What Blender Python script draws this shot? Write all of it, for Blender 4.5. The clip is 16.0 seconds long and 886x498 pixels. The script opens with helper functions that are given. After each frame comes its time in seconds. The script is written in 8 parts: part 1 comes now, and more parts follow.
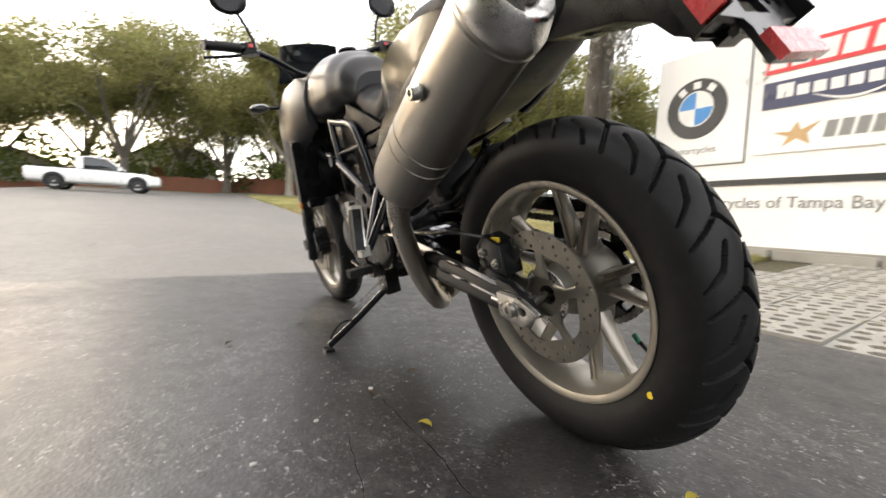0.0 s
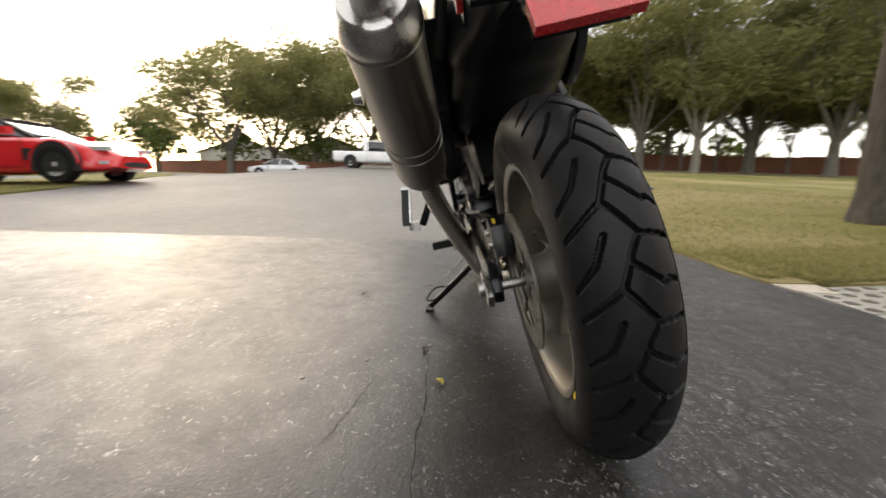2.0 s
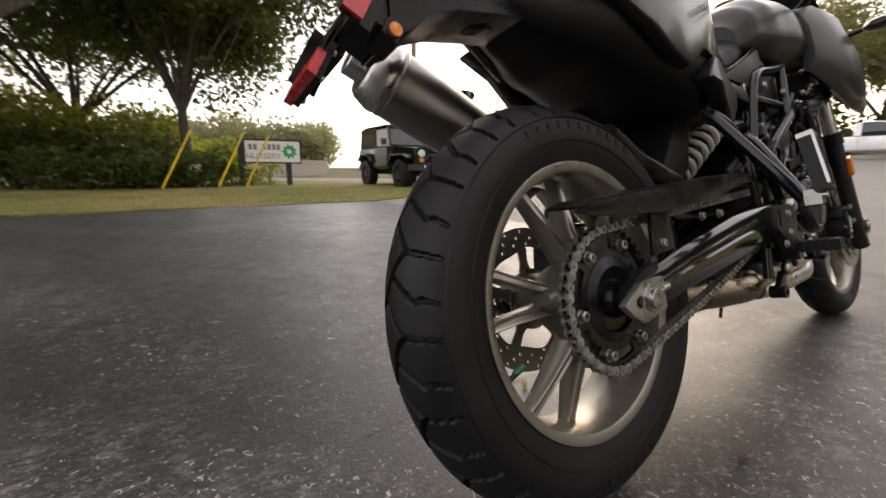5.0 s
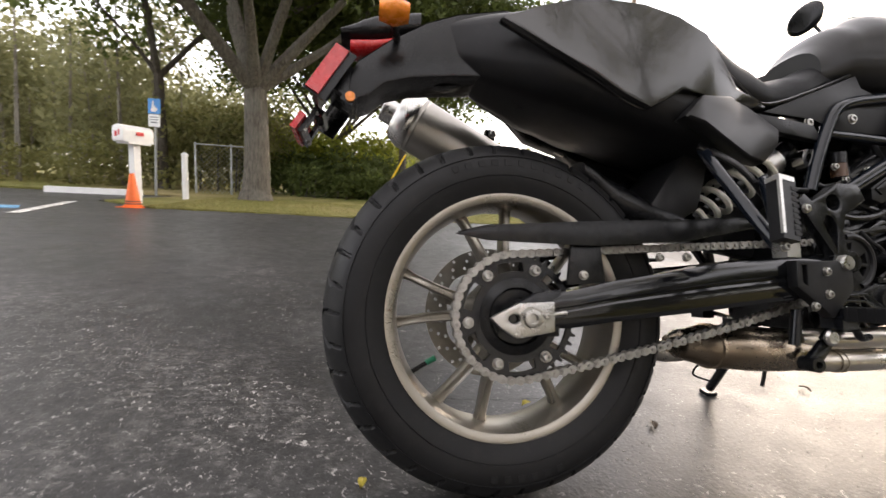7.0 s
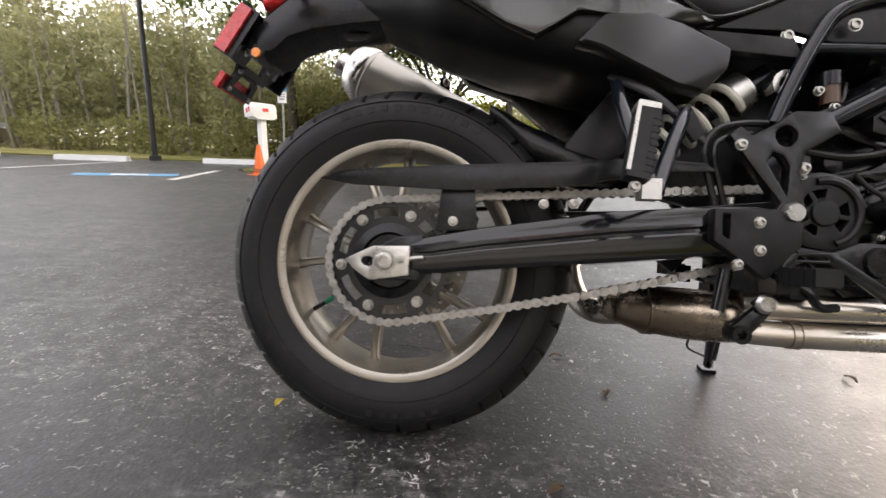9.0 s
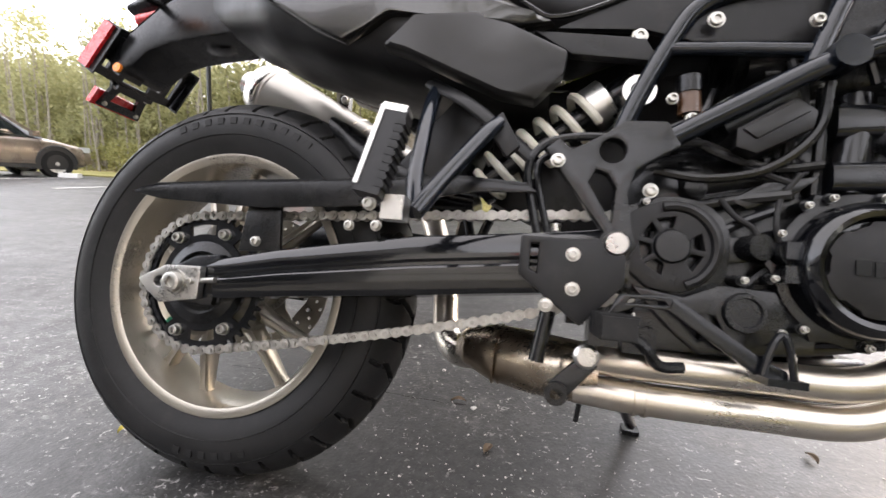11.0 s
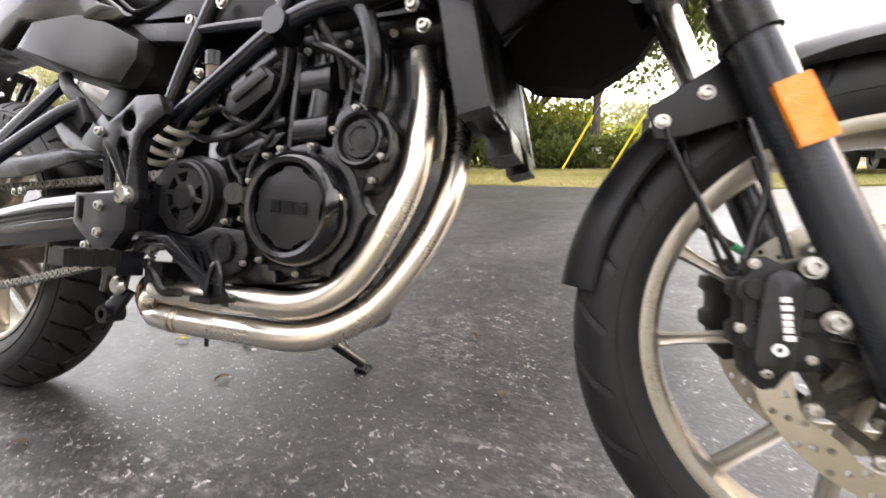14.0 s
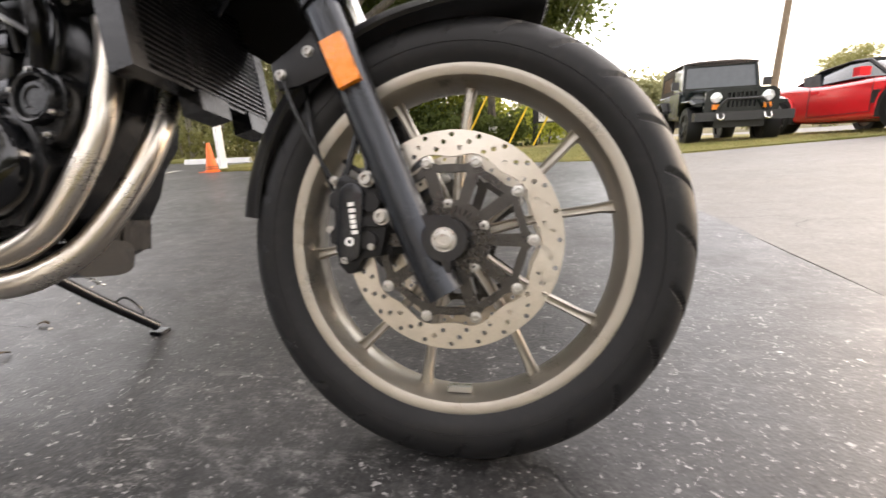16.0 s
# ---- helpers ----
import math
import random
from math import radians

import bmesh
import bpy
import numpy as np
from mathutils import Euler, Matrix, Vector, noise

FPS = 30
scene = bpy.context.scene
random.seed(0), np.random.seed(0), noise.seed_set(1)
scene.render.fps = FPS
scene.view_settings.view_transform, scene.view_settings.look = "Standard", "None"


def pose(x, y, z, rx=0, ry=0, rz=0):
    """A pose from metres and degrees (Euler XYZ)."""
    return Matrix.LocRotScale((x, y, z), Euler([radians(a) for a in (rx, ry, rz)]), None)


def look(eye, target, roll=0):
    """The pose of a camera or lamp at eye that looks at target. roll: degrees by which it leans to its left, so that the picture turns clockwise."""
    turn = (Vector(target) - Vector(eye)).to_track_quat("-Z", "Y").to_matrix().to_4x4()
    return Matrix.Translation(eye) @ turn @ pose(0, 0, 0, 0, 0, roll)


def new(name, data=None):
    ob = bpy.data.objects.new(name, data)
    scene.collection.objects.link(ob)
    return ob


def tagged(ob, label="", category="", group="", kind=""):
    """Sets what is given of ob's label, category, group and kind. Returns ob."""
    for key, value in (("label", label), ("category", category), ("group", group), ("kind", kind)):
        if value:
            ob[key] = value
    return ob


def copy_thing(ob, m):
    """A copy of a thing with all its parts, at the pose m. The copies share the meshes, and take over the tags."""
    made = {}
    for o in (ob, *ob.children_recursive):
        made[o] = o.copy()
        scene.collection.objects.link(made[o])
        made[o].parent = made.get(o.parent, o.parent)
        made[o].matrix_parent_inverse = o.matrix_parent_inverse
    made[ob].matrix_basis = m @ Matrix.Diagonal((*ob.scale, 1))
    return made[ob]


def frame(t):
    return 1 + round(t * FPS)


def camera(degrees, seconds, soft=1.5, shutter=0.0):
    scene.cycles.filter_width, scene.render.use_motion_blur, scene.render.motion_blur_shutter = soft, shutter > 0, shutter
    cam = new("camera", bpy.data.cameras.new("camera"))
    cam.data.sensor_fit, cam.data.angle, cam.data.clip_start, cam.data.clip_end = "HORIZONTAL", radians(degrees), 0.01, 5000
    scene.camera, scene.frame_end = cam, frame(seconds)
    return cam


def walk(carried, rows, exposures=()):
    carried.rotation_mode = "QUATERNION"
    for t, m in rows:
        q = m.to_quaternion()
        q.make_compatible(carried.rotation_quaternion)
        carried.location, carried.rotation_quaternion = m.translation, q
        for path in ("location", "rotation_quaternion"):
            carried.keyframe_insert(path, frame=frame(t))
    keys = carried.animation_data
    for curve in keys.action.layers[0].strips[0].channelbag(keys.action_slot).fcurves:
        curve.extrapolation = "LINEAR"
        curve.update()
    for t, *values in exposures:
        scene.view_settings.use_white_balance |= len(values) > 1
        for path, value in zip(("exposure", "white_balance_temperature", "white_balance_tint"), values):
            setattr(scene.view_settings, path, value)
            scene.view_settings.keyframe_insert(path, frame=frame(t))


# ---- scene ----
# World: the rear tyre meets the ground at the origin, x runs along the motorcycle, y to its left.
cam = camera(92, 16.0, 1.5, 0.5)
PATH = [
    (0, (-0.5961, 0.7626, 0.4512), (1.0970, -0.2915, 0.3016), 2.29),
    (0.5, (-0.6457, 0.6570, 0.4570), (1.1656, -0.1527, 0.2046), 2.33),
    (1, (-0.6887, 0.5429, 0.4685), (1.1847, -0.1036, 0.1996), 2.82),
    (1.5, (-0.7661, 0.4336, 0.4932), (1.1858, 0.0938, 0.2207), 2.78),
    (2, (-0.8048, 0.3301, 0.4936), (1.1685, 0.2933, 0.1703), 1.49),
    (2.5, (-0.7961, 0.2060, 0.4725), (1.1358, 0.5642, 0.0989), 1.03),
    (3, (-0.7632, 0.0411, 0.4869), (1.1067, 0.6571, 0.1347), -0.57),
    (3.5, (-0.7750, -0.1065, 0.5182), (0.8666, 0.9844, 0.1787), 0.37),
    (4, (-0.7308, -0.2157, 0.5371), (0.7500, 1.0873, 0.2062), 2.39),
    (4.5, (-0.6460, -0.2935, 0.5298), (0.7029, 1.1382, 0.1682), 1.82),
    (5, (-0.5823, -0.3674, 0.5418), (0.5761, 1.2199, 0.1692), 0.36),
    (5.2, (-0.5585, -0.4007, 0.5438), (0.5338, 1.2396, 0.2026), -0.36),
    (7.3, (-0.1884, -0.7180, 0.5603), (0.0861, 1.2382, 0.2478), 3.68),
    (7.5, (-0.1399, -0.7323, 0.5570), (0.0976, 1.2220, 0.2044), 3.45),
    (8, (-0.0356, -0.7592, 0.5502), (0.0558, 1.1872, 0.0998), 1.98),
    (8.2, (-0.0000, -0.7606, 0.5490), (0.0251, 1.1843, 0.0836), 1.89),
    (10.3, (0.3990, -0.6097, 0.5363), (0.0515, 1.3129, 0.1084), 2.84),
    (10.5, (0.4255, -0.5992, 0.5385), (0.0772, 1.3265, 0.1256), 3.52),
    (11, (0.5165, -0.5831, 0.5352), (0.1006, 1.3432, 0.1941), 2.77),
    (11.5, (0.6215, -0.5814, 0.5376), (0.0802, 1.3151, 0.2059), 2.16),
    (12, (0.7376, -0.5633, 0.5371), (0.1670, 1.3274, 0.2216), 0.80),
    (12.5, (0.8433, -0.5309, 0.5273), (0.2677, 1.3567, 0.2020), 1.30),
    (13, (1.0020, -0.4944, 0.5056), (0.4230, 1.3840, 0.1361), 1.17),
    (13.5, (1.1524, -0.4550, 0.5187), (0.5266, 1.4152, 0.1855), -0.47),
    (14, (1.2868, -0.4763, 0.5250), (0.5764, 1.3392, 0.0788), -0.56),
    (14.5, (1.3883, -0.5065, 0.5104), (0.8164, 1.3488, 0.0299), -2.60),
    (15, (1.4852, -0.5255, 0.5021), (0.9581, 1.3408, 0.0129), -2.95),
    (15.5, (1.5755, -0.5289, 0.4831), (1.1144, 1.3425, -0.0507), -1.68),
    (16, (1.6671, -0.5174, 0.4671), (1.3060, 1.3795, -0.0540), -2.52),
]
EXPOSURES = [(0.0, 2.25, 6500, 12), (2.5, 1.5, 6600, 12), (3.5, 1.25, 6750, 16), (5.0, 1.55, 6700, 16), (7.5, 2.18, 6500, 16), (8.2, 2.18, 6500, 16), (11.0, 2.99, 6350, 16), (12.0, 3.07, 6400, 16), (14.0, 3.23, 6550, 16), (16.0, 2.59, 6650, 16)]
walk(cam, [(t, look(eye, target, roll)) for t, eye, target, roll in PATH], EXPOSURES)

# ---- light: a bright evening sky, the sun low behind the trees across the street ----
SUN_EL, SUN_AZ = 15.0, 28.0
world = bpy.data.worlds.new("world")
scene.world = world
world.use_nodes = True
wn = world.node_tree
sky = wn.nodes.new("ShaderNodeTexSky")
sky.sky_type = "NISHITA"
sky.sun_disc = False
sky.sun_elevation = radians(SUN_EL)
sky.sun_rotation = radians(90 - SUN_AZ)
sky.air_density, sky.dust_density, sky.ozone_density = 1.0, 1.6, 1.0
haze = wn.nodes.new("ShaderNodeMix")  # thin bright cloud over the whole sky
haze.data_type = "RGBA"
haze.inputs["Factor"].default_value = 0.58
wn.links.new(sky.outputs[0], haze.inputs[6])
haze.inputs[7].default_value = (7.2, 6.8, 6.25, 1)
wn.links.new(haze.outputs[2], wn.nodes["Background"].inputs[0])
wn.nodes["Background"].inputs[1].default_value = 0.12
sun = new("sun", bpy.data.lights.new("sun", "SUN"))
sun.data.energy, sun.data.angle, sun.data.color = 0.55, radians(45), (1.0, 0.85, 0.66)
sun_way = Vector((math.cos(radians(SUN_AZ)) * math.cos(radians(SUN_EL)), math.sin(radians(SUN_AZ)) * math.cos(radians(SUN_EL)), math.sin(radians(SUN_EL))))
sun.matrix_world = look(sun_way * 200, (0, 0, 0))
scene.view_settings.exposure = 0.0


# ---- materials ----
class Nodes:
    """A node tree with a short way to add and join nodes."""

    def __init__(self, name):
        self.mat = bpy.data.materials.new(name)
        self.mat.use_nodes = True
        self.t = self.mat.node_tree
        self.bsdf = self.t.nodes["Principled BSDF"]
        self.out = self.t.nodes["Material Output"]
        self.co = self.add("ShaderNodeTexCoord").outputs["Object"]

    def add(self, kind, **sets):
        n = self.t.nodes.new(kind)
        for k, v in sets.items():
            setattr(n, k, v)
        return n

    def put(self, socket, value):
        if isinstance(value, bpy.types.NodeSocket):
            self.t.links.new(value, socket)
        else:
            socket.default_value = value

    def noise(self, scale, detail=4.0, rough=0.55, co=None, dist=0.0):
        n = self.add("ShaderNodeTexNoise")
        self.put(n.inputs["Vector"], co or self.co)
        n.inputs["Scale"].default_value, n.inputs["Detail"].default_value = scale, detail
        n.inputs["Roughness"].default_value, n.inputs["Distortion"].default_value = rough, dist
        return n.outputs["Fac"]

    def cells(self, scale, feature="F1", co=None, out="Distance", rand=1.0):
        n = self.add("ShaderNodeTexVoronoi", feature=feature)
        self.put(n.inputs["Vector"], co or self.co)
        n.inputs["Scale"].default_value = scale
        n.inputs["Randomness"].default_value = rand
        return n.outputs[out]

    def ramp(self, fac, lo, hi, a=0.0, b=1.0):
        n = self.add("ShaderNodeMapRange")
        self.put(n.inputs["Value"], fac)
        for k, v in (("From Min", lo), ("From Max", hi), ("To Min", a), ("To Max", b)):
            n.inputs[k].default_value = v
        return n.outputs[0]

    def math(self, op, a, b=0.0):
        n = self.add("ShaderNodeMath", operation=op)
        self.put(n.inputs[0], a)
        self.put(n.inputs[1], b)
        return n.outputs[0]

    def mix(self, fac, a, b, blend="MIX"):
        n = self.add("ShaderNodeMix", data_type="RGBA", blend_type=blend)
        self.put(n.inputs["Factor"], fac)
        for s, v in ((n.inputs[6], a), (n.inputs[7], b)):
            self.put(s, v if isinstance(v, bpy.types.NodeSocket) else (*v, 1))
        return n.outputs[2]

    def stretch(self, sx, sy, sz):
        n = self.add("ShaderNodeMapping")
        self.put(n.inputs["Vector"], self.co)
        n.inputs["Scale"].default_value = (sx, sy, sz)
        return n.outputs[0]

    def bump(self, height, strength, distance):
        n = self.add("ShaderNodeBump")
        self.put(n.inputs["Height"], height)
        n.inputs["Strength"].default_value, n.inputs["Distance"].default_value = strength, distance
        self.put(self.bsdf.inputs["Normal"], n.outputs[0])

    def set(self, color=None, rough=None, metal=None, coat=None, spec=None):
        for key, v in (("Base Color", color), ("Roughness", rough), ("Metallic", metal), ("Coat Weight", coat), ("Specular IOR Level", spec)):
            if v is not None:
                self.put(self.bsdf.inputs[key], (*v, 1) if isinstance(v, tuple) else v)


def shade(c, k):
    return tuple(min(1.0, v * k) for v in c)


def mat(name, c, rough=0.5, metal=0.0, var=0.18, big=9.0, fine=220.0, bump=0.08, depth=0.0006, coat=0.0, spec=0.5, rvar=0.12, dust=0.0):
    """A surface with grain and broad wear: colour, roughness and relief vary at two scales."""
    n = Nodes(name)
    wide, small = n.noise(big, 5), n.noise(fine, 2)
    col = n.mix(n.ramp(wide, 0.3, 0.7), shade(c, 1 - var), shade(c, 1 + var))
    if dust:
        col = n.mix(n.ramp(n.noise(big * 3.1, 6, 0.7), 0.52, 0.8, 0, dust), col, (0.3, 0.28, 0.24))
    r = n.math("ADD", n.ramp(wide, 0.3, 0.7, rough - rvar, rough + rvar), n.ramp(small, 0.3, 0.7, -rvar * 0.5, rvar * 0.5))
    n.set(col, r, metal, coat, spec)
    if bump:
        n.bump(small, bump, depth)
    return n.mat


def glass(name, tint=(0.9, 0.95, 0.95), rough=0.02):
    n = Nodes(name)
    n.set(tint, n.ramp(n.noise(6, 3), 0.3, 0.7, rough, rough + 0.04))
    n.bsdf.inputs["Transmission Weight"].default_value = 1.0
    return n.mat


def brushed(name, c, rough, sx, sy, sz, stain=None):
    """Metal brushed along one way."""
    n = Nodes(name)
    lines = n.noise(60, 4, 0.6, n.stretch(sx, sy, sz))
    wide = n.noise(7, 4)
    col = n.mix(n.ramp(lines, 0.3, 0.7), shade(c, 0.93), shade(c, 1.05))
    if stain:
        col = n.mix(n.ramp(wide, 0.42, 0.72), col, stain)
    n.set(col, n.math("ADD", n.ramp(lines, 0.3, 0.7, rough - 0.02, rough + 0.03), n.ramp(wide, 0.3, 0.7, -0.04, 0.06)), 1.0)
    n.bump(lines, 0.03, 0.0002)
    return n.mat


def asphalt(name, dark, pale, rough, chip, chip_amount, wear):
    """Rolled asphalt: binder, pale stones showing through, worn streaks, fine cracks."""
    n = Nodes(name)
    patch = n.noise(0.55, 6, 0.62)
    streak = n.noise(1.4, 5, 0.6, n.stretch(0.35, 1.6, 1))
    mid = n.noise(9, 5, 0.7)
    grain = n.noise(190, 3, 0.7)
    col = n.mix(n.ramp(patch, 0.3, 0.72), dark, pale)
    col = n.mix(n.ramp(streak, 0.35, 0.75, 0, wear), col, shade(pale, 1.5))
    col = n.mix(n.ramp(grain, 0.25, 0.75, 0.0, 0.55), col, shade(dark, 0.45))
    col = n.mix(n.ramp(n.noise(48, 6, 0.8), 0.34, 0.66), n.mix(0.34, col, (0.0, 0.0, 0.0)), n.mix(0.05, col, chip))
    # pale stones, in drifts
    stones = n.cells(75, "F1")
    drift = n.ramp(n.math("MULTIPLY", n.noise(2.6, 5, 0.75), n.noise(0.7, 3)), 0.14, 0.34)
    speck = n.math("MULTIPLY", n.ramp(n.noise(105, 4, 0.7), 0.56, 0.64), n.ramp(stones, 0.5, 0.2))
    fleck = n.math("MULTIPLY", n.math("MULTIPLY", speck, drift), chip_amount)
    col = n.mix(fleck, col, chip)
    scuff = n.math("MULTIPLY", n.ramp(n.noise(26, 7, 0.85, n.stretch(0.6, 1.3, 1)), 0.50, 0.66), n.ramp(n.noise(1.3, 6, 0.72), 0.46, 0.66))
    col = n.mix(n.math("MULTIPLY", scuff, 0.40 * chip_amount), col, chip)
    flake = n.math("MULTIPLY", n.ramp(n.noise(52, 3, 0.6, None, 1.2), 0.635, 0.66), n.ramp(n.noise(1.9, 6, 0.8), 0.44, 0.60))
    col = n.mix(n.math("MULTIPLY", flake, 0.85 * chip_amount), col, chip)
    pit = n.ramp(n.noise(34, 5, 0.75), 0.385, 0.30)
    col = n.mix(n.math("MULTIPLY", pit, 0.7), col, shade(dark, 0.2))
    scuff = n.math("MULTIPLY", n.ramp(n.noise(17, 8, 0.85), 0.53, 0.72), n.ramp(n.noise(1.1, 6, 0.7), 0.44, 0.66))
    col = n.mix(n.math("MULTIPLY", scuff, 0.55 * chip_amount), col, shade(chip, 0.75))
    # cracks
    warp = n.add("ShaderNodeTexNoise")
    warp.inputs["Scale"].default_value, warp.inputs["Detail"].default_value = 1.7, 4.0
    n.put(warp.inputs["Vector"], n.co)
    crack = n.cells(0.8, "DISTANCE_TO_EDGE", n.mix(0.55, n.co, warp.outputs["Color"], "ADD"))
    line = n.math("MULTIPLY", n.ramp(crack, 0.001, 0.0045, 1, 0), n.ramp(n.noise(0.8, 2), 0.52, 0.6))
    col = n.mix(n.math("MULTIPLY", line, 0.55), col, shade(dark, 0.25))
    r = n.math("ADD", n.ramp(patch, 0.3, 0.7, rough - 0.07, rough + 0.1), n.ramp(mid, 0.3, 0.7, -0.06, 0.08))
    n.set(col, r, 0.0, 0.0, 0.40)
    height = n.math("ADD", n.math("ADD", n.math("MULTIPLY", grain, 0.5), n.math("MULTIPLY", mid, 0.22)), n.math("MULTIPLY", n.cells(130, "F1"), 0.9))
    n.bump(n.math("SUBTRACT", height, n.math("ADD", n.math("MULTIPLY", line, 1.2), n.math("MULTIPLY", pit, 0.5))), 0.17, 0.003)
    return n.mat


def turf(name, a, b, dry):
    n = Nodes(name)
    col = n.mix(n.ramp(n.noise(0.7, 5, 0.65), 0.35, 0.68), a, b)
    col = n.mix(n.ramp(n.noise(0.24, 4, 0.6), 0.45, 0.62), col, dry)
    col = n.mix(n.ramp(n.noise(60, 3, 0.7), 0.3, 0.7, 0, 0.6), col, shade(a, 0.4))
    n.set(col, 0.9, 0.0, 0.0, 0.2)
    n.bump(n.noise(40, 5, 0.8), 0.8, 0.03)
    return n.mat


def leafy(name, a, b):
    """Leaves that differ one by one, and let some light through."""
    n = Nodes(name)
    rnd = n.add("ShaderNodeNewGeometry").outputs["Random Per Island"]
    each = n.add("ShaderNodeObjectInfo").outputs["Random"]
    col = n.mix(n.ramp(rnd, 0, 1), a, b)
    col = n.mix(n.ramp(n.noise(0.6, 3), 0.3, 0.7, 0, 0.5), col, shade(b, 1.25))
    col = n.mix(n.math("MULTIPLY", each, 0.35), col, shade(a, 0.7))
    n.set(col, 0.55, 0.0, 0.0, 0.3)
    tr = n.add("ShaderNodeBsdfTranslucent")
    n.put(tr.inputs["Color"], n.mix(0.0, col, b))
    mixs = n.add("ShaderNodeMixShader")
    mixs.inputs[0].default_value = 0.54
    n.t.links.new(n.bsdf.outputs[0], mixs.inputs[1])
    n.t.links.new(tr.outputs[0], mixs.inputs[2])
    n.t.links.new(mixs.outputs[0], n.out.inputs[0])
    return n.mat


def bark(name, a, b):
    n = Nodes(name)
    ridge = n.noise(9, 6, 0.7, n.stretch(3, 3, 0.5), 0.6)
    col = n.mix(n.ramp(ridge, 0.35, 0.65), a, b)
    col = n.mix(n.ramp(n.noise(1.7, 4), 0.5, 0.75, 0, 0.5), col, (0.2, 0.2, 0.175))
    n.set(col, 0.9, 0.0, 0.0, 0.2)
    n.bump(ridge, 0.9, 0.05)
    return n.mat


SEALED = asphalt("sealed_asphalt", (0.009, 0.009, 0.010), (0.024, 0.0235, 0.023), 0.40, (0.42, 0.41, 0.395), 1.0, 0.15)
OLD = asphalt("old_asphalt", (0.16, 0.152, 0.14), (0.23, 0.217, 0.197), 0.62, (0.36, 0.34, 0.31), 0.45, 0.25)
STREET = asphalt("street_asphalt", (0.20, 0.195, 0.185), (0.27, 0.26, 0.245), 0.75, (0.4, 0.38, 0.35), 0.3, 0.2)
LAWN = turf("lawn", (0.15, 0.165, 0.035), (0.30, 0.265, 0.09), (0.40, 0.32, 0.16))
EARTH = turf("earth", (0.07, 0.075, 0.025), (0.14, 0.12, 0.06), (0.2, 0.16, 0.1))
RUBBER = mat("tyre_rubber", (0.0078, 0.0078, 0.0083), 0.54, var=0.25, big=14, fine=500, bump=0.12, dust=0.035, spec=0.27)
BLACK = mat("black_plastic", (0.0048, 0.0050, 0.0057), 0.27, var=0.25, fine=900, bump=0.15, depth=0.0004, dust=0.03, spec=0.32, rvar=0.1)
MATT = mat("matt_black_plastic", (0.0070, 0.0070, 0.0078), 0.4, var=0.2, fine=1200, bump=0.25, depth=0.0004, dust=0.03, spec=0.28)
GLOSS = mat("black_gloss_paint", (0.0032, 0.0035, 0.0044), 0.13, var=0.2, fine=300, bump=0.02, coat=0.3, rvar=0.04, dust=0.01, spec=0.4)
SATIN = mat("satin_black_metal", (0.0056, 0.0062, 0.0080), 0.21, var=0.2, fine=600, bump=0.1, depth=0.0004, dust=0.03, spec=0.42, rvar=0.08)
CASE = mat("engine_black", (0.0050, 0.0053, 0.0062), 0.23, var=0.25, fine=700, bump=0.22, depth=0.0005, dust=0.05, spec=0.42, rvar=0.1)
FRAMEP = mat("frame_paint", (0.005, 0.0068, 0.0105), 0.13, var=0.15, fine=500, bump=0.05, coat=0.1, rvar=0.05, dust=0.02, spec=0.36)
GRAPHITE = mat("graphite_paint", (0.0150, 0.0147, 0.0150), 0.33, 0.0, var=0.1, big=4, fine=1500, bump=0.04, coat=0.08, spec=0.25, rvar=0.05)
SILVERP = mat("silver_panel", (0.062, 0.061, 0.059), 0.2, 0.75, var=0.08, big=4, fine=1500, bump=0.04, coat=0.3, spec=0.3, rvar=0.04)
SEATV = mat("seat_vinyl", (0.008, 0.008, 0.009), 0.5, var=0.15, fine=900, bump=0.35, depth=0.0008, spec=0.18)
RIMP = mat("cast_wheel_paint", (0.33, 0.305, 0.262), 0.33, 0.8, var=0.12, big=7, fine=800, bump=0.08, rvar=0.08, dust=0.25)
HUBP = mat("hub_paint", (0.15, 0.138, 0.115), 0.45, 0.5, var=0.15, big=9, fine=600, bump=0.1, dust=0.2)
STEEL = brushed("brushed_steel", (0.31, 0.295, 0.27), 0.33, 2, 7, 7, (0.285, 0.27, 0.245))
HEADER = brushed("heated_steel", (0.62, 0.58, 0.52), 0.29, 2, 6, 6, (0.50, 0.44, 0.36))
COLLECT = brushed("scorched_steel", (0.40, 0.34, 0.265), 0.26, 2, 4, 4, (0.24, 0.175, 0.115))
CHROME = mat("chrome", (0.60, 0.59, 0.57), 0.19, 1.0, var=0.06, bump=0.02, rvar=0.04)
ALU = mat("cast_aluminium", (0.50, 0.49, 0.47), 0.3, 1.0, var=0.12, big=20, fine=700, bump=0.1, dust=0.12)
ZINC = mat("zinc_bolt", (0.40, 0.39, 0.365), 0.32, 1.0, var=0.12, big=40, bump=0.05)
CHAIN = mat("chain_steel", (0.34, 0.33, 0.31), 0.42, 0.85, var=0.3, big=60, fine=400, bump=0.1, dust=0.3)
DISC = brushed("disc_steel", (0.50, 0.465, 0.405), 0.33, 5, 5, 5, (0.36, 0.32, 0.255))
DISCD = mat("dull_disc_steel", (0.20, 0.19, 0.165), 0.4, 0.85, var=0.2, big=20, dust=0.15)
SPRING = mat("spring_paint", (0.62, 0.60, 0.52), 0.4, var=0.1, dust=0.2)
ORANGE = mat("amber_reflector", (0.80, 0.225, 0.006), 0.25, var=0.15, big=70, fine=500, bump=0.5, depth=0.002, coat=0.35)
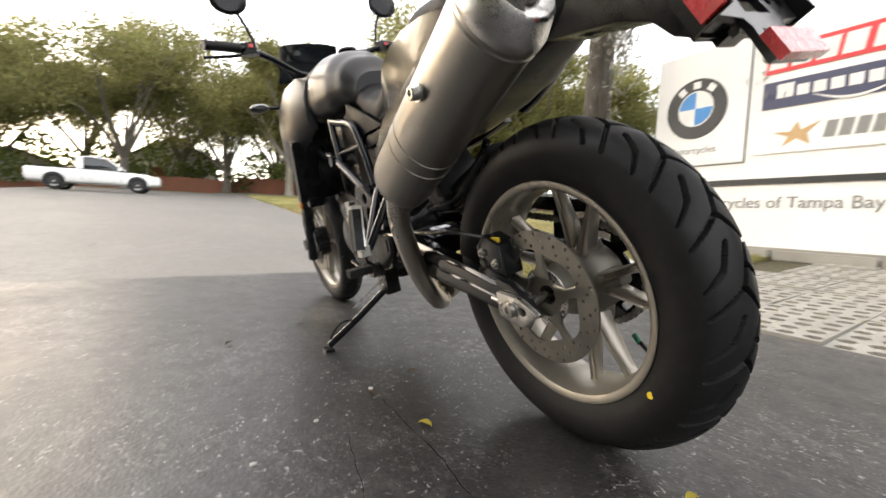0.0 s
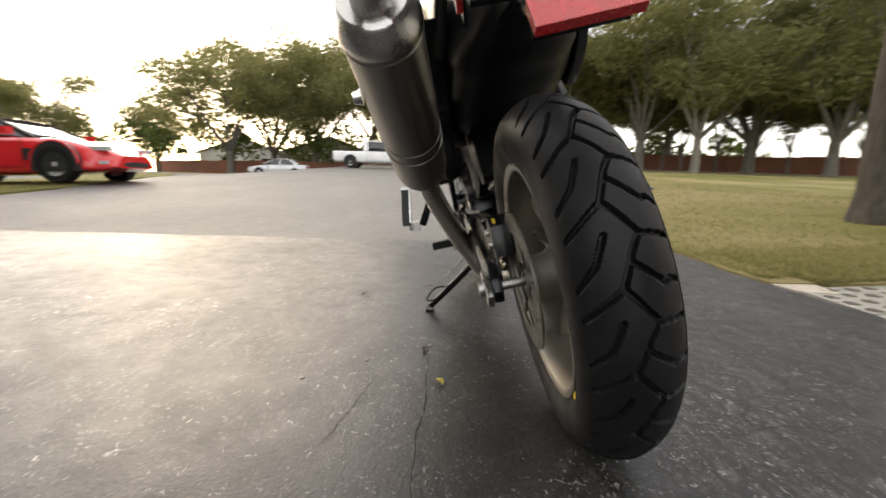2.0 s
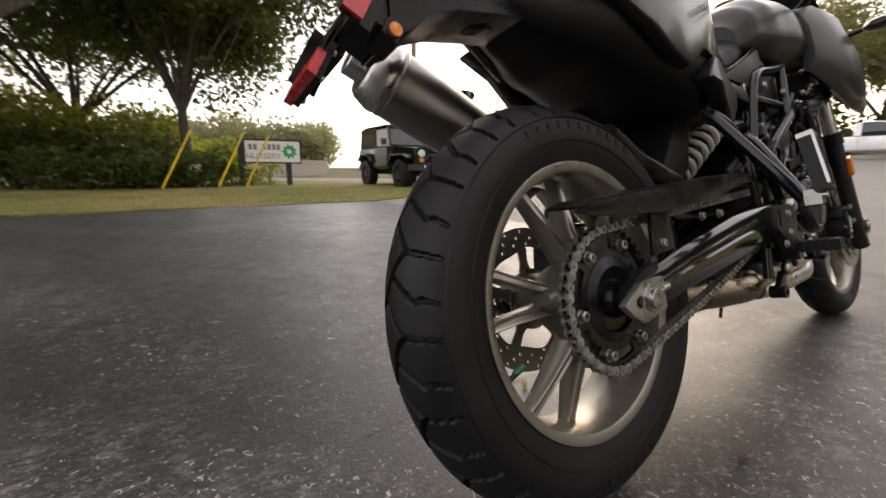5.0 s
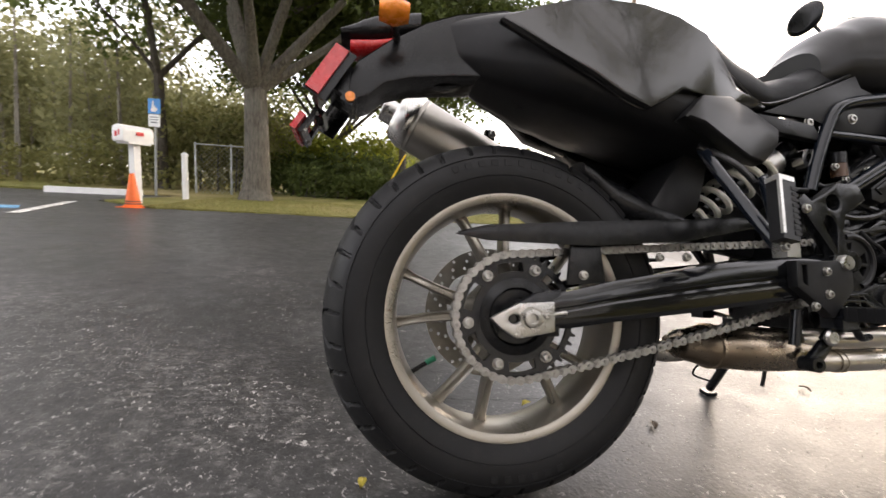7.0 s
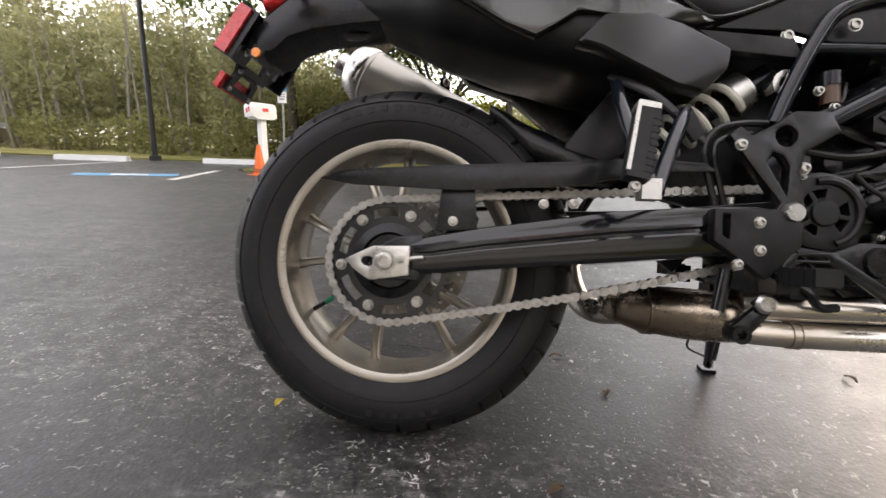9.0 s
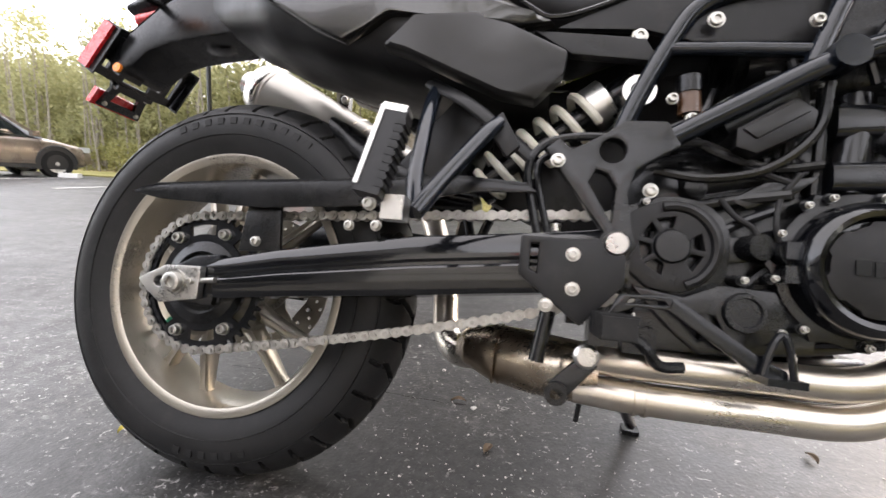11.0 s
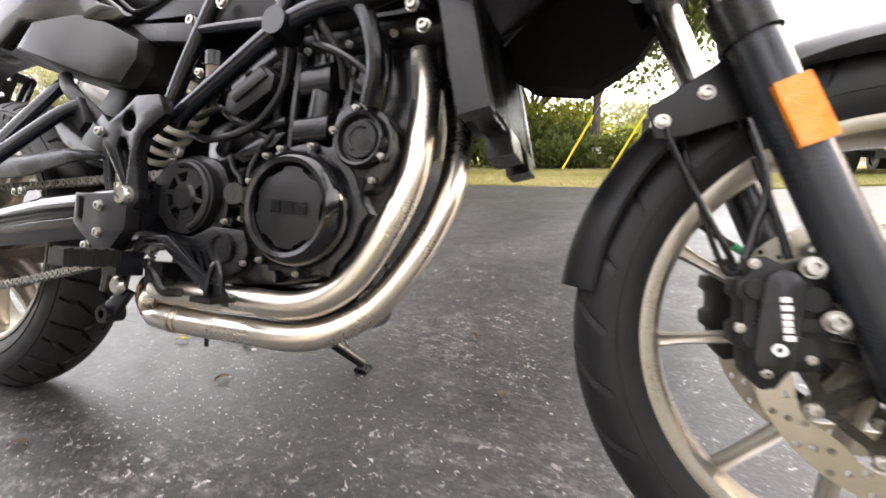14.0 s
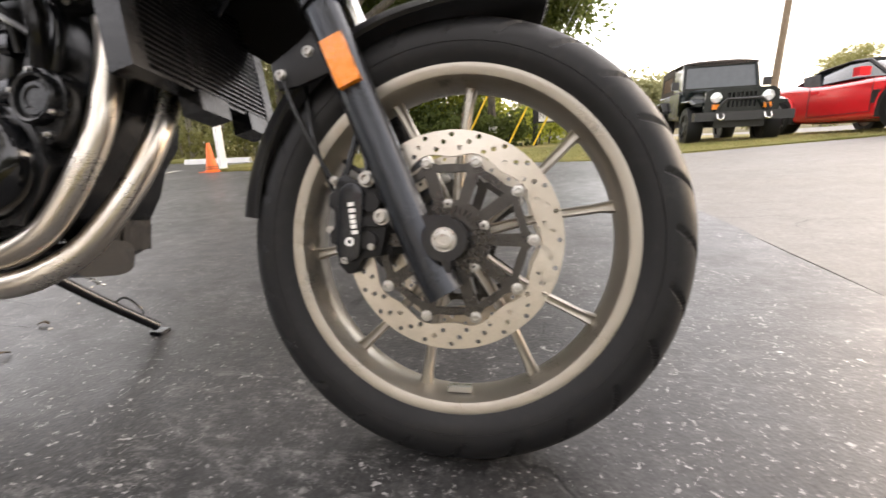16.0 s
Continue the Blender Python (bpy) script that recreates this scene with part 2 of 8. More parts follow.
RED = mat("red_reflector", (0.50, 0.012, 0.014), 0.25, var=0.15, big=70, fine=500, bump=0.5, depth=0.002, coat=0.5)
FLUID = mat("brown_fluid", (0.07, 0.035, 0.018), 0.3, var=0.2, big=30)
CARRIER = mat("disc_carrier_metal", (0.045, 0.042, 0.038), 0.32, 0.7, var=0.2, big=20, dust=0.12)
FORKP = mat("dark_anodised_metal", (0.030, 0.033, 0.038), 0.28, 0.6, var=0.15, big=8, fine=900, bump=0.06, rvar=0.08, dust=0.06)
MARK = mat("white_marking", (0.74, 0.73, 0.70), 0.5, var=0.06)
GREY = mat("grey_lettering", (0.13, 0.13, 0.13), 0.5, var=0.1)
YELLOW = mat("yellow_paint", (0.75, 0.52, 0.02), 0.5, var=0.1)
GREENCAP = mat("green_plastic", (0.01, 0.16, 0.08), 0.4, var=0.1)
CLEAR = glass("clear_lens")
TINT = mat("tinted_window", (0.016, 0.020, 0.022), 0.06, var=0.1, bump=0.0, rvar=0.03, spec=0.8)
WINDOW = mat("pale_window", (0.035, 0.045, 0.05), 0.06, var=0.1, bump=0.0, rvar=0.03, spec=0.6)


# ---- mesh helpers ----
def part(name, bm, material, parent=None, label="", bevel=0.0, angle=35, segments=2, at=None):
    """Links a bmesh as ONE mesh object, under a thing or a part where one is given."""
    if bevel:
        edges = [e for e in bm.edges if e.is_manifold and e.calc_face_angle(0) > 0.6]
        bmesh.ops.bevel(bm, geom=edges, offset=bevel, segments=segments, affect="EDGES", clamp_overlap=True, profile=0.6)
    bmesh.ops.recalc_face_normals(bm, faces=bm.faces)
    me = bpy.data.meshes.new(name)
    bm.to_mesh(me)
    bm.free()
    return part_of(name, me, material, parent, label, angle, at)


def part_of(name, me, material, parent=None, label="", angle=35, at=None):
    for p in me.polygons:
        p.use_smooth = True
    me.set_sharp_from_angle(angle=radians(angle))
    if not me.materials:
        me.materials.append(material)
    ob = new(name, me)
    if parent:
        ob.parent = parent
    if at is not None:
        ob.matrix_basis = at if isinstance(at, Matrix) else Matrix.Translation(at)
    if label:
        tagged(ob, label)
    return ob


def thing(name, label, category, m=None, group="", kind=""):
    """The Empty that carries a thing's parts."""
    ob = new(name)
    ob.empty_display_size = 0.1
    if m is not None:
        ob.matrix_basis = m
    return tagged(ob, label, category, group, kind)


def box(bm, lo, hi, m=None):
    vs = []
    for x in (lo[0], hi[0]):
        for y in (lo[1], hi[1]):
            for z in (lo[2], hi[2]):
                v = Vector((x, y, z))
                vs.append(bm.verts.new(m @ v if m else v))
    for f in ((0, 1, 3, 2), (4, 6, 7, 5), (0, 4, 5, 1), (2, 3, 7, 6), (0, 2, 6, 4), (1, 5, 7, 3)):
        bm.faces.new([vs[i] for i in f])
    return bm


def blk(lo, hi, m=None):
    return box(bmesh.new(), lo, hi, m)


def skin(bm, rings, closed=True, cap=True, loop=False):
    """Faces between rings of points."""
    rows = [[bm.verts.new(p) for p in ring] for ring in rings]
    n = len(rows[0])
    pairs = list(zip(rows, rows[1:])) + ([(rows[-1], rows[0])] if loop else [])
    for a, b in pairs:
        for i in range(n if closed else n - 1):
            j = (i + 1) % n
            bm.faces.new((a[i], a[j], b[j], b[i]))
    if cap and closed and not loop:
        bm.faces.new(rows[0][::-1])
        bm.faces.new(rows[-1])
    return bm


def lathe(prof, n=48, bm=None, m=None, loop=True):
    """A profile of (radius, y), turned about the y axis. loop: the profile closes on itself."""
    bm = bm or bmesh.new()
    rings = []
    for k in range(n):
        a = 2 * math.pi * k / n
        ring = [Vector((r * math.cos(a), y, r * math.sin(a))) for r, y in prof]
        rings.append([m @ p for p in ring] if m else ring)
    skin(bm, rings, closed=loop, cap=False, loop=True)
    return bm


def smooth_line(pts, per=6):
    """Catmull-Rom through the points."""
    pts = [Vector(p) for p in pts]
    if len(pts) < 3:
        return pts
    out = []
    ext = [2 * pts[0] - pts[1], *pts, 2 * pts[-1] - pts[-2]]
    for i in range(1, len(ext) - 2):
        a, b, c, d = ext[i - 1 : i + 3]
        for k in range(per):
            t = k / per
            out.append(0.5 * (2 * b + (c - a) * t + (2 * a - 5 * b + 4 * c - d) * t * t + (3 * b - a - 3 * c + d) * t**3))
    return [*out, pts[-1]]


def tube(pts, r, n=12, bm=None, per=6, flat=1.0):
    """A round bar along a smoothed line. r: one radius, or one for each end."""
    bm = bm or bmesh.new()
    line = smooth_line(pts, per)
    r0, r1 = r if isinstance(r, tuple) else (r, r)
    side = None
    rings = []
    for i, p in enumerate(line):
        way = (line[min(i + 1, len(line) - 1)] - line[max(i - 1, 0)]).normalized()
        if side is None:
            side = way.orthogonal().normalized()
        side = (side - way * side.dot(way)).normalized()
        up = way.cross(side)
        rad = r0 + (r1 - r0) * i / (len(line) - 1)
        rings.append([p + rad * (math.cos(2 * math.pi * k / n) * side + flat * math.sin(2 * math.pi * k / n) * up) for k in range(n)])
    return skin(bm, rings)


def rod(a, b, r, n=16, bm=None):
    return tube([a, b], r, n, bm)


def outline(pts, per=0):
    return [(p.x, p.z) for p in smooth_line([(x, 0, z) for x, z in pts], per)] if per else list(pts)


def ring2(cx, cz, r, n=16, start=0.0):
    return [(cx + r * math.cos(start + 2 * math.pi * k / n), cz + r * math.sin(start + 2 * math.pi * k / n)) for k in range(n)]


def plate(edge, y0, y1, holes=(), bm=None):
    """A plate with holes, its outline in x and z, from y0 to y1."""
    bm = bm or bmesh.new()
    edges = []
    for pts in (edge, *holes):
        vs = [bm.verts.new((x, y0, z)) for x, z in pts]
        edges += [bm.edges.new((vs[i], vs[(i + 1) % len(vs)])) for i in range(len(vs))]
    faces = [g for g in bmesh.ops.triangle_fill(bm, use_beauty=True, use_dissolve=False, edges=edges)["geom"] if isinstance(g, bmesh.types.BMFace)]
    moved = bmesh.ops.extrude_face_region(bm, geom=faces)["geom"]
    bmesh.ops.translate(bm, verts=[g for g in moved if isinstance(g, bmesh.types.BMVert)], vec=(0, y1 - y0, 0))
    bmesh.ops.recalc_face_normals(bm, faces=bm.faces)
    return bm


def rounded(w, h, r, n=4):
    """A rounded rectangle about the origin."""
    out = []
    for cx, cy, a0 in ((w / 2 - r, h / 2 - r, 0), (-w / 2 + r, h / 2 - r, 90), (-w / 2 + r, -h / 2 + r, 180), (w / 2 - r, -h / 2 + r, 270)):
        for k in range(n + 1):
            a = radians(a0 + 90 * k / n)
            out.append((cx + r * math.cos(a), cy + r * math.sin(a)))
    return out


def loft(stations, per=0, n=5, round_=0.45):
    """A body along x: stations of (x, half width low, half width high, z low, z high, y middle)."""
    bm = bmesh.new()
    rows = [tuple(s) for s in stations]
    if per:
        rows = []
        for c in range(len(stations) - 1):
            for k in range(per):
                t = k / per
                s = t * t * (3 - 2 * t)
                rows.append(tuple(a + (b - a) * (t if i == 0 else s * 0.5 + t * 0.5) for i, (a, b) in enumerate(zip(stations[c], stations[c + 1]))))
        rows.append(tuple(stations[-1]))
    rings = []
    for x, wl, wh, z0, z1, ym in rows:
        h = max(z1 - z0, 1e-4)
        r = round_ * min(h, 2 * min(wl, wh))
        ring = []
        for u, v in rounded(2, 2, min(0.98, 2 * r / h), n):
            t = (v + 1) / 2
            ring.append(Vector((x, ym + u * (wl + (wh - wl) * t), z0 + h * t)))
        rings.append(ring)
    return skin(bm, rings)
# ================= ground =================
def rise(x, y):
    """The height of the ground: level round the motorcycle, rising to the street and to the dealer's sign."""
    fade = 1.0 - 0.75 * min(max((y - 7.0) / 6.0, 0), 1)
    return 0.043 * max(0.0, min(x, 46.0) - 2.62) * fade + 0.07 * min(max(-1.45 - y, 0.0), 3.0)


CUTS_X = [2.62, 4, 6, 9, 13, 18, 24, 30, 38, 46]
CUTS_Y = [-4.45, -1.45, 7, 8.5, 10, 11.5, 13]


def follow(bm):
    """Cuts a flat mesh along the ground's folds and lays it on the ground."""
    for axis, cuts in ((0, CUTS_X), (1, CUTS_Y)):
        for c in cuts:
            co, no = [0, 0, 0], [0, 0, 0]
            co[axis], no[axis] = c, 1
            bmesh.ops.bisect_plane(bm, geom=[*bm.verts, *bm.edges, *bm.faces], plane_co=co, plane_no=no, dist=1e-4)
    for v in bm.verts:
        v.co.z += rise(v.co.x, v.co.y)
    return bm


def sheet(name, pts, z, material, label, category, thick=0.04, kind="structure", fine=0):
    """A flat piece of ground with thickness, its outline in x and y."""
    bm = bmesh.new()
    vs = [bm.verts.new((x, y, z)) for x, y in pts]
    es = [bm.edges.new((vs[i], vs[(i + 1) % len(vs)])) for i in range(len(vs))]
    faces = [g for g in bmesh.ops.triangle_fill(bm, use_beauty=True, edges=es)["geom"] if isinstance(g, bmesh.types.BMFace)]
    moved = bmesh.ops.extrude_face_region(bm, geom=faces)["geom"]
    bmesh.ops.translate(bm, verts=[g for g in moved if isinstance(g, bmesh.types.BMVert)], vec=(0, 0, -thick))
    ob = part(name, follow(bm), material)
    return tagged(ob, label, category, "", kind)


def wavy(a, b, n, amp, seed):
    """Points from a to b along an uneven edge, without the last one."""
    rnd = random.Random(seed)
    out = []
    for k in range(n):
        t = k / n
        d = Vector((b[1] - a[1], a[0] - b[0])).normalized() * (rnd.uniform(-amp, amp) if k else 0)
        out.append((a[0] + (b[0] - a[0]) * t + d.x, a[1] + (b[1] - a[1]) * t + d.y))
    return out


bm = bmesh.new()
bmesh.ops.create_grid(bm, x_segments=8, y_segments=8, size=600)
bmesh.ops.translate(bm, verts=bm.verts, vec=(0, 0, -0.03))
tagged(part("ground", bm, EARTH), "dry earth and grass reaching to the horizon", "ground", "", "structure")
SEAM = 2.62
lot = [(-45, -14), (-1.6, -14), *wavy((-1.6, -1.42), (SEAM, -1.42), 14, 0.03, 3), *wavy((SEAM, -1.42), (SEAM, 5.95), 40, 0.012, 4), *wavy((SEAM, 5.95), (-3.4, 6.05), 30, 0.06, 5), *wavy((-3.4, 6.05), (-4.6, 7.2), 6, 0.05, 6), *wavy((-4.6, 7.2), (-4.3, 9.8), 6, 0.05, 7), (-45, 10.4)]
tagged(sheet("pavement", lot, 0.0, SEALED, "dark sealed asphalt parking lot with pale specks", "parking lot"), kind="structure")
drive = [*wavy((SEAM, -1.42), (34, -3.3), 60, 0.04, 8), *wavy((34, -3.3), (34, 21), 2, 0, 9), *wavy((34, 21), (10.4, 7.9), 20, 0.15, 10), *wavy((10.4, 7.9), (6.4, 6.6), 6, 0.08, 11), *wavy((6.4, 6.6), (SEAM, 5.95), 8, 0.05, 12), *wavy((SEAM, 5.95), (SEAM, -1.42), 40, 0.012, 13)]
drive = [(max(x, SEAM + 0.004), y) for x, y in drive]
tagged(sheet("driveway", drive, -0.003, OLD, "worn grey-brown asphalt driveway", "driveway"), kind="structure")
tagged(sheet("road", [(34, -90), (41, -90), (41, 110), (34, 110)], -0.004, STREET, "pale asphalt street", "road"), kind="structure")
tagged(sheet("side_road", [(3.0, 17.5), (10.0, 12.6), (34.0, 24.0), (34.0, 28.0), (9.0, 16.6), (5.5, 20.5), (1.0, 60.0), (-2.5, 60.0)], -0.006, STREET, "pale asphalt side road behind the verge", "road"), kind="structure")
tagged(sheet("lawn", [(1.22, -1.80), *wavy((1.32, -1.40), (34, -3.4), 90, 0.05, 21), (34, -60), (-30, -60), (-30, -14.1), (-1.7, -14.1), (-1.7, -4.5), (1.22, -4.2)], 0.012, LAWN, "dry yellow-green lawn beside the driveway", "lawn", 0.05), kind="structure")
verge = [*wavy((-3.4, 6.12), (SEAM, 6.02), 36, 0.07, 22), *wavy((SEAM, 6.02), (6.4, 6.68), 14, 0.07, 23), *wavy((6.4, 6.68), (10.4, 8.0), 10, 0.1, 24), *wavy((10.4, 8.0), (34, 21.1), 24, 0.15, 25), (34, 23.9), (10.0, 12.5), (2.9, 17.4), (-2.6, 60), (-40, 60), (-40, 10.5), (-4.2, 9.9), (-4.5, 7.2)]
tagged(sheet("verge", verge, 0.014, LAWN, "dry grass verge along the lot", "grass"), kind="structure")
tagged(sheet("far_yard", [(41, -90), (130, -90), (130, 110), (41, 110)], 0.01, LAWN, "grass beyond the street", "grass"), kind="structure")
# ================= the motorcycle, leaning on its side stand =================
LEAN = radians(14.2)
bike = thing("motorcycle", "black and graphite adventure motorcycle leaning on its side stand", "motorcycle", Matrix.Rotation(-LEAN, 4, "X"))
RA = Vector((0, 0, 0.333))
FA = Vector((1.576, 0.016, 0.327))


def spread(proto, spots, parent):
    """More objects on the mesh of one, for alike pieces."""
    for m in spots:
        ob = proto.copy()
        scene.collection.objects.link(ob)
        ob.parent = parent
        ob.matrix_basis = m if isinstance(m, Matrix) else Matrix.Translation(m)


def bolt_mesh(r, h, kind=6):
    bm = bmesh.new()
    skin(bm, [[Vector((rr * math.cos(2 * math.pi * k / 24), y, rr * math.sin(2 * math.pi * k / 24))) for k in range(24)] for rr, y in ((r * 1.25, 0), (r * 1.25, -h * 0.25), (r, -h * 0.25), (r * 0.96, -h * 0.9), (r * 0.8, -h), (r * 0.5, -h), (r * 0.45, -h * 0.55))])
    return bm


def bolts(parent, spots, r=0.008, h=0.009, material=None, name="bolt"):
    proto = part(name, bolt_mesh(r, h), material or ZINC, parent, at=spots[0])
    spread(proto, spots[1:], parent)


def tread(name, prof, N, period, marks, half, deep, flip=1):
    """A tyre: fine rows round the wheel, sunk where a groove runs. prof: half section (radius, y) from the bead to the crown."""
    full = prof + [(r, -y) for r, y in prof[-2::-1]]
    line = [(p.x, p.z) for p in smooth_line([(r, 0, y) for r, y in full], 9)]
    R = max(r for r, _ in line)
    arc, s = [0.0], 0.0
    for (a, b), (c, d) in zip(line, line[1:]):
        s += math.hypot(c - a, d - b)
        arc.append(s)
    arc = np.array(arc) - s / 2
    rad, yy = np.array([r for r, _ in line]), np.array([y for _, y in line])
    U, V = np.meshgrid(np.arange(N) * 2 * math.pi / N * R, arc, indexing="ij")
    reps = round(2 * math.pi * R / period)
    p = 2 * math.pi * R / reps
    near = np.full(U.shape, 9.0)
    for (u0, v0), (u1, v1) in marks:
        for shift in (-1, 0, 1):
            a = np.stack([(U % p) - (u0 + shift) * p, V - v0 * flip], -1)
            d = np.array([(u1 - u0) * p, (v1 - v0) * flip])
            t = np.clip((a @ d) / (d @ d), 0, 1)[..., None]
            near = np.minimum(near, np.linalg.norm(a - t * d, axis=-1))
    sink = deep * np.clip((half - near) / 0.0012 + 0.5, 0, 1)
    th = U / R
    rr = rad[None] - sink
    co = np.stack([rr * np.cos(th), np.broadcast_to(yy, U.shape), rr * np.sin(th)], -1).reshape(-1, 3)
    M = len(arc)
    i, j = np.meshgrid(np.arange(N), np.arange(M - 1), indexing="ij")
    k = (i + 1) % N
    faces = np.stack([i * M + j, i * M + j + 1, k * M + j + 1, k * M + j], -1).reshape(-1, 4)
    me = bpy.data.meshes.new(name)
    me.from_pydata(co.tolist(), [], faces.tolist())
    return me


def drilled(r_out, r_in, y0, y1, rows, n_scallop=0, deep=0.006):
    """A brake disc with its holes. rows: (radius, count, first angle)."""
    inner = []
    for k in range(120):
        a = 2 * math.pi * k / 120
        r = r_in + (deep * (0.5 + 0.5 * math.cos(n_scallop * a)) if n_scallop else 0)
        inner.append((r * math.cos(a), r * math.sin(a)))
    holes = [inner]
    for rad, count, first in rows:
        for k in range(count):
            a = first + 2 * math.pi * k / count
            holes.append(ring2(rad * math.cos(a), rad * math.sin(a), 0.0036, 8))
    return plate(ring2(0, 0, r_out, 96), y0, y1, holes)


def cast_spoke(ang0, ang1, r0, r1, w0, w1, d0, d1, y0, y1):
    """One spoke between hub and rim, channelled on its faces."""
    bm = bmesh.new()
    rings = []
    for t in (0.0, 0.08, 0.3, 0.6, 0.88, 1.0):
        a, r = ang0 + (ang1 - ang0) * t, r0 + (r1 - r0) * t
        flare = 1.0 + 0.7 * max(0, (t - 0.85) / 0.15) + 0.5 * max(0, (0.1 - t) / 0.1)
        w, d, y = (w0 + (w1 - w0) * t) * flare, d0 + (d1 - d0) * t, y0 + (y1 - y0) * t
        out, side = Vector((math.cos(a), 0, math.sin(a))), Vector((-math.sin(a), 0, math.cos(a)))
        sec = [(-1, -0.7), (-0.7, -1), (-0.35, -0.82), (0.35, -0.82), (0.7, -1), (1, -0.7), (1, 0.7), (0.7, 1), (0.35, 0.82), (-0.35, 0.82), (-0.7, 1), (-1, 0.7)]
        rings.append([out * r + side * (u * w / 2) + Vector((0, y + v * d / 2, 0)) for u, v in sec])
    return skin(bm, rings)


# ---- rear wheel ----
rear = part("rear_wheel", lathe([(0.020, -0.088), (0.060, -0.088), (0.072, -0.080), (0.074, -0.030), (0.064, -0.004), (0.058, 0.012), (0.046, 0.030), (0.046, 0.066), (0.020, 0.066)], 48), HUBP, bike, "cast alloy rear wheel in dull bronze grey", at=RA)
RPAIR = [radians(a) for a in (171.5, 100.5, 28.5, -43.0, -114.5)]
RIMR = [(0.2235, 0.060), (0.2235, 0.054), (0.214, 0.051), (0.2095, 0.040), (0.206, 0.018), (0.205, 0.0), (0.206, -0.018), (0.2095, -0.040), (0.214, -0.051), (0.2235, -0.054), (0.2235, -0.060), (0.217, -0.0605), (0.2085, -0.0555), (0.2035, -0.044), (0.1995, -0.020), (0.198, 0.0), (0.1995, 0.020), (0.2035, 0.044), (0.2085, 0.0555), (0.217, 0.0605)]
part("rim", lathe(RIMR, 96), RIMP, rear, "champagne-coloured alloy rim")
for c in RPAIR:
    for s in (-1, 1):
        part("spoke", cast_spoke(c + s * radians(8.5), c + s * radians(13.4), 0.052, 0.203, 0.020, 0.0135, 0.050, 0.024, -0.036, -0.004), RIMP, rear)
    lobe = bmesh.new()
    skin(lobe, [[Vector((math.cos(c), 0, math.sin(c))) * r + Vector((-math.sin(c), 0, math.cos(c))) * (u * w) + Vector((0, -0.043 + v * h, 0)) for u, v in rounded(1, 1, 0.3, 3)] for r, w, h in ((0.045, 0.050, 0.080), (0.072, 0.046, 0.070), (0.092, 0.030, 0.052), (0.100, 0.016, 0.034))])
    part("hub_lobe", lobe, HUBP, rear)
SEC = [(0.214, 0.052), (0.230, 0.060), (0.252, 0.0685), (0.274, 0.0705), (0.294, 0.0655), (0.309, 0.054), (0.3215, 0.036), (0.329, 0.016), (0.3315, 0.0)]
MARKS = [((0.0, -0.014), (0.43, 0.020)), ((0.43, 0.020), (0.60, 0.006)), ((0.60, 0.006), (1.0, -0.014)),
         ((0.43, 0.020), (0.50, 0.070)), ((0.0, -0.014), (0.33, -0.068)),
         ((0.72, 0.000), (1.03, 0.040)), ((1.03, 0.040), (1.00, 0.050)), ((1.00, 0.050), (1.06, 0.070)),
         ((0.38, -0.022), (0.72, -0.040)), ((0.72, -0.040), (0.95, -0.068))]
tyre = part_of("tyre", tread("tyre", SEC, 900, 0.112, MARKS, 0.0034, 0.0090), RUBBER, rear, "worn black road tyre with angled grooves", 28)
# raised marks on the right side wall
lug = blk((-0.006, -0.0012, -0.0055), (0.006, 0.0012, 0.0055))
lugs = []
for k in list(range(11)) + list(range(20, 26)):
    a = radians(112 - 5.2 * k) if k < 15 else radians(-96 + 5 * (k - 20))
    lugs.append(pose(0.279 * math.cos(a), -0.0704, 0.279 * math.sin(a), 0, -math.degrees(a) + 90, 0))
proto = part("sidewall_mark", lug, RUBBER, rear, at=lugs[0])
spread(proto, lugs[1:], rear)
for r in (0.2555, 0.2925):
    part("sidewall_rib", lathe([(r - 0.0010, -0.0660 if r > 0.28 else -0.0690), (r, -0.0682 if r > 0.28 else -0.0708), (r + 0.0010, -0.0655 if r > 0.28 else -0.0690)], 96), RUBBER, rear)
part("paint_dot", lathe([(0.0, 0.0006), (0.006, 0.0006), (0.006, -0.0006), (0.0, -0.0006)], 12, loop=False), YELLOW, rear, "yellow paint dot on the tyre", at=pose(-0.246 * math.cos(radians(33)), 0.0672, -0.246 * math.sin(radians(33)), 18, 0, 0))
va = radians(-147.5)
part("valve", rod((0.201 * math.cos(va), -0.004, 0.201 * math.sin(va)), (0.160 * math.cos(va), -0.012, 0.160 * math.sin(va)), 0.0042), BLACK, rear)
part("valve_cap", rod((0.168 * math.cos(va), -0.009, 0.168 * math.sin(va)), (0.150 * math.cos(va), -0.0155, 0.150 * math.sin(va)), 0.0054), GREENCAP, rear, "dark green valve cap")
rdisc = part("brake_disc", drilled(0.1330, 0.088, 0.077, 0.0815, [(0.127, 20, 0.0), (0.115, 20, 0.10), (0.103, 20, 0.2)], 5, 0.010), DISCD, rear, "drilled rear brake disc")
for k in range(5):
    a = radians(20 + 72 * k)
    out, side = Vector((math.cos(a), 0, math.sin(a))), Vector((-math.sin(a), 0, math.cos(a)))
    arm = bmesh.new()
    skin(arm, [[out * r + side * (u * w) + Vector((0, 0.077 + v * 0.006, 0)) for u, v in rounded(1, 1, 0.2, 2)] for r, w in ((0.040, 0.040), (0.066, 0.018), (0.094, 0.022))])
    part("disc_arm", arm, DISCD, rdisc)
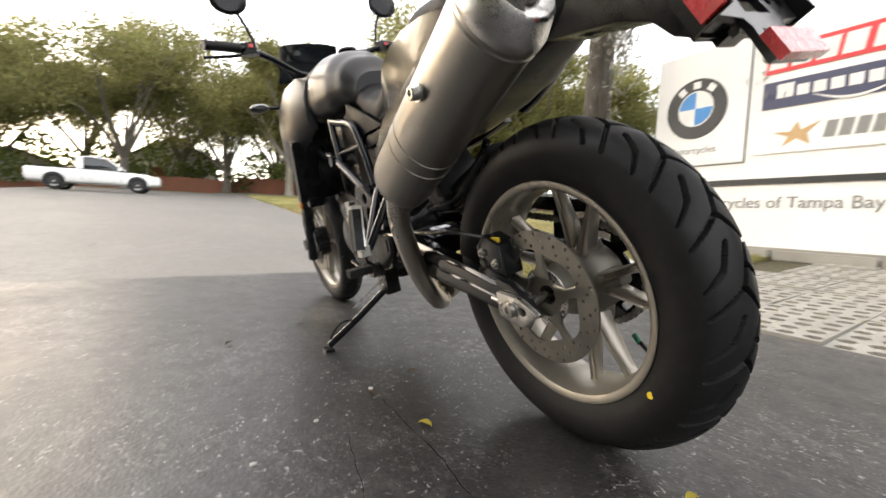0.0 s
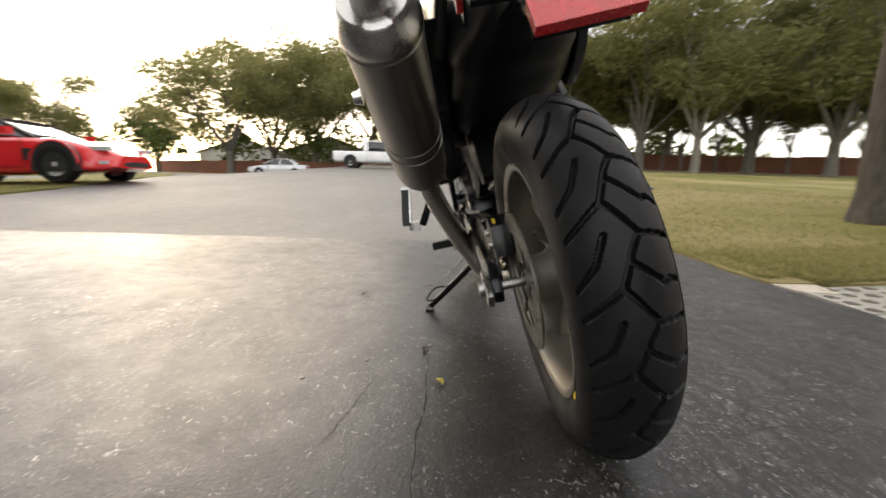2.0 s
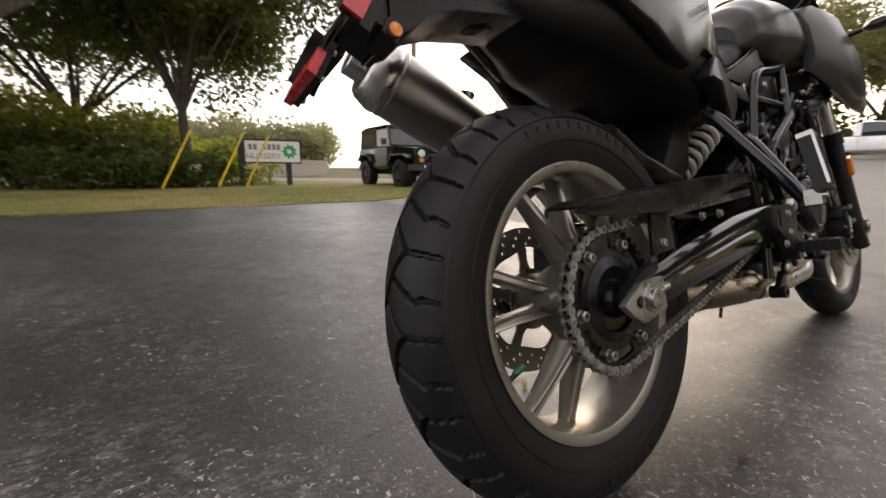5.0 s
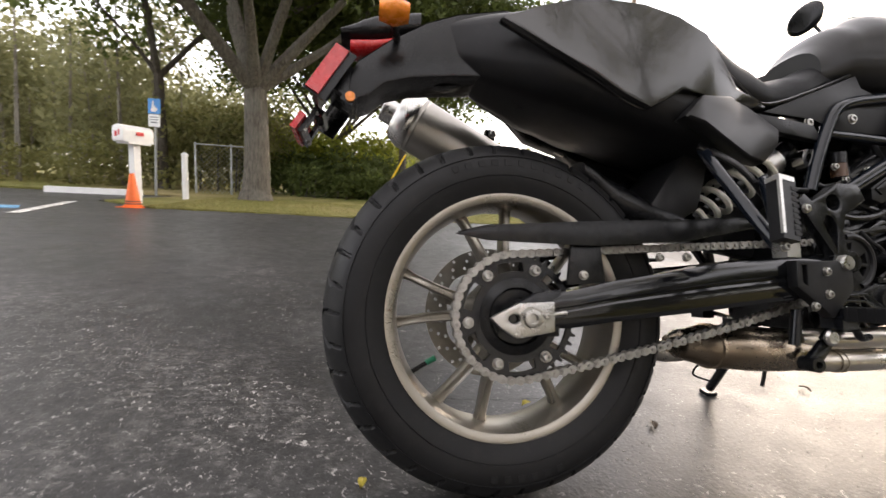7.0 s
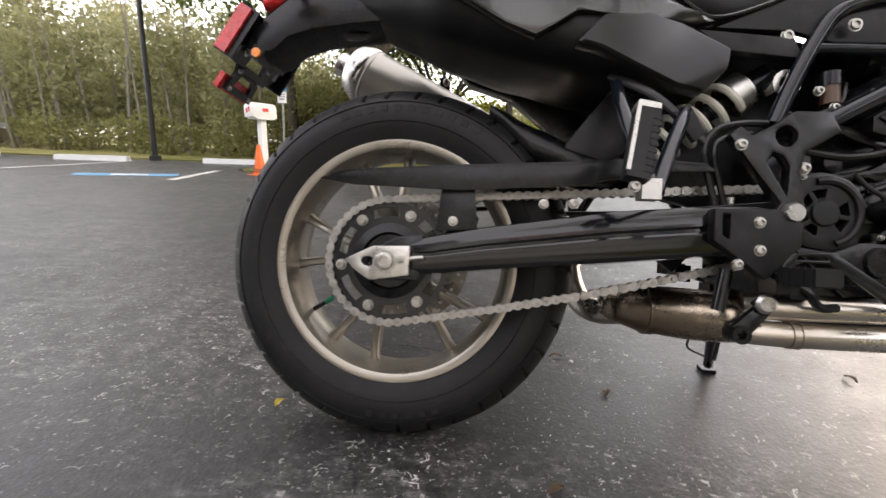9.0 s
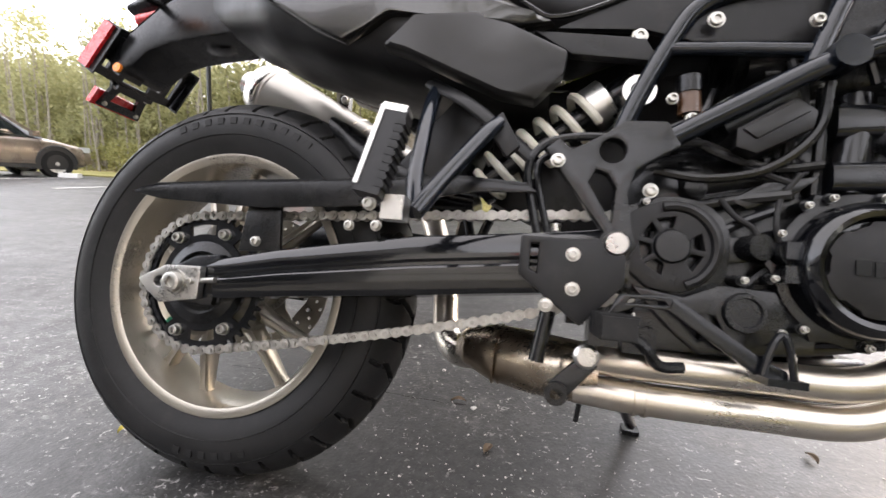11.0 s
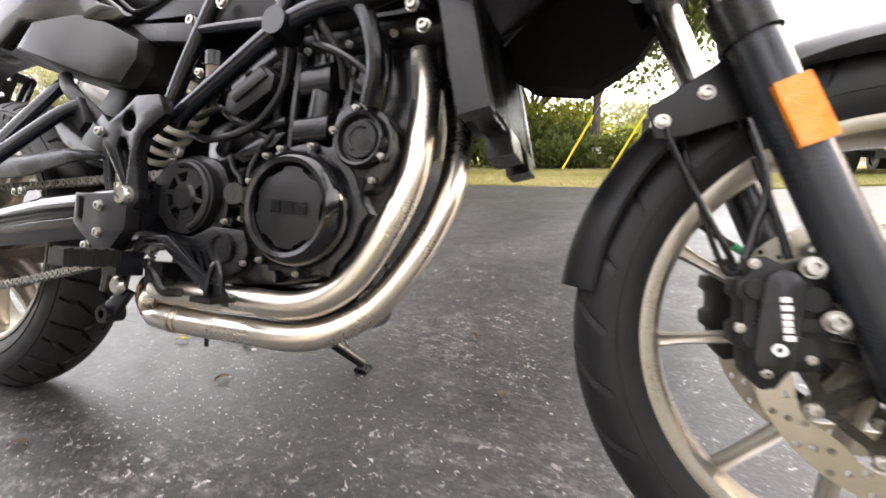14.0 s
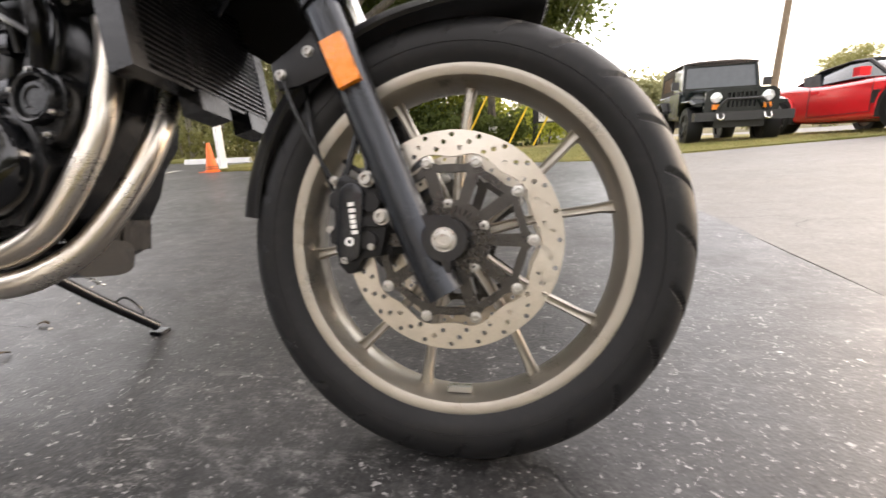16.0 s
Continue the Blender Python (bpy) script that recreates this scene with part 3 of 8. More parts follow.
abs_ring = plate(ring2(0, 0, 0.056, 48), 0.069, 0.072, [ring2(0, 0, 0.042, 48)] + [[(r * math.cos(a), r * math.sin(a)) for r, a in ((0.0455, b - 0.03), (0.0535, b - 0.03), (0.0535, b + 0.03), (0.0455, b + 0.03))] for b in [2 * math.pi * k / 40 for k in range(40)]])
part("sensor_ring", abs_ring, ZINC, rear)
# sprocket with its teeth and windows
edge = []
for k in range(42):
    a = 2 * math.pi * k / 42
    w = 2 * math.pi / 42
    for r, q in ((0.1035, -0.5), (0.1035, -0.26), (0.1125, -0.10), (0.1125, 0.10), (0.1035, 0.26)):
        edge.append((r * math.cos(a + q * w), r * math.sin(a + q * w)))
windows = []
for k in range(6):
    a = radians(127.3 + 60 * k + 30)
    windows.append([(r * math.cos(a + d), r * math.sin(a + d)) for r, d in ((0.078, -0.30), (0.078, -0.1), (0.078, 0.1), (0.078, 0.30), (0.094, 0.26), (0.094, 0.08), (0.094, -0.08), (0.094, -0.26))])
sprk = part("sprocket", plate(edge, -0.098, -0.092, [ring2(0, 0, 0.062, 40), *windows]), SATIN, rear, "black steel rear sprocket")
part("sprocket_carrier", lathe([(0.018, -0.086), (0.066, -0.086), (0.066, -0.099), (0.050, -0.104), (0.046, -0.098), (0.030, -0.098), (0.026, -0.112), (0.018, -0.112)], 40), BLACK, rear)
bolts(sprk, [Vector((0.0858 * math.cos(radians(127.3 + 60 * k)), -0.098, 0.0858 * math.sin(radians(127.3 + 60 * k)))) for k in range(6)], 0.0078, 0.012, name="nut")
part("axle", rod((0, -0.150, 0), (0, 0.150, 0), 0.0098), ZINC, rear)

# ---- front wheel ----
front = part("front_wheel", lathe([(0.016, -0.050), (0.040, -0.050), (0.046, -0.042), (0.040, -0.022), (0.036, 0.0), (0.040, 0.022), (0.046, 0.042), (0.040, 0.050), (0.016, 0.050)], 40), CARRIER, bike, "cast alloy front wheel in dull bronze grey", at=FA)
RIMF = [(r + 0.0215, y * 0.72) for r, y in RIMR]
part("rim", lathe(RIMF, 112), RIMP, front, "champagne-coloured alloy rim")
for c in (100.0, 27.0, -45.5, -117.5, 171.0):
    for s in (-1, 1):
        part("spoke", cast_spoke(radians(c + s * 9), radians(c + s * 15.0), 0.036, 0.225, 0.0155, 0.0115, 0.036, 0.020, -0.004, -0.003), RIMP, front)
SECF = [(0.2355, 0.037), (0.247, 0.044), (0.262, 0.0510), (0.278, 0.0530), (0.292, 0.0500), (0.3055, 0.0405), (0.3155, 0.0265), (0.3215, 0.0120), (0.3235, 0.0)]
MARKSF = [((0.0, 0.006), (0.5, -0.006)), ((0.5, -0.006), (1.0, 0.006)), ((0.5, -0.006), (0.8, -0.026)), ((0.8, -0.026), (1.2, -0.068)), ((0.0, 0.006), (0.3, 0.026)), ((0.3, 0.026), (0.7, 0.068))]
part_of("tyre", tread("tyre", SECF, 560, 0.085, MARKSF, 0.0034, 0.0060, -1), RUBBER, front, "worn black front tyre with angled grooves", 28)
part("sidewall_rib", lathe([(0.2695, -0.0518), (0.2705, -0.0535), (0.2715, -0.0518)], 96), RUBBER, front)
for s, nm in ((-1, "right"), (1, "left")):
    y = s * 0.0735
    d = part("brake_disc", drilled(0.1445, 0.1095, y - 0.0022, y + 0.0022, [(0.1385, 24, 0.0), (0.1295, 24, 0.085), (0.121, 24, 0.17)], 10, 0.007), DISC, front, "drilled floating brake disc, straw-coloured steel")
    carrier = [ring2(0, 0, 0.030, 40)]
    for k in range(10):
        a = 2 * math.pi * k / 10 + 0.31
        carrier.append([(r * math.cos(a + q), r * math.sin(a + q)) for r, q in ((0.053, -0.17), (0.091, -0.22), (0.091, 0.22), (0.053, 0.17))])
    rim_pts = []
    for k in range(120):
        a = 2 * math.pi * k / 120
        rr = 0.0995 + 0.0095 * max(0, math.cos(10 * a)) ** 2
        rim_pts.append((rr * math.cos(a), rr * math.sin(a)))
    part("disc_carrier", plate(rim_pts, y - 0.004, y + 0.002, carrier), CARRIER, d, "dark grey disc carrier")
    bolts(d, [Vector((0.1065 * math.cos(2 * math.pi * k / 10), y - 0.003, 0.1065 * math.sin(2 * math.pi * k / 10))) for k in range(10)], 0.0062, 0.005, name="disc_button")
    if s < 0:
        bolts(d, [Vector((0.047 * math.cos(2 * math.pi * k / 5 + 0.4), y - 0.004, 0.047 * math.sin(2 * math.pi * k / 5 + 0.4))) for k in range(5)], 0.0055, 0.006)
ring = plate(ring2(0, 0, 0.048, 48), -0.083, -0.080, [ring2(0, 0, 0.028, 36)] + [[(r * math.cos(a), r * math.sin(a)) for r, a in ((0.0345, b - 0.035), (0.0445, b - 0.028), (0.0445, b + 0.028), (0.0345, b + 0.035))] for b in [2 * math.pi * k / 36 for k in range(36)]])
part("sensor_ring", ring, CARRIER, front)
part("balance_weight", blk((-0.017, -0.010, -0.004), (0.017, 0.006, 0.004)), ALU, front, "silver balance weight on the rim", 0.002, at=pose(0.216 * math.cos(radians(-90)) + 0.004, -0.015, 0.216 * math.sin(radians(-90)), 0, 0, 0))
va = radians(146)
part("valve", rod((0.222 * math.cos(va), 0, 0.222 * math.sin(va)), (0.172 * math.cos(va), -0.008, 0.172 * math.sin(va)), 0.004), BLACK, front)
part("valve_cap", rod((0.180 * math.cos(va), -0.005, 0.180 * math.sin(va)), (0.164 * math.cos(va), -0.0105, 0.164 * math.sin(va)), 0.0052), GREENCAP, front, "green valve cap")
part("axle", rod((0, -0.115, 0), (0, 0.115, 0), 0.011), SATIN, front)

# ---- swing arm, adjusters, chain guard ----
def arm(s):
    rows = []
    for x, z0, z1, w in ((0.030, 0.315, 0.368, 0.014), (0.075, 0.314, 0.377, 0.019), (0.16, 0.325, 0.396, 0.020), (0.26, 0.336, 0.413, 0.021), (0.36, 0.347, 0.431, 0.022), (0.46, 0.360, 0.441, 0.022), (0.56, 0.372, 0.452, 0.022), (0.63, 0.385, 0.462, 0.020)):
        h = z1 - z0
        sec = [(-1, 0.16), (-0.8, 0.04), (0.8, 0), (1, 0.1), (1, 0.9), (0.8, 1), (-0.6, 1), (-0.85, 0.93), (-1, 0.80), (-1, 0.62), (-0.86, 0.57), (-0.86, 0.52), (-1, 0.47)]
        rows.append([Vector((x, s * 0.127 + (s * -1) * (u * w), z0 + v * h)) for u, v in sec])
    return skin(bmesh.new(), rows)


swing = part("swingarm", arm(-1), GLOSS, bike, "gloss black swing arm", 0.0015)
part("left_arm", arm(1), GLOSS, swing, "", 0.0015)
part("cross_brace", loft([(0.40, 0.12, 0.12, 0.37, 0.425, 0), (0.46, 0.125, 0.125, 0.372, 0.44, 0), (0.52, 0.12, 0.12, 0.38, 0.44, 0)]), GLOSS, swing)
for s in (-1, 1):
    y = s * 0.150
    end = outline([(0.058, 0.303), (0.062, 0.380), (0.020, 0.374), (-0.022, 0.352), (-0.030, 0.330), (-0.012, 0.304)])
    part("axle_plate", plate(end, s * 0.122, s * 0.142), SATIN, swing, "", 0.003)
    adj = outline([(0.044, 0.312), (0.044, 0.360), (-0.016, 0.357), (-0.046, 0.342), (-0.062, 0.333), (-0.046, 0.318), (-0.020, 0.301)])
    slot = [(x + dx, 0.332 + dz) for x, dx, dz in [(-0.024, 0.010 * math.cos(a), 0.008 * math.sin(a)) for a in [math.pi * 2 * k / 16 for k in range(16)]]]
    a = part("adjuster", plate(adj, y - 0.006, y + 0.006, [slot]), ALU, swing, "bright aluminium chain adjuster", 0.002)
    bolts(a, [pose(0.004, y - 0.006, 0.333, 0, 0, 0) if s < 0 else pose(0.004, y + 0.006, 0.333, 0, 0, 180)], 0.0150, 0.011, name="axle_nut")
    part("adjuster_screw", rod((0.036, y, 0.338), (0.066, y, 0.342), 0.0042), ZINC, a)
    bolts(a, [pose(0.030, y - 0.006, 0.337, 0, 0, 0) if s < 0 else pose(0.030, y + 0.006, 0.337, 0, 0, 180)], 0.0052, 0.005)
guard = outline([(-0.118, 0.467), (-0.066, 0.481), (0.10, 0.494), (0.296, 0.506), (0.405, 0.516), (0.500, 0.511), (0.515, 0.500), (0.436, 0.497), (0.34, 0.478), (0.307, 0.470), (0.12, 0.455), (-0.062, 0.458)])
cg = part("chain_guard", plate(guard, -0.139, -0.134), BLACK, bike, "black plastic chain guard", 0.0012)
top = bmesh.new()
skin(top, [[Vector((x, y, z + d)) for y, d in ((-0.139, 0), (-0.139, 0.004), (-0.078, 0.010), (-0.078, 0.006))] for x, z in ((-0.10, 0.470), (-0.066, 0.479), (0.10, 0.492), (0.296, 0.504), (0.405, 0.514), (0.50, 0.508))])
part("top_flange", top, BLACK, cg)
part("bracket", plate(outline([(0.080, 0.388), (0.150, 0.393), (0.142, 0.465), (0.088, 0.460)]), -0.128, -0.120), BLACK, cg, "", 0.002)
bolts(cg, [Vector((0.109, -0.128, 0.405)), Vector((0.300, -0.139, 0.441)), Vector((0.255, -0.128, 0.440))], 0.0065, 0.007)
part("inner_fender", loft([(0.16, 0.045, 0.05, 0.600, 0.640, 0), (0.24, 0.055, 0.06, 0.515, 0.60, 0), (0.33, 0.06, 0.065, 0.485, 0.56, 0), (0.42, 0.06, 0.065, 0.48, 0.52, 0)], 3), BLACK, bike)

# ---- chain ----
def chain_line():
    c0, r0, c1, r1 = Vector((0, 0.333)), 0.1075, Vector((0.668, 0.437)), 0.050
    d = c1 - c0
    base, tilt = math.atan2(d.y, d.x), math.acos((r0 - r1) / d.length)
    up, low = base + tilt, base - tilt
    pts = []
    P = lambda c, r, a: Vector((c.x + r * math.cos(a), c.y + r * math.sin(a)))
    for k in range(61):
        pts.append(P(c0, r0, up + (2 * math.pi - 2 * tilt) * k / 60))
    a, b = P(c0, r0, low), P(c1, r1, low)
    for k in range(1, 40):
        t = k / 40
        pts.append(a.lerp(b, t) - Vector((0, 0.010 * math.sin(math.pi * t))))
    for k in range(31):
        pts.append(P(c1, r1, low + 2 * tilt * k / 30))
    a, b = P(c1, r1, up), P(c0, r0, up)
    pts += [a.lerp(b, k / 40) for k in range(1, 40)]
    return pts


line = chain_line()
acc = [0.0]
for a, b in zip(line, line[1:] + line[:1]):
    acc.append(acc[-1] + (b - a).length)
count = 2 * round(acc[-1] / 0.0159 / 2)
joints = []
for k in range(count):
    s = acc[-1] * k / count
    i = max(j for j in range(len(line)) if acc[j] <= s)
    joints.append(line[i].lerp(line[(i + 1) % len(line)], (s - acc[i]) / max(acc[i + 1] - acc[i], 1e-9)))
pins = bmesh.new()
for p in joints:
    rod((p.x, -0.1062, p.y), (p.x, -0.0838, p.y), 0.0034, 8, pins)
chain = part("chain", pins, CHAIN, bike, "greasy grey drive chain")
link_edge = []
for side in (0, 1):
    for k in range(9):
        a = radians(-112 + 28 * k) + side * math.pi
        link_edge.append(((0.00795 if side == 0 else -0.00795) + 0.0074 * math.cos(a), 0.0074 * math.sin(a)))
    link_edge.append((0.0, 0.0040 if side == 0 else -0.0040))
protos = []
for off in (0.0078, 0.0052):
    bm = bmesh.new()
    for s in (-1, 1):
        plate(link_edge, s * off - 0.0009, s * off + 0.0009, (), bm)
    protos.append(bm)
metal = [bpy.data.meshes.new("link") for _ in protos]
for me, bm in zip(metal, protos):
    bm.to_mesh(me)
    bm.free()
for k in range(count):
    a, b = joints[k], joints[(k + 1) % count]
    mid, d = (a + b) / 2, b - a
    part_of("link", metal[k % 2], CHAIN, chain, at=pose(mid.x, -0.095, mid.y, 0, -math.degrees(math.atan2(d.y, d.x)), 0))

# ---- rear shock ----
T0, T1 = Vector((0.610, -0.036, 0.672)), Vector((0.385, 0.004, 0.512))
ax = (T1 - T0).normalized()
u = ax.orthogonal().normalized()
v = ax.cross(u)
shock = part("shock_absorber", rod(T0 - ax * 0.01, T1, 0.017), SATIN, bike, "rear shock absorber with a cream spring")
coil = [T0 + ax * (0.035 + 0.19 * k / 150) + 0.0345 * (u * math.cos(2 * math.pi * 6.2 * k / 150) + v * math.sin(2 * math.pi * 6.2 * k / 150)) for k in range(151)]
part("spring", tube(coil, 0.0064, 8, per=1), SPRING, shock, "cream-painted coil spring")
part("collar", rod(T0 + ax * 0.006, T0 + ax * 0.034, 0.036, 28), ALU, shock, "", 0.003)
part("mount", rod(T0 - ax * 0.04, T0 - ax * 0.002, 0.021), SATIN, shock, "", 0.003)
part("seat_ring", rod(T0 + ax * 0.226, T0 + ax * 0.24, 0.036, 28), BLACK, shock, "", 0.002)
knob = T0 + Vector((0.028, -0.048, -0.014))
part("preload_knob", lathe([(0.012, -0.012), (0.022, -0.012), (0.022, 0.012), (0.012, 0.012)], 28, m=Matrix.Translation(knob)), CHROME, shock, "", 0.0015)

# ---- frame ----
frame_ob = part("frame", tube([(0.612, -0.108, 0.585), (0.640, -0.106, 0.655), (0.672, -0.104, 0.722), (0.700, -0.104, 0.765), (0.745, -0.104, 0.786), (0.82, -0.106, 0.800), (0.885, -0.108, 0.815)], 0.0125), FRAMEP, bike, "tubular steel frame, satin blue-black")
for s in (-1, 1):
    sy = lambda pts: [(x, y if s < 0 else -y + 0.01, z) for x, y, z in pts]
    if s > 0:
        part("frame_tube", tube(sy([(0.612, -0.108, 0.585), (0.640, -0.106, 0.655), (0.672, -0.104, 0.722), (0.700, -0.104, 0.765), (0.745, -0.104, 0.786), (0.82, -0.106, 0.800), (0.885, -0.108, 0.815)]), 0.0125), FRAMEP, frame_ob)
    part("frame_tube", tube(sy([(0.669, -0.106, 0.709), (0.75, -0.110, 0.706), (0.828, -0.116, 0.700)]), 0.0095), FRAMEP, frame_ob)
    part("frame_tube", tube(sy([(0.885, -0.108, 0.818), (0.856, -0.116, 0.752), (0.824, -0.124, 0.672)]), 0.0115), FRAMEP, frame_ob)
    part("frame_tube", tube(sy([(0.645, -0.116, 0.562), (0.668, -0.122, 0.578), (0.76, -0.126, 0.632), (0.848, -0.130, 0.681), (0.91, -0.130, 0.702), (0.98, -0.126, 0.712), (1.08, -0.104, 0.745), (1.20, -0.055, 0.84), (1.27, -0.02, 0.92)]), 0.0135), FRAMEP, frame_ob)
    part("joint", rod(sy([(0.852, -0.150, 0.682)])[0], sy([(0.852, -0.108, 0.682)])[0], 0.019, 20), FRAMEP, frame_ob, "", 0.003)
    y0, y1 = (-0.160, -0.140) if s < 0 else (0.150, 0.166)
    upper = outline([(0.520, 0.552), (0.560, 0.498), (0.596, 0.452), (0.586, 0.436), (0.596, 0.420), (0.622, 0.418), (0.634, 0.436), (0.628, 0.456), (0.620, 0.500), (0.628, 0.530), (0.676, 0.560), (0.660, 0.590), (0.612, 0.590), (0.588, 0.572), (0.552, 0.552), (0.536, 0.566)])
    gap = outline([(0.574, 0.512), (0.604, 0.462), (0.606, 0.508), (0.596, 0.524), (0.582, 0.528)])
    plt = part("pivot_plate", plate(upper, y0, y1, [ring2(0.600, 0.552, 0.0155, 20), gap]), CASE, frame_ob, "", 0.0028)
    lower = outline([(0.500, 0.440), (0.500, 0.392), (0.545, 0.360), (0.575, 0.337), (0.606, 0.372), (0.622, 0.390), (0.622, 0.424), (0.590, 0.442), (0.560, 0.440)])
    slot = outline([(0.512, 0.400), (0.522, 0.394), (0.522, 0.432), (0.512, 0.432)])
    heel = part("heel_plate", plate(lower, y0 - 0.008, y1 - 0.006, [slot]), MATT, frame_ob, "matt black heel plate", 0.0025)
    if s < 0:
        bolts(heel, [Vector((0.562, -0.168, 0.421)), Vector((0.564, -0.168, 0.380)), Vector((0.535, -0.166, 0.358))], 0.0068, 0.006)
        bolts(plt, [Vector((0.536, -0.160, 0.537))], 0.007, 0.007)
        bolts(frame_ob, [Vector((0.655, -0.116, 0.515))], 0.0075, 0.007)
        part("pivot_cap", lathe([(0.0, -0.172), (0.0125, -0.172), (0.0150, -0.167), (0.0150, -0.150), (0.0, -0.150)], 28, loop=False, m=Matrix.Translation((0.610, 0, 0.438))), ZINC, frame_ob, "bright swing arm pivot bolt")
        bolts(frame_ob, [Vector((0.633, -0.098, 0.733)), Vector((0.720, -0.116, 0.742))], 0.0085, 0.006)

# ---- passenger and rider foot pegs ----
for s in (-1, 1):
    k = lambda p: (p[0], p[1] if s < 0 else -p[1] + 0.02, p[2])
    hang = part("peg_hanger", tube([k((0.362, -0.118, 0.648)), k((0.362, -0.150, 0.600)), k((0.372, -0.214, 0.498)), k((0.384, -0.244, 0.446))], 0.0105), FRAMEP, bike, "blue-black tubular passenger peg hanger")
    part("hanger_tube", tube([k((0.458, -0.150, 0.586)), k((0.444, -0.170, 0.564)), k((0.410, -0.212, 0.500)), k((0.384, -0.246, 0.446))], 0.0105), FRAMEP, hang)
    part("bracket", plate(outline([(0.440, 0.582), (0.472, 0.540), (0.488, 0.556), (0.462, 0.600)]), (-0.156 if s < 0 else 0.166), (-0.144 if s < 0 else 0.178)), MATT, hang, "", 0.002)
    if s < 0:
        part("bracket_bar", tube([k((0.352, -0.120, 0.655)), k((0.42, -0.140, 0.612)), k((0.505, -0.122, 0.548))], 0.012, flat=0.5), MATT, hang)
    stand = Matrix.Translation(k((0.352, -0.276, 0.500))) @ pose(0, 0, 0, 10 * s, 10, 0)
    peg = part("passenger_peg", blk((-0.0145, -0.011, -0.047), (0.0145, 0.011, 0.050), stand), MATT, bike, "folded passenger foot peg with rubber ribs", 0.005)
    for j in range(9):
        part("rib", blk((0.0060, -0.0118, -0.0026), (0.0168, 0.0118, 0.0026), stand @ Matrix.Translation((0, 0, -0.036 + 0.009 * j))), RUBBER, peg)
    part("side_plate", blk((-0.0160, -0.0128, -0.040), (-0.0110, -0.0085, 0.052), stand), ALU, peg, "bright metal peg edge", 0.0015)
    part("end_cap", blk((-0.0150, -0.0115, 0.048), (0.0130, 0.0115, 0.056), stand), ALU, peg, "bright metal peg end", 0.003)
    part("hinge", blk((-0.012, -0.012, -0.014), (0.012, 0.012, 0.012), Matrix.Translation(k((0.368, -0.264, 0.447)))), ALU, peg, "", 0.003)
    bolts(peg, [Vector(k((0.345, -0.280, 0.447)))], 0.006, 0.008)
    rp = part("rider_peg", blk((-0.017, -0.036, -0.011), (0.017, 0.036, 0.011), Matrix.Translation(k((0.606, -0.205, 0.345)))), RUBBER, bike, "black rubber rider foot peg", 0.004)
    for j in range(5):
        part("rib", blk((-0.0185, -0.003, -0.0130), (0.0185, 0.003, 0.0130), Matrix.Translation(k((0.606, -0.233 + 0.014 * j, 0.345)))), RUBBER, rp)
    part("peg_bracket", blk((-0.016, -0.020, -0.022), (0.016, 0.020, 0.014), Matrix.Translation(k((0.602, -0.152, 0.340)))), SATIN, rp, "", 0.004)

# ---- brake pedal and its pivot ----
pedal = part("brake_pedal", plate(outline([(0.588, 0.318), (0.570, 0.300), (0.592, 0.284), (0.612, 0.352), (0.640, 0.366), (0.676, 0.366), (0.776, 0.300), (0.806, 0.292), (0.802, 0.312), (0.780, 0.320), (0.682, 0.384), (0.622, 0.380)], 0), -0.146, -0.138, [outline([(0.630, 0.370), (0.634, 0.376), (0.672, 0.376), (0.676, 0.371)])]), SATIN, bike, "black steel brake pedal", 0.002)
part("toe_pad", blk((0.770, -0.172, 0.298), (0.808, -0.130, 0.306)), SATIN, pedal, "", 0.002)
part("toe_bow", tube([(0.774, -0.150, 0.304), (0.782, -0.152, 0.338), (0.792, -0.152, 0.352), (0.800, -0.152, 0.336), (0.806, -0.150, 0.304)], 0.0042, 8), SATIN, pedal)
part("pivot_washer", lathe([(0.0, -0.154), (0.011, -0.154), (0.015, -0.150), (0.015, -0.146), (0.0, -0.146)], 28, loop=False, m=Matrix.Translation((0.588, 0, 0.301))), ALU, pedal, "bright pedal pivot washer")
part("lower_lug", lathe([(0.007, -0.15), (0.014, -0.15), (0.014, -0.12), (0.007, -0.12)], 24, m=Matrix.Translation((0.556, 0, 0.252))), BLACK, pedal)
part("lug_arm", plate(outline([(0.580, 0.296), (0.545, 0.262), (0.566, 0.244), (0.604, 0.290)]), -0.142, -0.130), SATIN, pedal, "", 0.002)
part("return_spring", tube([(0.640 + 0.0, -0.135 + 0.006 * math.cos(k), 0.33 + 0.0016 * k * 0.6 + 0.006 * math.sin(k) * 0) for k in range(30)], 0.0018, 6, per=1), ZINC, pedal)
mc = part("rear_master_cylinder", rod((0.540, -0.128, 0.350), (0.530, -0.128, 0.285), 0.010), SATIN, bike, "rear brake master cylinder with its hose")
part("hose", tube([(0.534, -0.126, 0.40), (0.512, -0.130, 0.47), (0.500, -0.128, 0.535), (0.520, -0.122, 0.570), (0.560, -0.118, 0.582), (0.600, -0.112, 0.585)], 0.0058, 8), BLACK, mc)
part("hose", tube([(0.546, -0.126, 0.40), (0.528, -0.132, 0.46), (0.512, -0.132, 0.530), (0.530, -0.124, 0.556), (0.575, -0.118, 0.566)], 0.0050, 8), BLACK, mc)
part("union", rod((0.541, -0.128, 0.452), (0.540, -0.128, 0.462), 0.008), ZINC, mc)
part("brake_switch_loom", tube([(0.62, -0.13, 0.34), (0.652, -0.138, 0.322), (0.672, -0.136, 0.300), (0.700, -0.13, 0.300)], 0.007, 8), BLACK, mc)
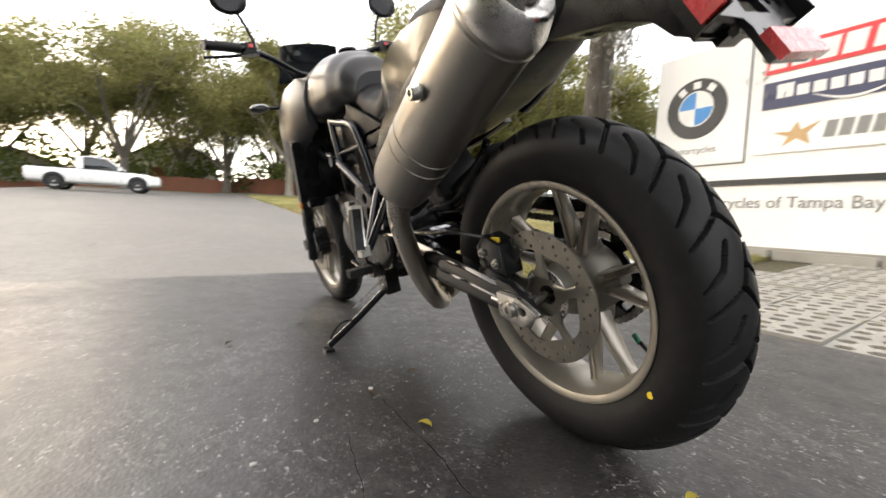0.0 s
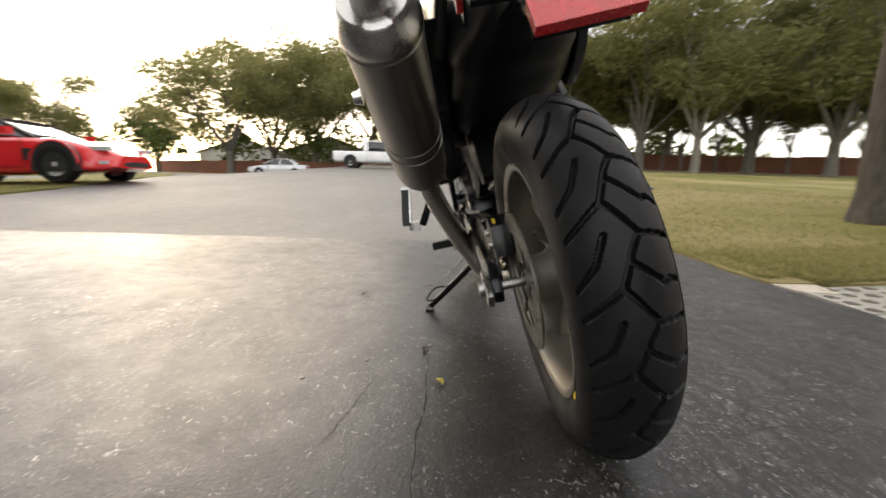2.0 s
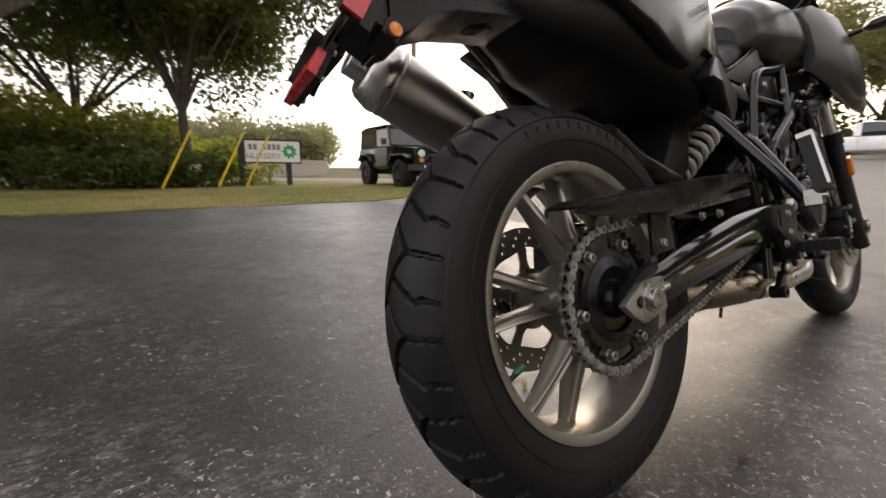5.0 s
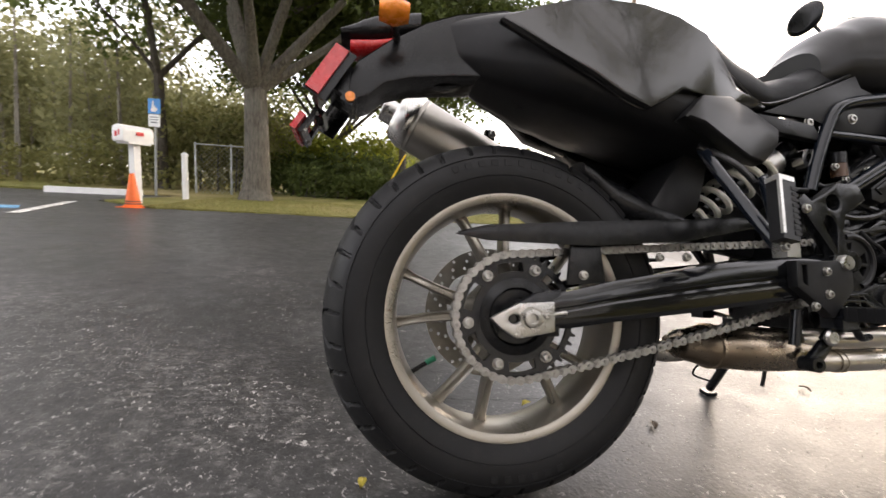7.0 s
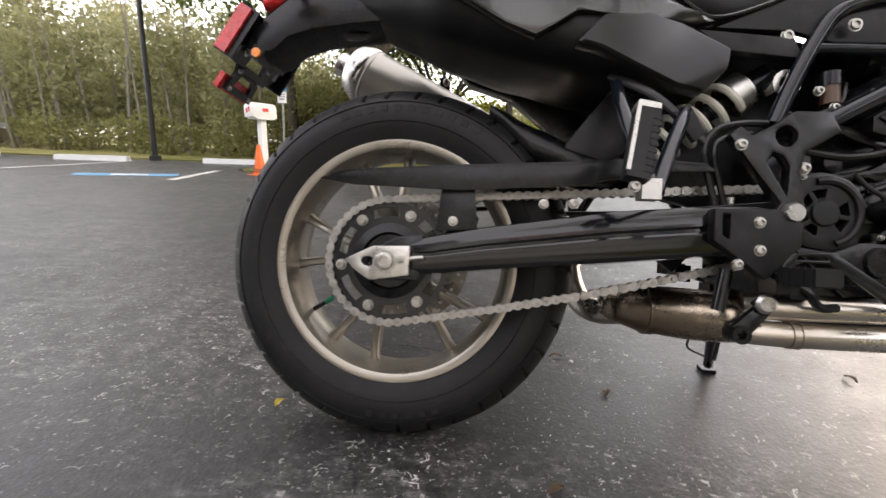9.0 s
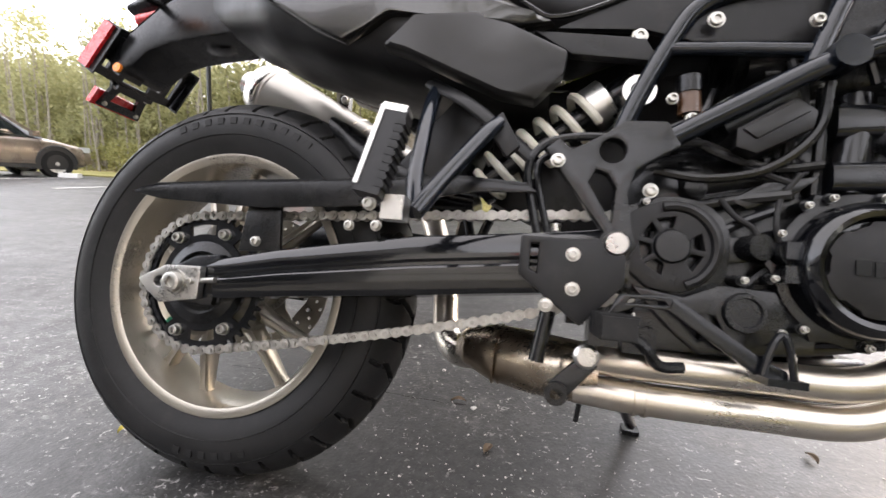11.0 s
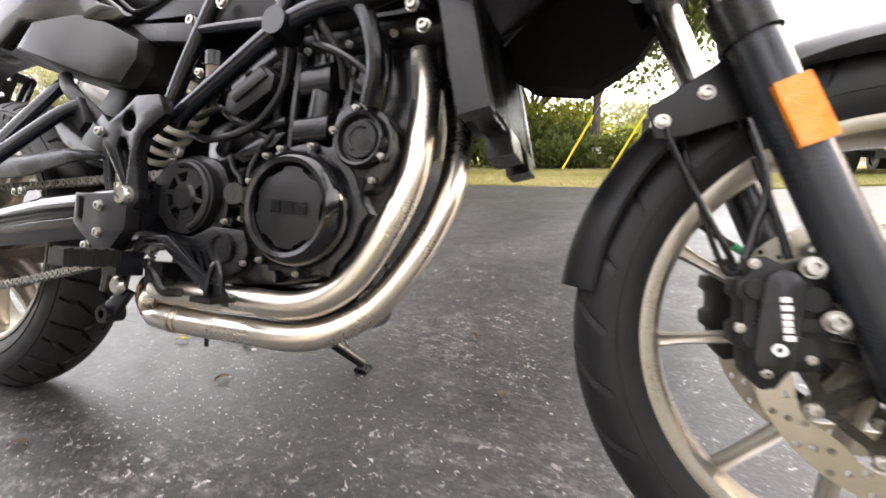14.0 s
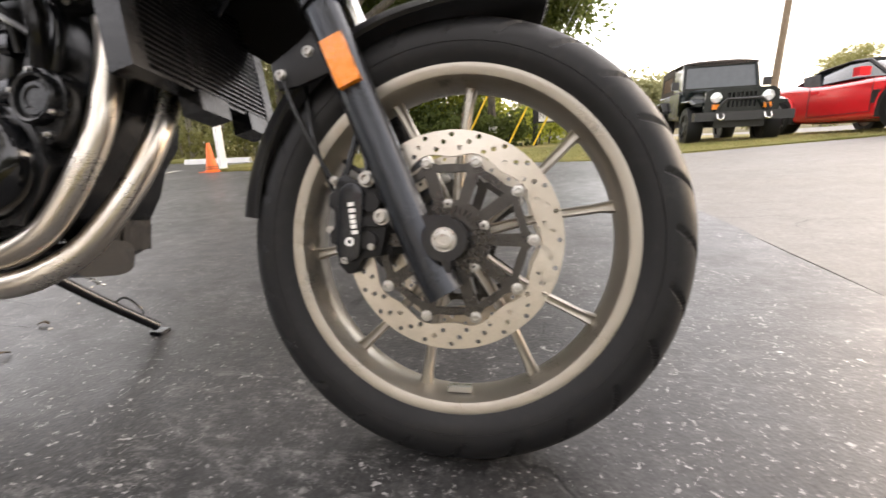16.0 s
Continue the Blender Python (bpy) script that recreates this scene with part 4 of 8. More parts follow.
part("switch_block", blk((0.630, -0.138, 0.310), (0.668, -0.112, 0.342)), BLACK, mc, "", 0.004)
# ---- engine ----
case_edge = outline([(0.620, 0.330), (0.640, 0.306), (0.760, 0.316), (0.840, 0.322), (0.905, 0.336), (0.948, 0.366), (0.972, 0.410), (0.984, 0.460), (1.012, 0.500), (1.016, 0.545), (0.985, 0.580), (0.860, 0.560), (0.780, 0.535), (0.700, 0.515), (0.640, 0.500), (0.618, 0.440)])
engine = part("engine", plate(case_edge, -0.084, 0.112), CASE, bike, "black-painted twin-cylinder engine", 0.006)
# raised case faces round clutch, pump and gearbox, with deep hollows between them
ring_case = [(0.893 + (0.092 + 0.010 * (k % 6 == 0)) * math.cos(k * math.pi / 18), 0.434 + (0.092 + 0.010 * (k % 6 == 0)) * math.sin(k * math.pi / 18)) for k in range(36)]
part("clutch_case", plate(ring_case, -0.109, -0.080), CASE, engine, "", 0.004)
part("pump_case", plate(outline([(0.930, 0.520), (0.934, 0.566), (0.972, 0.582), (1.012, 0.560), (1.024, 0.520), (1.006, 0.470), (0.975, 0.462)], 2), -0.106, -0.080), CASE, engine, "", 0.004)
part("gearbox_case", plate(outline([(0.616, 0.400), (0.614, 0.480), (0.650, 0.504), (0.690, 0.512), (0.730, 0.500), (0.752, 0.470), (0.752, 0.420), (0.735, 0.390), (0.690, 0.376), (0.640, 0.380)], 2), -0.108, -0.080), CASE, engine, "", 0.004)
part("sump_case", plate(outline([(0.636, 0.312), (0.760, 0.318), (0.850, 0.328), (0.850, 0.360), (0.800, 0.404), (0.700, 0.384), (0.650, 0.385)]), -0.106, -0.080), CASE, engine, "", 0.004)
part("case_bridge", plate(outline([(0.742, 0.462), (0.790, 0.470), (0.812, 0.482), (0.806, 0.440), (0.745, 0.430)]), -0.100, -0.080), CASE, engine, "", 0.004)
part("upper_step", plate(outline([(0.750, 0.512), (0.772, 0.500), (0.826, 0.524), (0.852, 0.548), (0.790, 0.536)]), -0.104, -0.080), CASE, engine, "", 0.005)
part("gearbox_housing", loft([(0.636, 0.05, 0.05, 0.46, 0.555, 0.0), (0.660, 0.065, 0.07, 0.46, 0.585, 0.0), (0.740, 0.07, 0.07, 0.48, 0.600, 0.0), (0.800, 0.06, 0.06, 0.50, 0.590, 0.0)], 0, 4, 0.3), BLACK, engine)
part("breather_cap", rod((0.716, -0.060, 0.520), (0.716, -0.092, 0.528), 0.014, 18), BLACK, engine, "", 0.003)
part("sensor_lead", tube([(0.742, -0.100, 0.512), (0.758, -0.106, 0.490), (0.776, -0.110, 0.476), (0.782, -0.112, 0.462)], 0.0038, 8), RUBBER, engine)
part("sensor_lead", tube([(0.804, -0.112, 0.456), (0.798, -0.116, 0.482), (0.806, -0.108, 0.516), (0.828, -0.104, 0.548)], 0.0034, 8), RUBBER, engine)
# clutch cover
CC = Vector((0.893, 0, 0.434))
cover = part("clutch_cover", lathe([(0.0, -0.130), (0.055, -0.130), (0.0565, -0.137), (0.060, -0.1455), (0.066, -0.147), (0.073, -0.142), (0.079, -0.128), (0.0805, -0.106), (0.0, -0.106)], 72, loop=False, m=Matrix.Translation(CC)), GLOSS, engine, "round glossy black clutch cover")
scal = []
for k in range(72):
    a = 2 * math.pi * k / 72
    r = 0.0525 + 0.0022 * (1 if (k % 12) in (0, 1, 2, 3, 4, 5, 6) else -1)
    scal.append((CC.x + r * math.cos(a + 0.2), CC.z + r * math.sin(a + 0.2)))
face = part("cover_face", plate(scal, -0.1385, -0.129), MATT, cover, "matt grey cover face with raised bars", 0.0012)
for x, w in ((-0.020, 0.014), (0.0, 0.017), (0.021, 0.019)):
    part("raised_bar", blk((CC.x + x - w / 2, -0.1405, CC.z - 0.0085 - x * 0.05), (CC.x + x + w / 2, -0.138, CC.z + 0.0085 - x * 0.05)), BLACK, face, "", 0.0012)
for dx, dz, sx in ((-0.0755, 0.016, 0.014), (-0.078, -0.012, 0.012)):
    part("cover_lug", blk((CC.x + dx - sx, -0.130, CC.z + dz - 0.010), (CC.x + dx + sx, -0.106, CC.z + dz + 0.010)), CASE, cover, "", 0.004)
# water pump
PC = Vector((0.979, 0, 0.529))
pump = part("water_pump", lathe([(0.0, -0.116), (0.024, -0.116), (0.0255, -0.112), (0.029, -0.112), (0.031, -0.120), (0.0345, -0.122), (0.038, -0.117), (0.038, -0.098), (0.0, -0.098)], 48, loop=False, m=Matrix.Translation(PC)), CASE, engine, "round black pump cover")
part("raised_arc", tube([(PC.x + 0.016 * math.cos(a), -0.116, PC.z + 0.016 * math.sin(a)) for a in [radians(60 + 22 * k) for k in range(9)]], 0.0022, 6), BLACK, pump)
# cover over the front sprocket, with its windows
SC = Vector((0.682, 0, 0.445))
wins = []
for k in range(8):
    a = radians(45 * k + 12)
    if 100 < (45 * k + 12) < 260 or k in (0, 7):
        wins.append([(SC.x + r * math.cos(a + q), SC.z + r * math.sin(a + q)) for r, q in ((0.024, -0.24), (0.038, -0.30), (0.038, 0.30), (0.024, 0.24))])
sc_edge = outline([(0.622, 0.420), (0.618, 0.470), (0.648, 0.494), (0.682, 0.503), (0.716, 0.494), (0.738, 0.468), (0.740, 0.436), (0.724, 0.405), (0.694, 0.388), (0.656, 0.392)], 3)
spc = part("sprocket_cover", plate(sc_edge, -0.124, -0.108, wins), MATT, engine, "matt black sprocket cover", 0.0025)
part("hub_boss", lathe([(0.0, -0.128), (0.019, -0.128), (0.022, -0.124), (0.022, -0.112), (0.0, -0.112)], 28, loop=False, m=Matrix.Translation(SC)), CASE, spc)
part("cover_rim", tube([(SC.x + 0.050 * math.cos(a), -0.124, SC.z + 0.050 * math.sin(a)) for a in [radians(-70 + 17.5 * k) for k in range(11)]], 0.006, 8), MATT, spc)
skirt = outline([(0.640, 0.392), (0.700, 0.384), (0.740, 0.402), (0.800, 0.400), (0.812, 0.372), (0.800, 0.342), (0.760, 0.322), (0.720, 0.316), (0.690, 0.340)])
slits = [outline([(x, 0.345 + 0.02), (x + 0.006, 0.365), (x + 0.022, 0.336), (x + 0.016, 0.334)]) for x in (0.702, 0.716, 0.730)]
part("lower_cover", plate(skirt, -0.120, -0.106, slits), CASE, engine, "", 0.0025)
part("oil_plug", lathe([(0.0, -0.124), (0.0165, -0.124), (0.018, -0.128), (0.0225, -0.128), (0.024, -0.122), (0.024, -0.106), (0.0, -0.106)], 32, loop=False, m=Matrix.Translation((0.766, 0, 0.372))), CASE, engine)
for bx, bz in ((0.830, 0.507), (0.855, 0.517), (0.907, 0.520), (0.803, 0.471), (0.797, 0.416), (0.765, 0.411), (0.831, 0.360), (0.807, 0.353), (0.896, 0.346), (0.968, 0.571), (0.935, 0.543), (1.012, 0.507), (1.000, 0.476), (0.650, 0.500)):
    part("bolt_boss", rod((bx, -0.080, bz), (bx, -0.113, bz), 0.0068, 14), CASE, engine, "", 0.0015)
bolts(engine, [Vector(p) for p in ((0.830, -0.118, 0.507), (0.855, -0.118, 0.517), (0.907, -0.118, 0.520), (0.803, -0.118, 0.471), (0.797, -0.120, 0.416), (0.765, -0.120, 0.411), (0.831, -0.116, 0.360), (0.807, -0.120, 0.353), (0.896, -0.116, 0.346), (0.968, -0.112, 0.571), (0.935, -0.112, 0.543), (1.012, -0.114, 0.507), (1.000, -0.112, 0.476), (0.650, -0.122, 0.500))], 0.0036, 0.006)
for k, (x0, z0, x1, z1, w) in enumerate(((0.700, 0.500, 0.815, 0.520, 0.010), (0.745, 0.470, 0.800, 0.500, 0.008), (0.700, 0.345, 0.800, 0.340, 0.007), (0.830, 0.338, 0.915, 0.350, 0.008), (0.955, 0.400, 0.985, 0.480, 0.008), (0.640, 0.340, 0.660, 0.480, 0.008), (0.775, 0.400, 0.812, 0.440, 0.009), (0.93, 0.575, 1.01, 0.545, 0.007))):
    part("case_rib", tube([(x0, -0.090, z0), ((x0 + x1) / 2, -0.096, (z0 + z1) / 2 + 0.002), (x1, -0.108, z1)], w * 0.75, 8), CASE, engine)
for x, z, r in ((0.775, 0.452, 0.016), (0.806, 0.448, 0.015)):
    part("case_boss", rod((x, -0.100, z), (x + 0.006, -0.124, z), r, 20), CASE, engine, "", 0.003)
part("wiring_loom", tube([(0.66, -0.104, 0.545), (0.72, -0.112, 0.535), (0.79, -0.110, 0.552), (0.84, -0.112, 0.600), (0.85, -0.115, 0.66)], 0.006, 8), BLACK, engine)
part("wiring_loom", tube([(0.65, -0.09, 0.575), (0.72, -0.098, 0.585), (0.78, -0.10, 0.552), (0.82, -0.104, 0.535)], 0.0045, 8), RUBBER, engine)
part("plug_lead", tube([(0.90, -0.110, 0.72), (0.915, -0.126, 0.68), (0.94, -0.118, 0.64), (0.942, -0.106, 0.60)], 0.005, 8), RUBBER, engine)
# cylinders, cam chain case, head
part("cylinder_block", loft([(0.80, 0.062, 0.062, 0.50, 0.66, 0.005), (0.86, 0.070, 0.070, 0.50, 0.68, 0.005), (0.98, 0.070, 0.070, 0.52, 0.70, 0.005), (1.02, 0.062, 0.066, 0.54, 0.70, 0.005)], 0, 4, 0.2), CASE, engine)
for x, r, z1 in ((0.852, 0.007, 0.662), (0.944, 0.007, 0.640)):
    part("cylinder_rib", tube([(x - 0.004, -0.092, 0.525), (x, -0.094, 0.59), (x + 0.003, -0.090, z1)], r, 8), CASE, engine)
part("cam_chain_case", tube([(0.885, -0.080, 0.530), (0.892, -0.082, 0.590), (0.896, -0.080, 0.655)], 0.021, 16), CASE, engine)
part("cam_chain_lid", loft([(0.866, 0.02, 0.02, 0.596, 0.640, -0.084), (0.915, 0.02, 0.02, 0.600, 0.644, -0.084)], 0, 4, 0.3), SATIN, engine)
part("cam_chain_foot", loft([(0.862, 0.018, 0.018, 0.528, 0.566, -0.088), (0.918, 0.018, 0.018, 0.532, 0.570, -0.088)], 0, 4, 0.3), SATIN, engine)
part("tensioner", rod((0.955, -0.075, 0.600), (0.965, -0.098, 0.606), 0.013, 16), SATIN, engine, "", 0.002)
for k in range(5):
    part("cylinder_fin", blk((0.800, -0.078, 0.545 + 0.024 * k), (0.845, 0.085, 0.551 + 0.024 * k)), BLACK, engine, "", 0.002)
part("cylinder_head", loft([(0.80, 0.075, 0.075, 0.655, 0.75, 0.005), (0.88, 0.085, 0.080, 0.655, 0.775, 0.005), (1.02, 0.085, 0.080, 0.665, 0.775, 0.005), (1.08, 0.07, 0.07, 0.68, 0.745, 0.005)], 0, 4, 0.25), BLACK, engine)
for z in (0.705, 0.728, 0.751):
    part("head_fin", blk((0.82, -0.086, z), (1.05, 0.092, z + 0.006)), BLACK, engine, "", 0.002)
for x, z in ((0.86, 0.668), (0.93, 0.672), (1.0, 0.680)):
    bolts(engine, [Vector((x, -0.084, z))], 0.0045, 0.006)
part("coolant_pipe", tube([(0.985, -0.095, 0.560), (1.000, -0.098, 0.610), (0.990, -0.092, 0.660), (0.955, -0.088, 0.690)], 0.0095, 12), SATIN, engine)
part("vent_hose", tube([(0.825, -0.085, 0.520), (0.818, -0.092, 0.585), (0.835, -0.090, 0.650), (0.825, -0.080, 0.705)], 0.0065, 10), RUBBER, engine)
part("alternator_cover", lathe([(0.0, 0.152), (0.05, 0.152), (0.07, 0.142), (0.078, 0.112), (0.0, 0.112)], 48, loop=False, m=Matrix.Translation((0.86, 0, 0.42))), CASE, engine, "round black alternator cover")
part("shine_plate", blk((0.79, 0.13, 0.49), (0.83, 0.15, 0.54)), ALU, engine, "", 0.004)
part("shift_lever", tube([(0.62, 0.15, 0.33), (0.70, 0.175, 0.32), (0.79, 0.18, 0.345)], 0.006, 8), SATIN, bike, "black shift lever")
part("sump", loft([(0.70, 0.055, 0.065, 0.262, 0.312, 0.015), (0.80, 0.06, 0.066, 0.255, 0.312, 0.015), (0.95, 0.055, 0.06, 0.262, 0.325, 0.015)], 0, 4, 0.3), CASE, engine)
oilc = part("oil_cooler", loft([(0.84, 0.035, 0.045, 0.285, 0.36, 0.075), (0.90, 0.04, 0.045, 0.285, 0.370, 0.08), (0.940, 0.03, 0.038, 0.305, 0.368, 0.085)], 2, 5, 0.3), BLACK, bike, "black finned unit under the engine")
part("drain_bolt", rod((0.88, 0.05, 0.288), (0.935, 0.05, 0.290), 0.005), ALU, oilc)
part("cooler_plate", blk((0.938, 0.055, 0.308), (0.944, 0.115, 0.376)), BLACK, oilc, "", 0.003)
part("oil_filter", rod((0.88, 0.045, 0.335), (0.940, 0.045, 0.330), 0.030, 28), BLACK, oilc, "", 0.004)
# loom, hoses, small units between frame and engine
intake = part("air_box", loft([(0.78, 0.07, 0.08, 0.68, 0.80, 0.0), (0.92, 0.10, 0.11, 0.69, 0.82, 0.0), (1.10, 0.11, 0.12, 0.74, 0.86, 0.0), (1.22, 0.09, 0.1, 0.80, 0.90, 0.0)], 0, 4, 0.25), BLACK, bike, "black air box and hoses under the tank")
part("hose", tube([(0.90, -0.12, 0.66), (0.935, -0.125, 0.645), (0.965, -0.125, 0.628), (0.998, -0.118, 0.605)], 0.0055, 8), SATIN, intake)
part("hose", tube([(0.90, -0.11, 0.66), (0.89, -0.115, 0.70), (0.91, -0.12, 0.74)], 0.0055, 8), SATIN, intake)
part("hose", tube([(0.96, -0.125, 0.705), (1.02, -0.135, 0.712), (1.08, -0.13, 0.735), (1.12, -0.115, 0.72)], 0.017, 12), BLACK, intake)
part("hose", tube([(0.985, -0.11, 0.575), (1.00, -0.125, 0.62), (0.99, -0.13, 0.67), (0.97, -0.125, 0.70)], 0.012, 10), BLACK, intake)
part("hose", tube([(0.70, -0.09, 0.60), (0.74, -0.10, 0.57), (0.80, -0.10, 0.555), (0.85, -0.105, 0.56)], 0.006, 8), BLACK, intake)
part("hose", tube([(0.62, -0.095, 0.62), (0.66, -0.10, 0.60), (0.71, -0.105, 0.62), (0.73, -0.09, 0.66)], 0.005, 8), BLACK, intake)
bolts(intake, [Vector((0.905, -0.126, 0.712)), Vector((0.96, -0.128, 0.745)), Vector((1.045, -0.125, 0.69)), Vector((1.06, -0.12, 0.665)), Vector((0.83, -0.12, 0.735))], 0.007, 0.008)
ecu = part("relay_box", plate(outline([(0.748, 0.598), (0.812, 0.640), (0.836, 0.622), (0.832, 0.600), (0.772, 0.566), (0.748, 0.574)]), -0.122, -0.06), MATT, bike, "matt grey relay box", 0.004)
part("lid", plate(outline([(0.754, 0.596), (0.812, 0.634), (0.826, 0.620), (0.770, 0.584)]), -0.126, -0.120), GRAPHITE, ecu, "", 0.002)
res = part("brake_reservoir", rod((0.700, -0.100, 0.622), (0.698, -0.100, 0.650), 0.0145, 24), FLUID, bike, "small brake fluid reservoir with a black lid", 0.002)
part("lid", rod((0.698, -0.100, 0.650), (0.697, -0.100, 0.672), 0.0165, 24), BLACK, res, "", 0.003)
bolts(res, [Vector((0.676, -0.108, 0.640)), Vector((0.700, -0.108, 0.614)), Vector((0.762, -0.105, 0.640))], 0.006, 0.008)
part("starter_motor", rod((0.70, -0.05, 0.545), (0.83, -0.05, 0.555), 0.030, 24), BLACK, engine, "", 0.005)
part("throttle_body", rod((0.74, -0.07, 0.61), (0.82, -0.07, 0.66), 0.034, 24), BLACK, intake, "", 0.004)

# ---- exhaust ----
exh = part("exhaust_pipe", tube([(0.590, -0.082, 0.292), (0.66, -0.099, 0.293), (0.80, -0.101, 0.297), (0.880, -0.099, 0.299), (0.932, -0.096, 0.315), (0.976, -0.090, 0.352), (1.018, -0.080, 0.428), (1.038, -0.068, 0.500), (1.040, -0.055, 0.590), (1.030, -0.045, 0.650), (1.005, -0.038, 0.700)], 0.0205, 20), HEADER, bike, "heat-tinted steel exhaust pipes")
part("second_pipe", tube([(0.585, -0.082, 0.250), (0.66, -0.096, 0.250), (0.80, -0.096, 0.252), (0.890, -0.092, 0.255), (0.950, -0.078, 0.276), (0.998, -0.056, 0.318), (1.042, -0.030, 0.396), (1.066, -0.004, 0.476), (1.064, 0.030, 0.560), (1.052, 0.045, 0.620), (1.036, 0.050, 0.670), (1.005, 0.050, 0.705)], 0.0205, 20), HEADER, exh)
for x in (0.655, 0.668):
    part("weld_ring", lathe([(0.0205, -0.002), (0.0225, -0.002), (0.0225, 0.002), (0.0205, 0.002)], 24, m=Matrix.Translation((x, -0.096, 0.250)) @ Matrix.Rotation(radians(90), 4, "Z")), HEADER, exh)
part("collector", loft([(0.400, 0.016, 0.016, 0.250, 0.285, 0.050), (0.420, 0.040, 0.040, 0.236, 0.300, 0.040), (0.470, 0.052, 0.052, 0.222, 0.312, 0.015), (0.530, 0.058, 0.058, 0.220, 0.312, -0.020), (0.570, 0.052, 0.052, 0.224, 0.310, -0.050), (0.610, 0.044, 0.044, 0.228, 0.308, -0.062)], 4, 6, 0.48), COLLECT, exh, "scorched steel exhaust collector")
for x in (0.468, 0.478):
    part("collector_seam", loft([(x - 0.002, 0.054, 0.054, 0.2195, 0.3145, 0.014), (x + 0.002, 0.054, 0.054, 0.2195, 0.3145, 0.012)], 0, 6, 0.48), COLLECT, exh)
part("link_pipe", tube([(0.46, 0.045, 0.258), (0.40, 0.080, 0.250), (0.365, 0.120, 0.280), (0.345, 0.165, 0.370), (0.300, 0.208, 0.490), (0.250, 0.226, 0.570), (0.232, 0.228, 0.585)], 0.025, 20), HEADER, exh)
part("bracket_pin", rod((0.606, 0.0, 0.240), (0.600, 0.01, 0.180), 0.004), SATIN, exh)
M0, M1 = Vector((0.236, 0.228, 0.583)), Vector((-0.180, 0.230, 0.806))
max_ = (M1 - M0).normalized()


def can(prof, n=40):
    """A slightly oval body turned about the silencer's axis. prof: (distance, radius)."""
    side = Vector((0, 1, 0))
    up = side.cross(max_).normalized()
    side = max_.cross(up)
    return skin(bmesh.new(), [[M0 + max_ * d + r * (0.94 * math.cos(2 * math.pi * k / n) * side + 1.06 * math.sin(2 * math.pi * k / n) * up) for k in range(n)] for d, r in prof])


muf = part("silencer", can([(0.0, 0.030), (0.012, 0.052), (0.030, 0.0620), (0.050, 0.0640), (0.20, 0.0650), (0.40, 0.0655), (0.440, 0.0655)]), STEEL, bike, "brushed steel oval silencer", angle=50)
part("end_cap", can([(0.438, 0.0655), (0.440, 0.0675), (0.452, 0.0675), (0.462, 0.0640), (0.480, 0.0580), (0.486, 0.052), (0.484, 0.034)]), ALU, muf, "polished silencer end cap", angle=50)
for d in (0.150, 0.182):
    part("band_seam", can([(d - 0.0022, 0.0648), (d - 0.001, 0.0662), (d + 0.001, 0.0662), (d + 0.0022, 0.0648)]), STEEL, muf)
part("end_seam", can([(0.425, 0.0655), (0.427, 0.0668), (0.430, 0.0668), (0.432, 0.0655)]), STEEL, muf)
side = Vector((0, 1, 0))
upv = side.cross(max_).normalized()
tip0 = M0 + max_ * 0.470 - upv * 0.006
tipm = bmesh.new()
skin(tipm, [[tip0 + max_ * d + r * (math.cos(2 * math.pi * k / 28) * side + math.sin(2 * math.pi * k / 28) * upv) for k in range(28)] for d, r in ((0.0, 0.030), (0.050, 0.030), (0.052, 0.028), (0.050, 0.0265), (0.006, 0.0265))])
part("tail_pipe", tipm, ALU, muf, "short bright metal tail pipe")
part("hanger", blk((-0.012, -0.008, -0.012), (0.012, 0.012, 0.022), Matrix.Translation(M0 + max_ * 0.255 + upv * 0.072)), BLACK, muf, "", 0.003)
bolts(muf, [M0 + max_ * 0.255 + upv * 0.082 + Vector((0, -0.01, 0))], 0.008, 0.010)
bolts(muf, [Matrix.Translation(M0 + max_ * 0.30 + side * 0.064) @ pose(0, 0, 0, 0, 0, 180)], 0.011, 0.016, CHROME)

# ---- tail, seat, tank ----
def flare(bm, out=0.046):
    """Widens the tail towards its middle, where the tank sits under the seat."""
    for v in bm.verts:
        f = min(max((0.50 - v.co.x) / 0.20, 0), 1) * min(max((v.co.x + 0.15) / 0.22, 0), 1)
        f = f * f * (3 - 2 * f)
        v.co = Vector((v.co.x + 0.02 * f, v.co.y + out * f * min(max(v.co.y / 0.08, -1), 1), v.co.z - 0.012 * f))
    return bm


tail = part("tail_cover", flare(loft([(-0.125, 0.038, 0.045, 0.815, 0.900, 0), (-0.03, 0.060, 0.070, 0.775, 0.915, 0), (0.06, 0.080, 0.092, 0.745, 0.925, 0), (0.18, 0.092, 0.104, 0.712, 0.920, 0), (0.30, 0.096, 0.108, 0.682, 0.890, 0), (0.42, 0.090, 0.104, 0.650, 0.800, 0), (0.52, 0.076, 0.096, 0.650, 0.752, 0)], 5, 5, 0.3)), MATT, bike, "matt black tail section and under-fender")
guard_edge = [(0.352 * math.cos(radians(v)), 0.333 + 0.352 * math.sin(radians(v))) for v in (36, 33)]
part("splash_guard", plate(guard_edge + [(0.345, 0.515), (0.400, 0.545), (0.420, 0.610), (0.440, 0.690), (0.400, 0.690), (0.335, 0.610)], -0.058, 0.085), MATT, tail, "", 0.008)
# Black filler plate, added to keep the gaps in the frame dark.
part("inner_shroud", plate(outline([(0.430, 0.520), (0.520, 0.480), (0.640, 0.460), (0.680, 0.560), (0.800, 0.600), (0.810, 0.730), (0.700, 0.745), (0.560, 0.725), (0.430, 0.690)]), 0.042, 0.085), MATT, tail, "", 0.008)
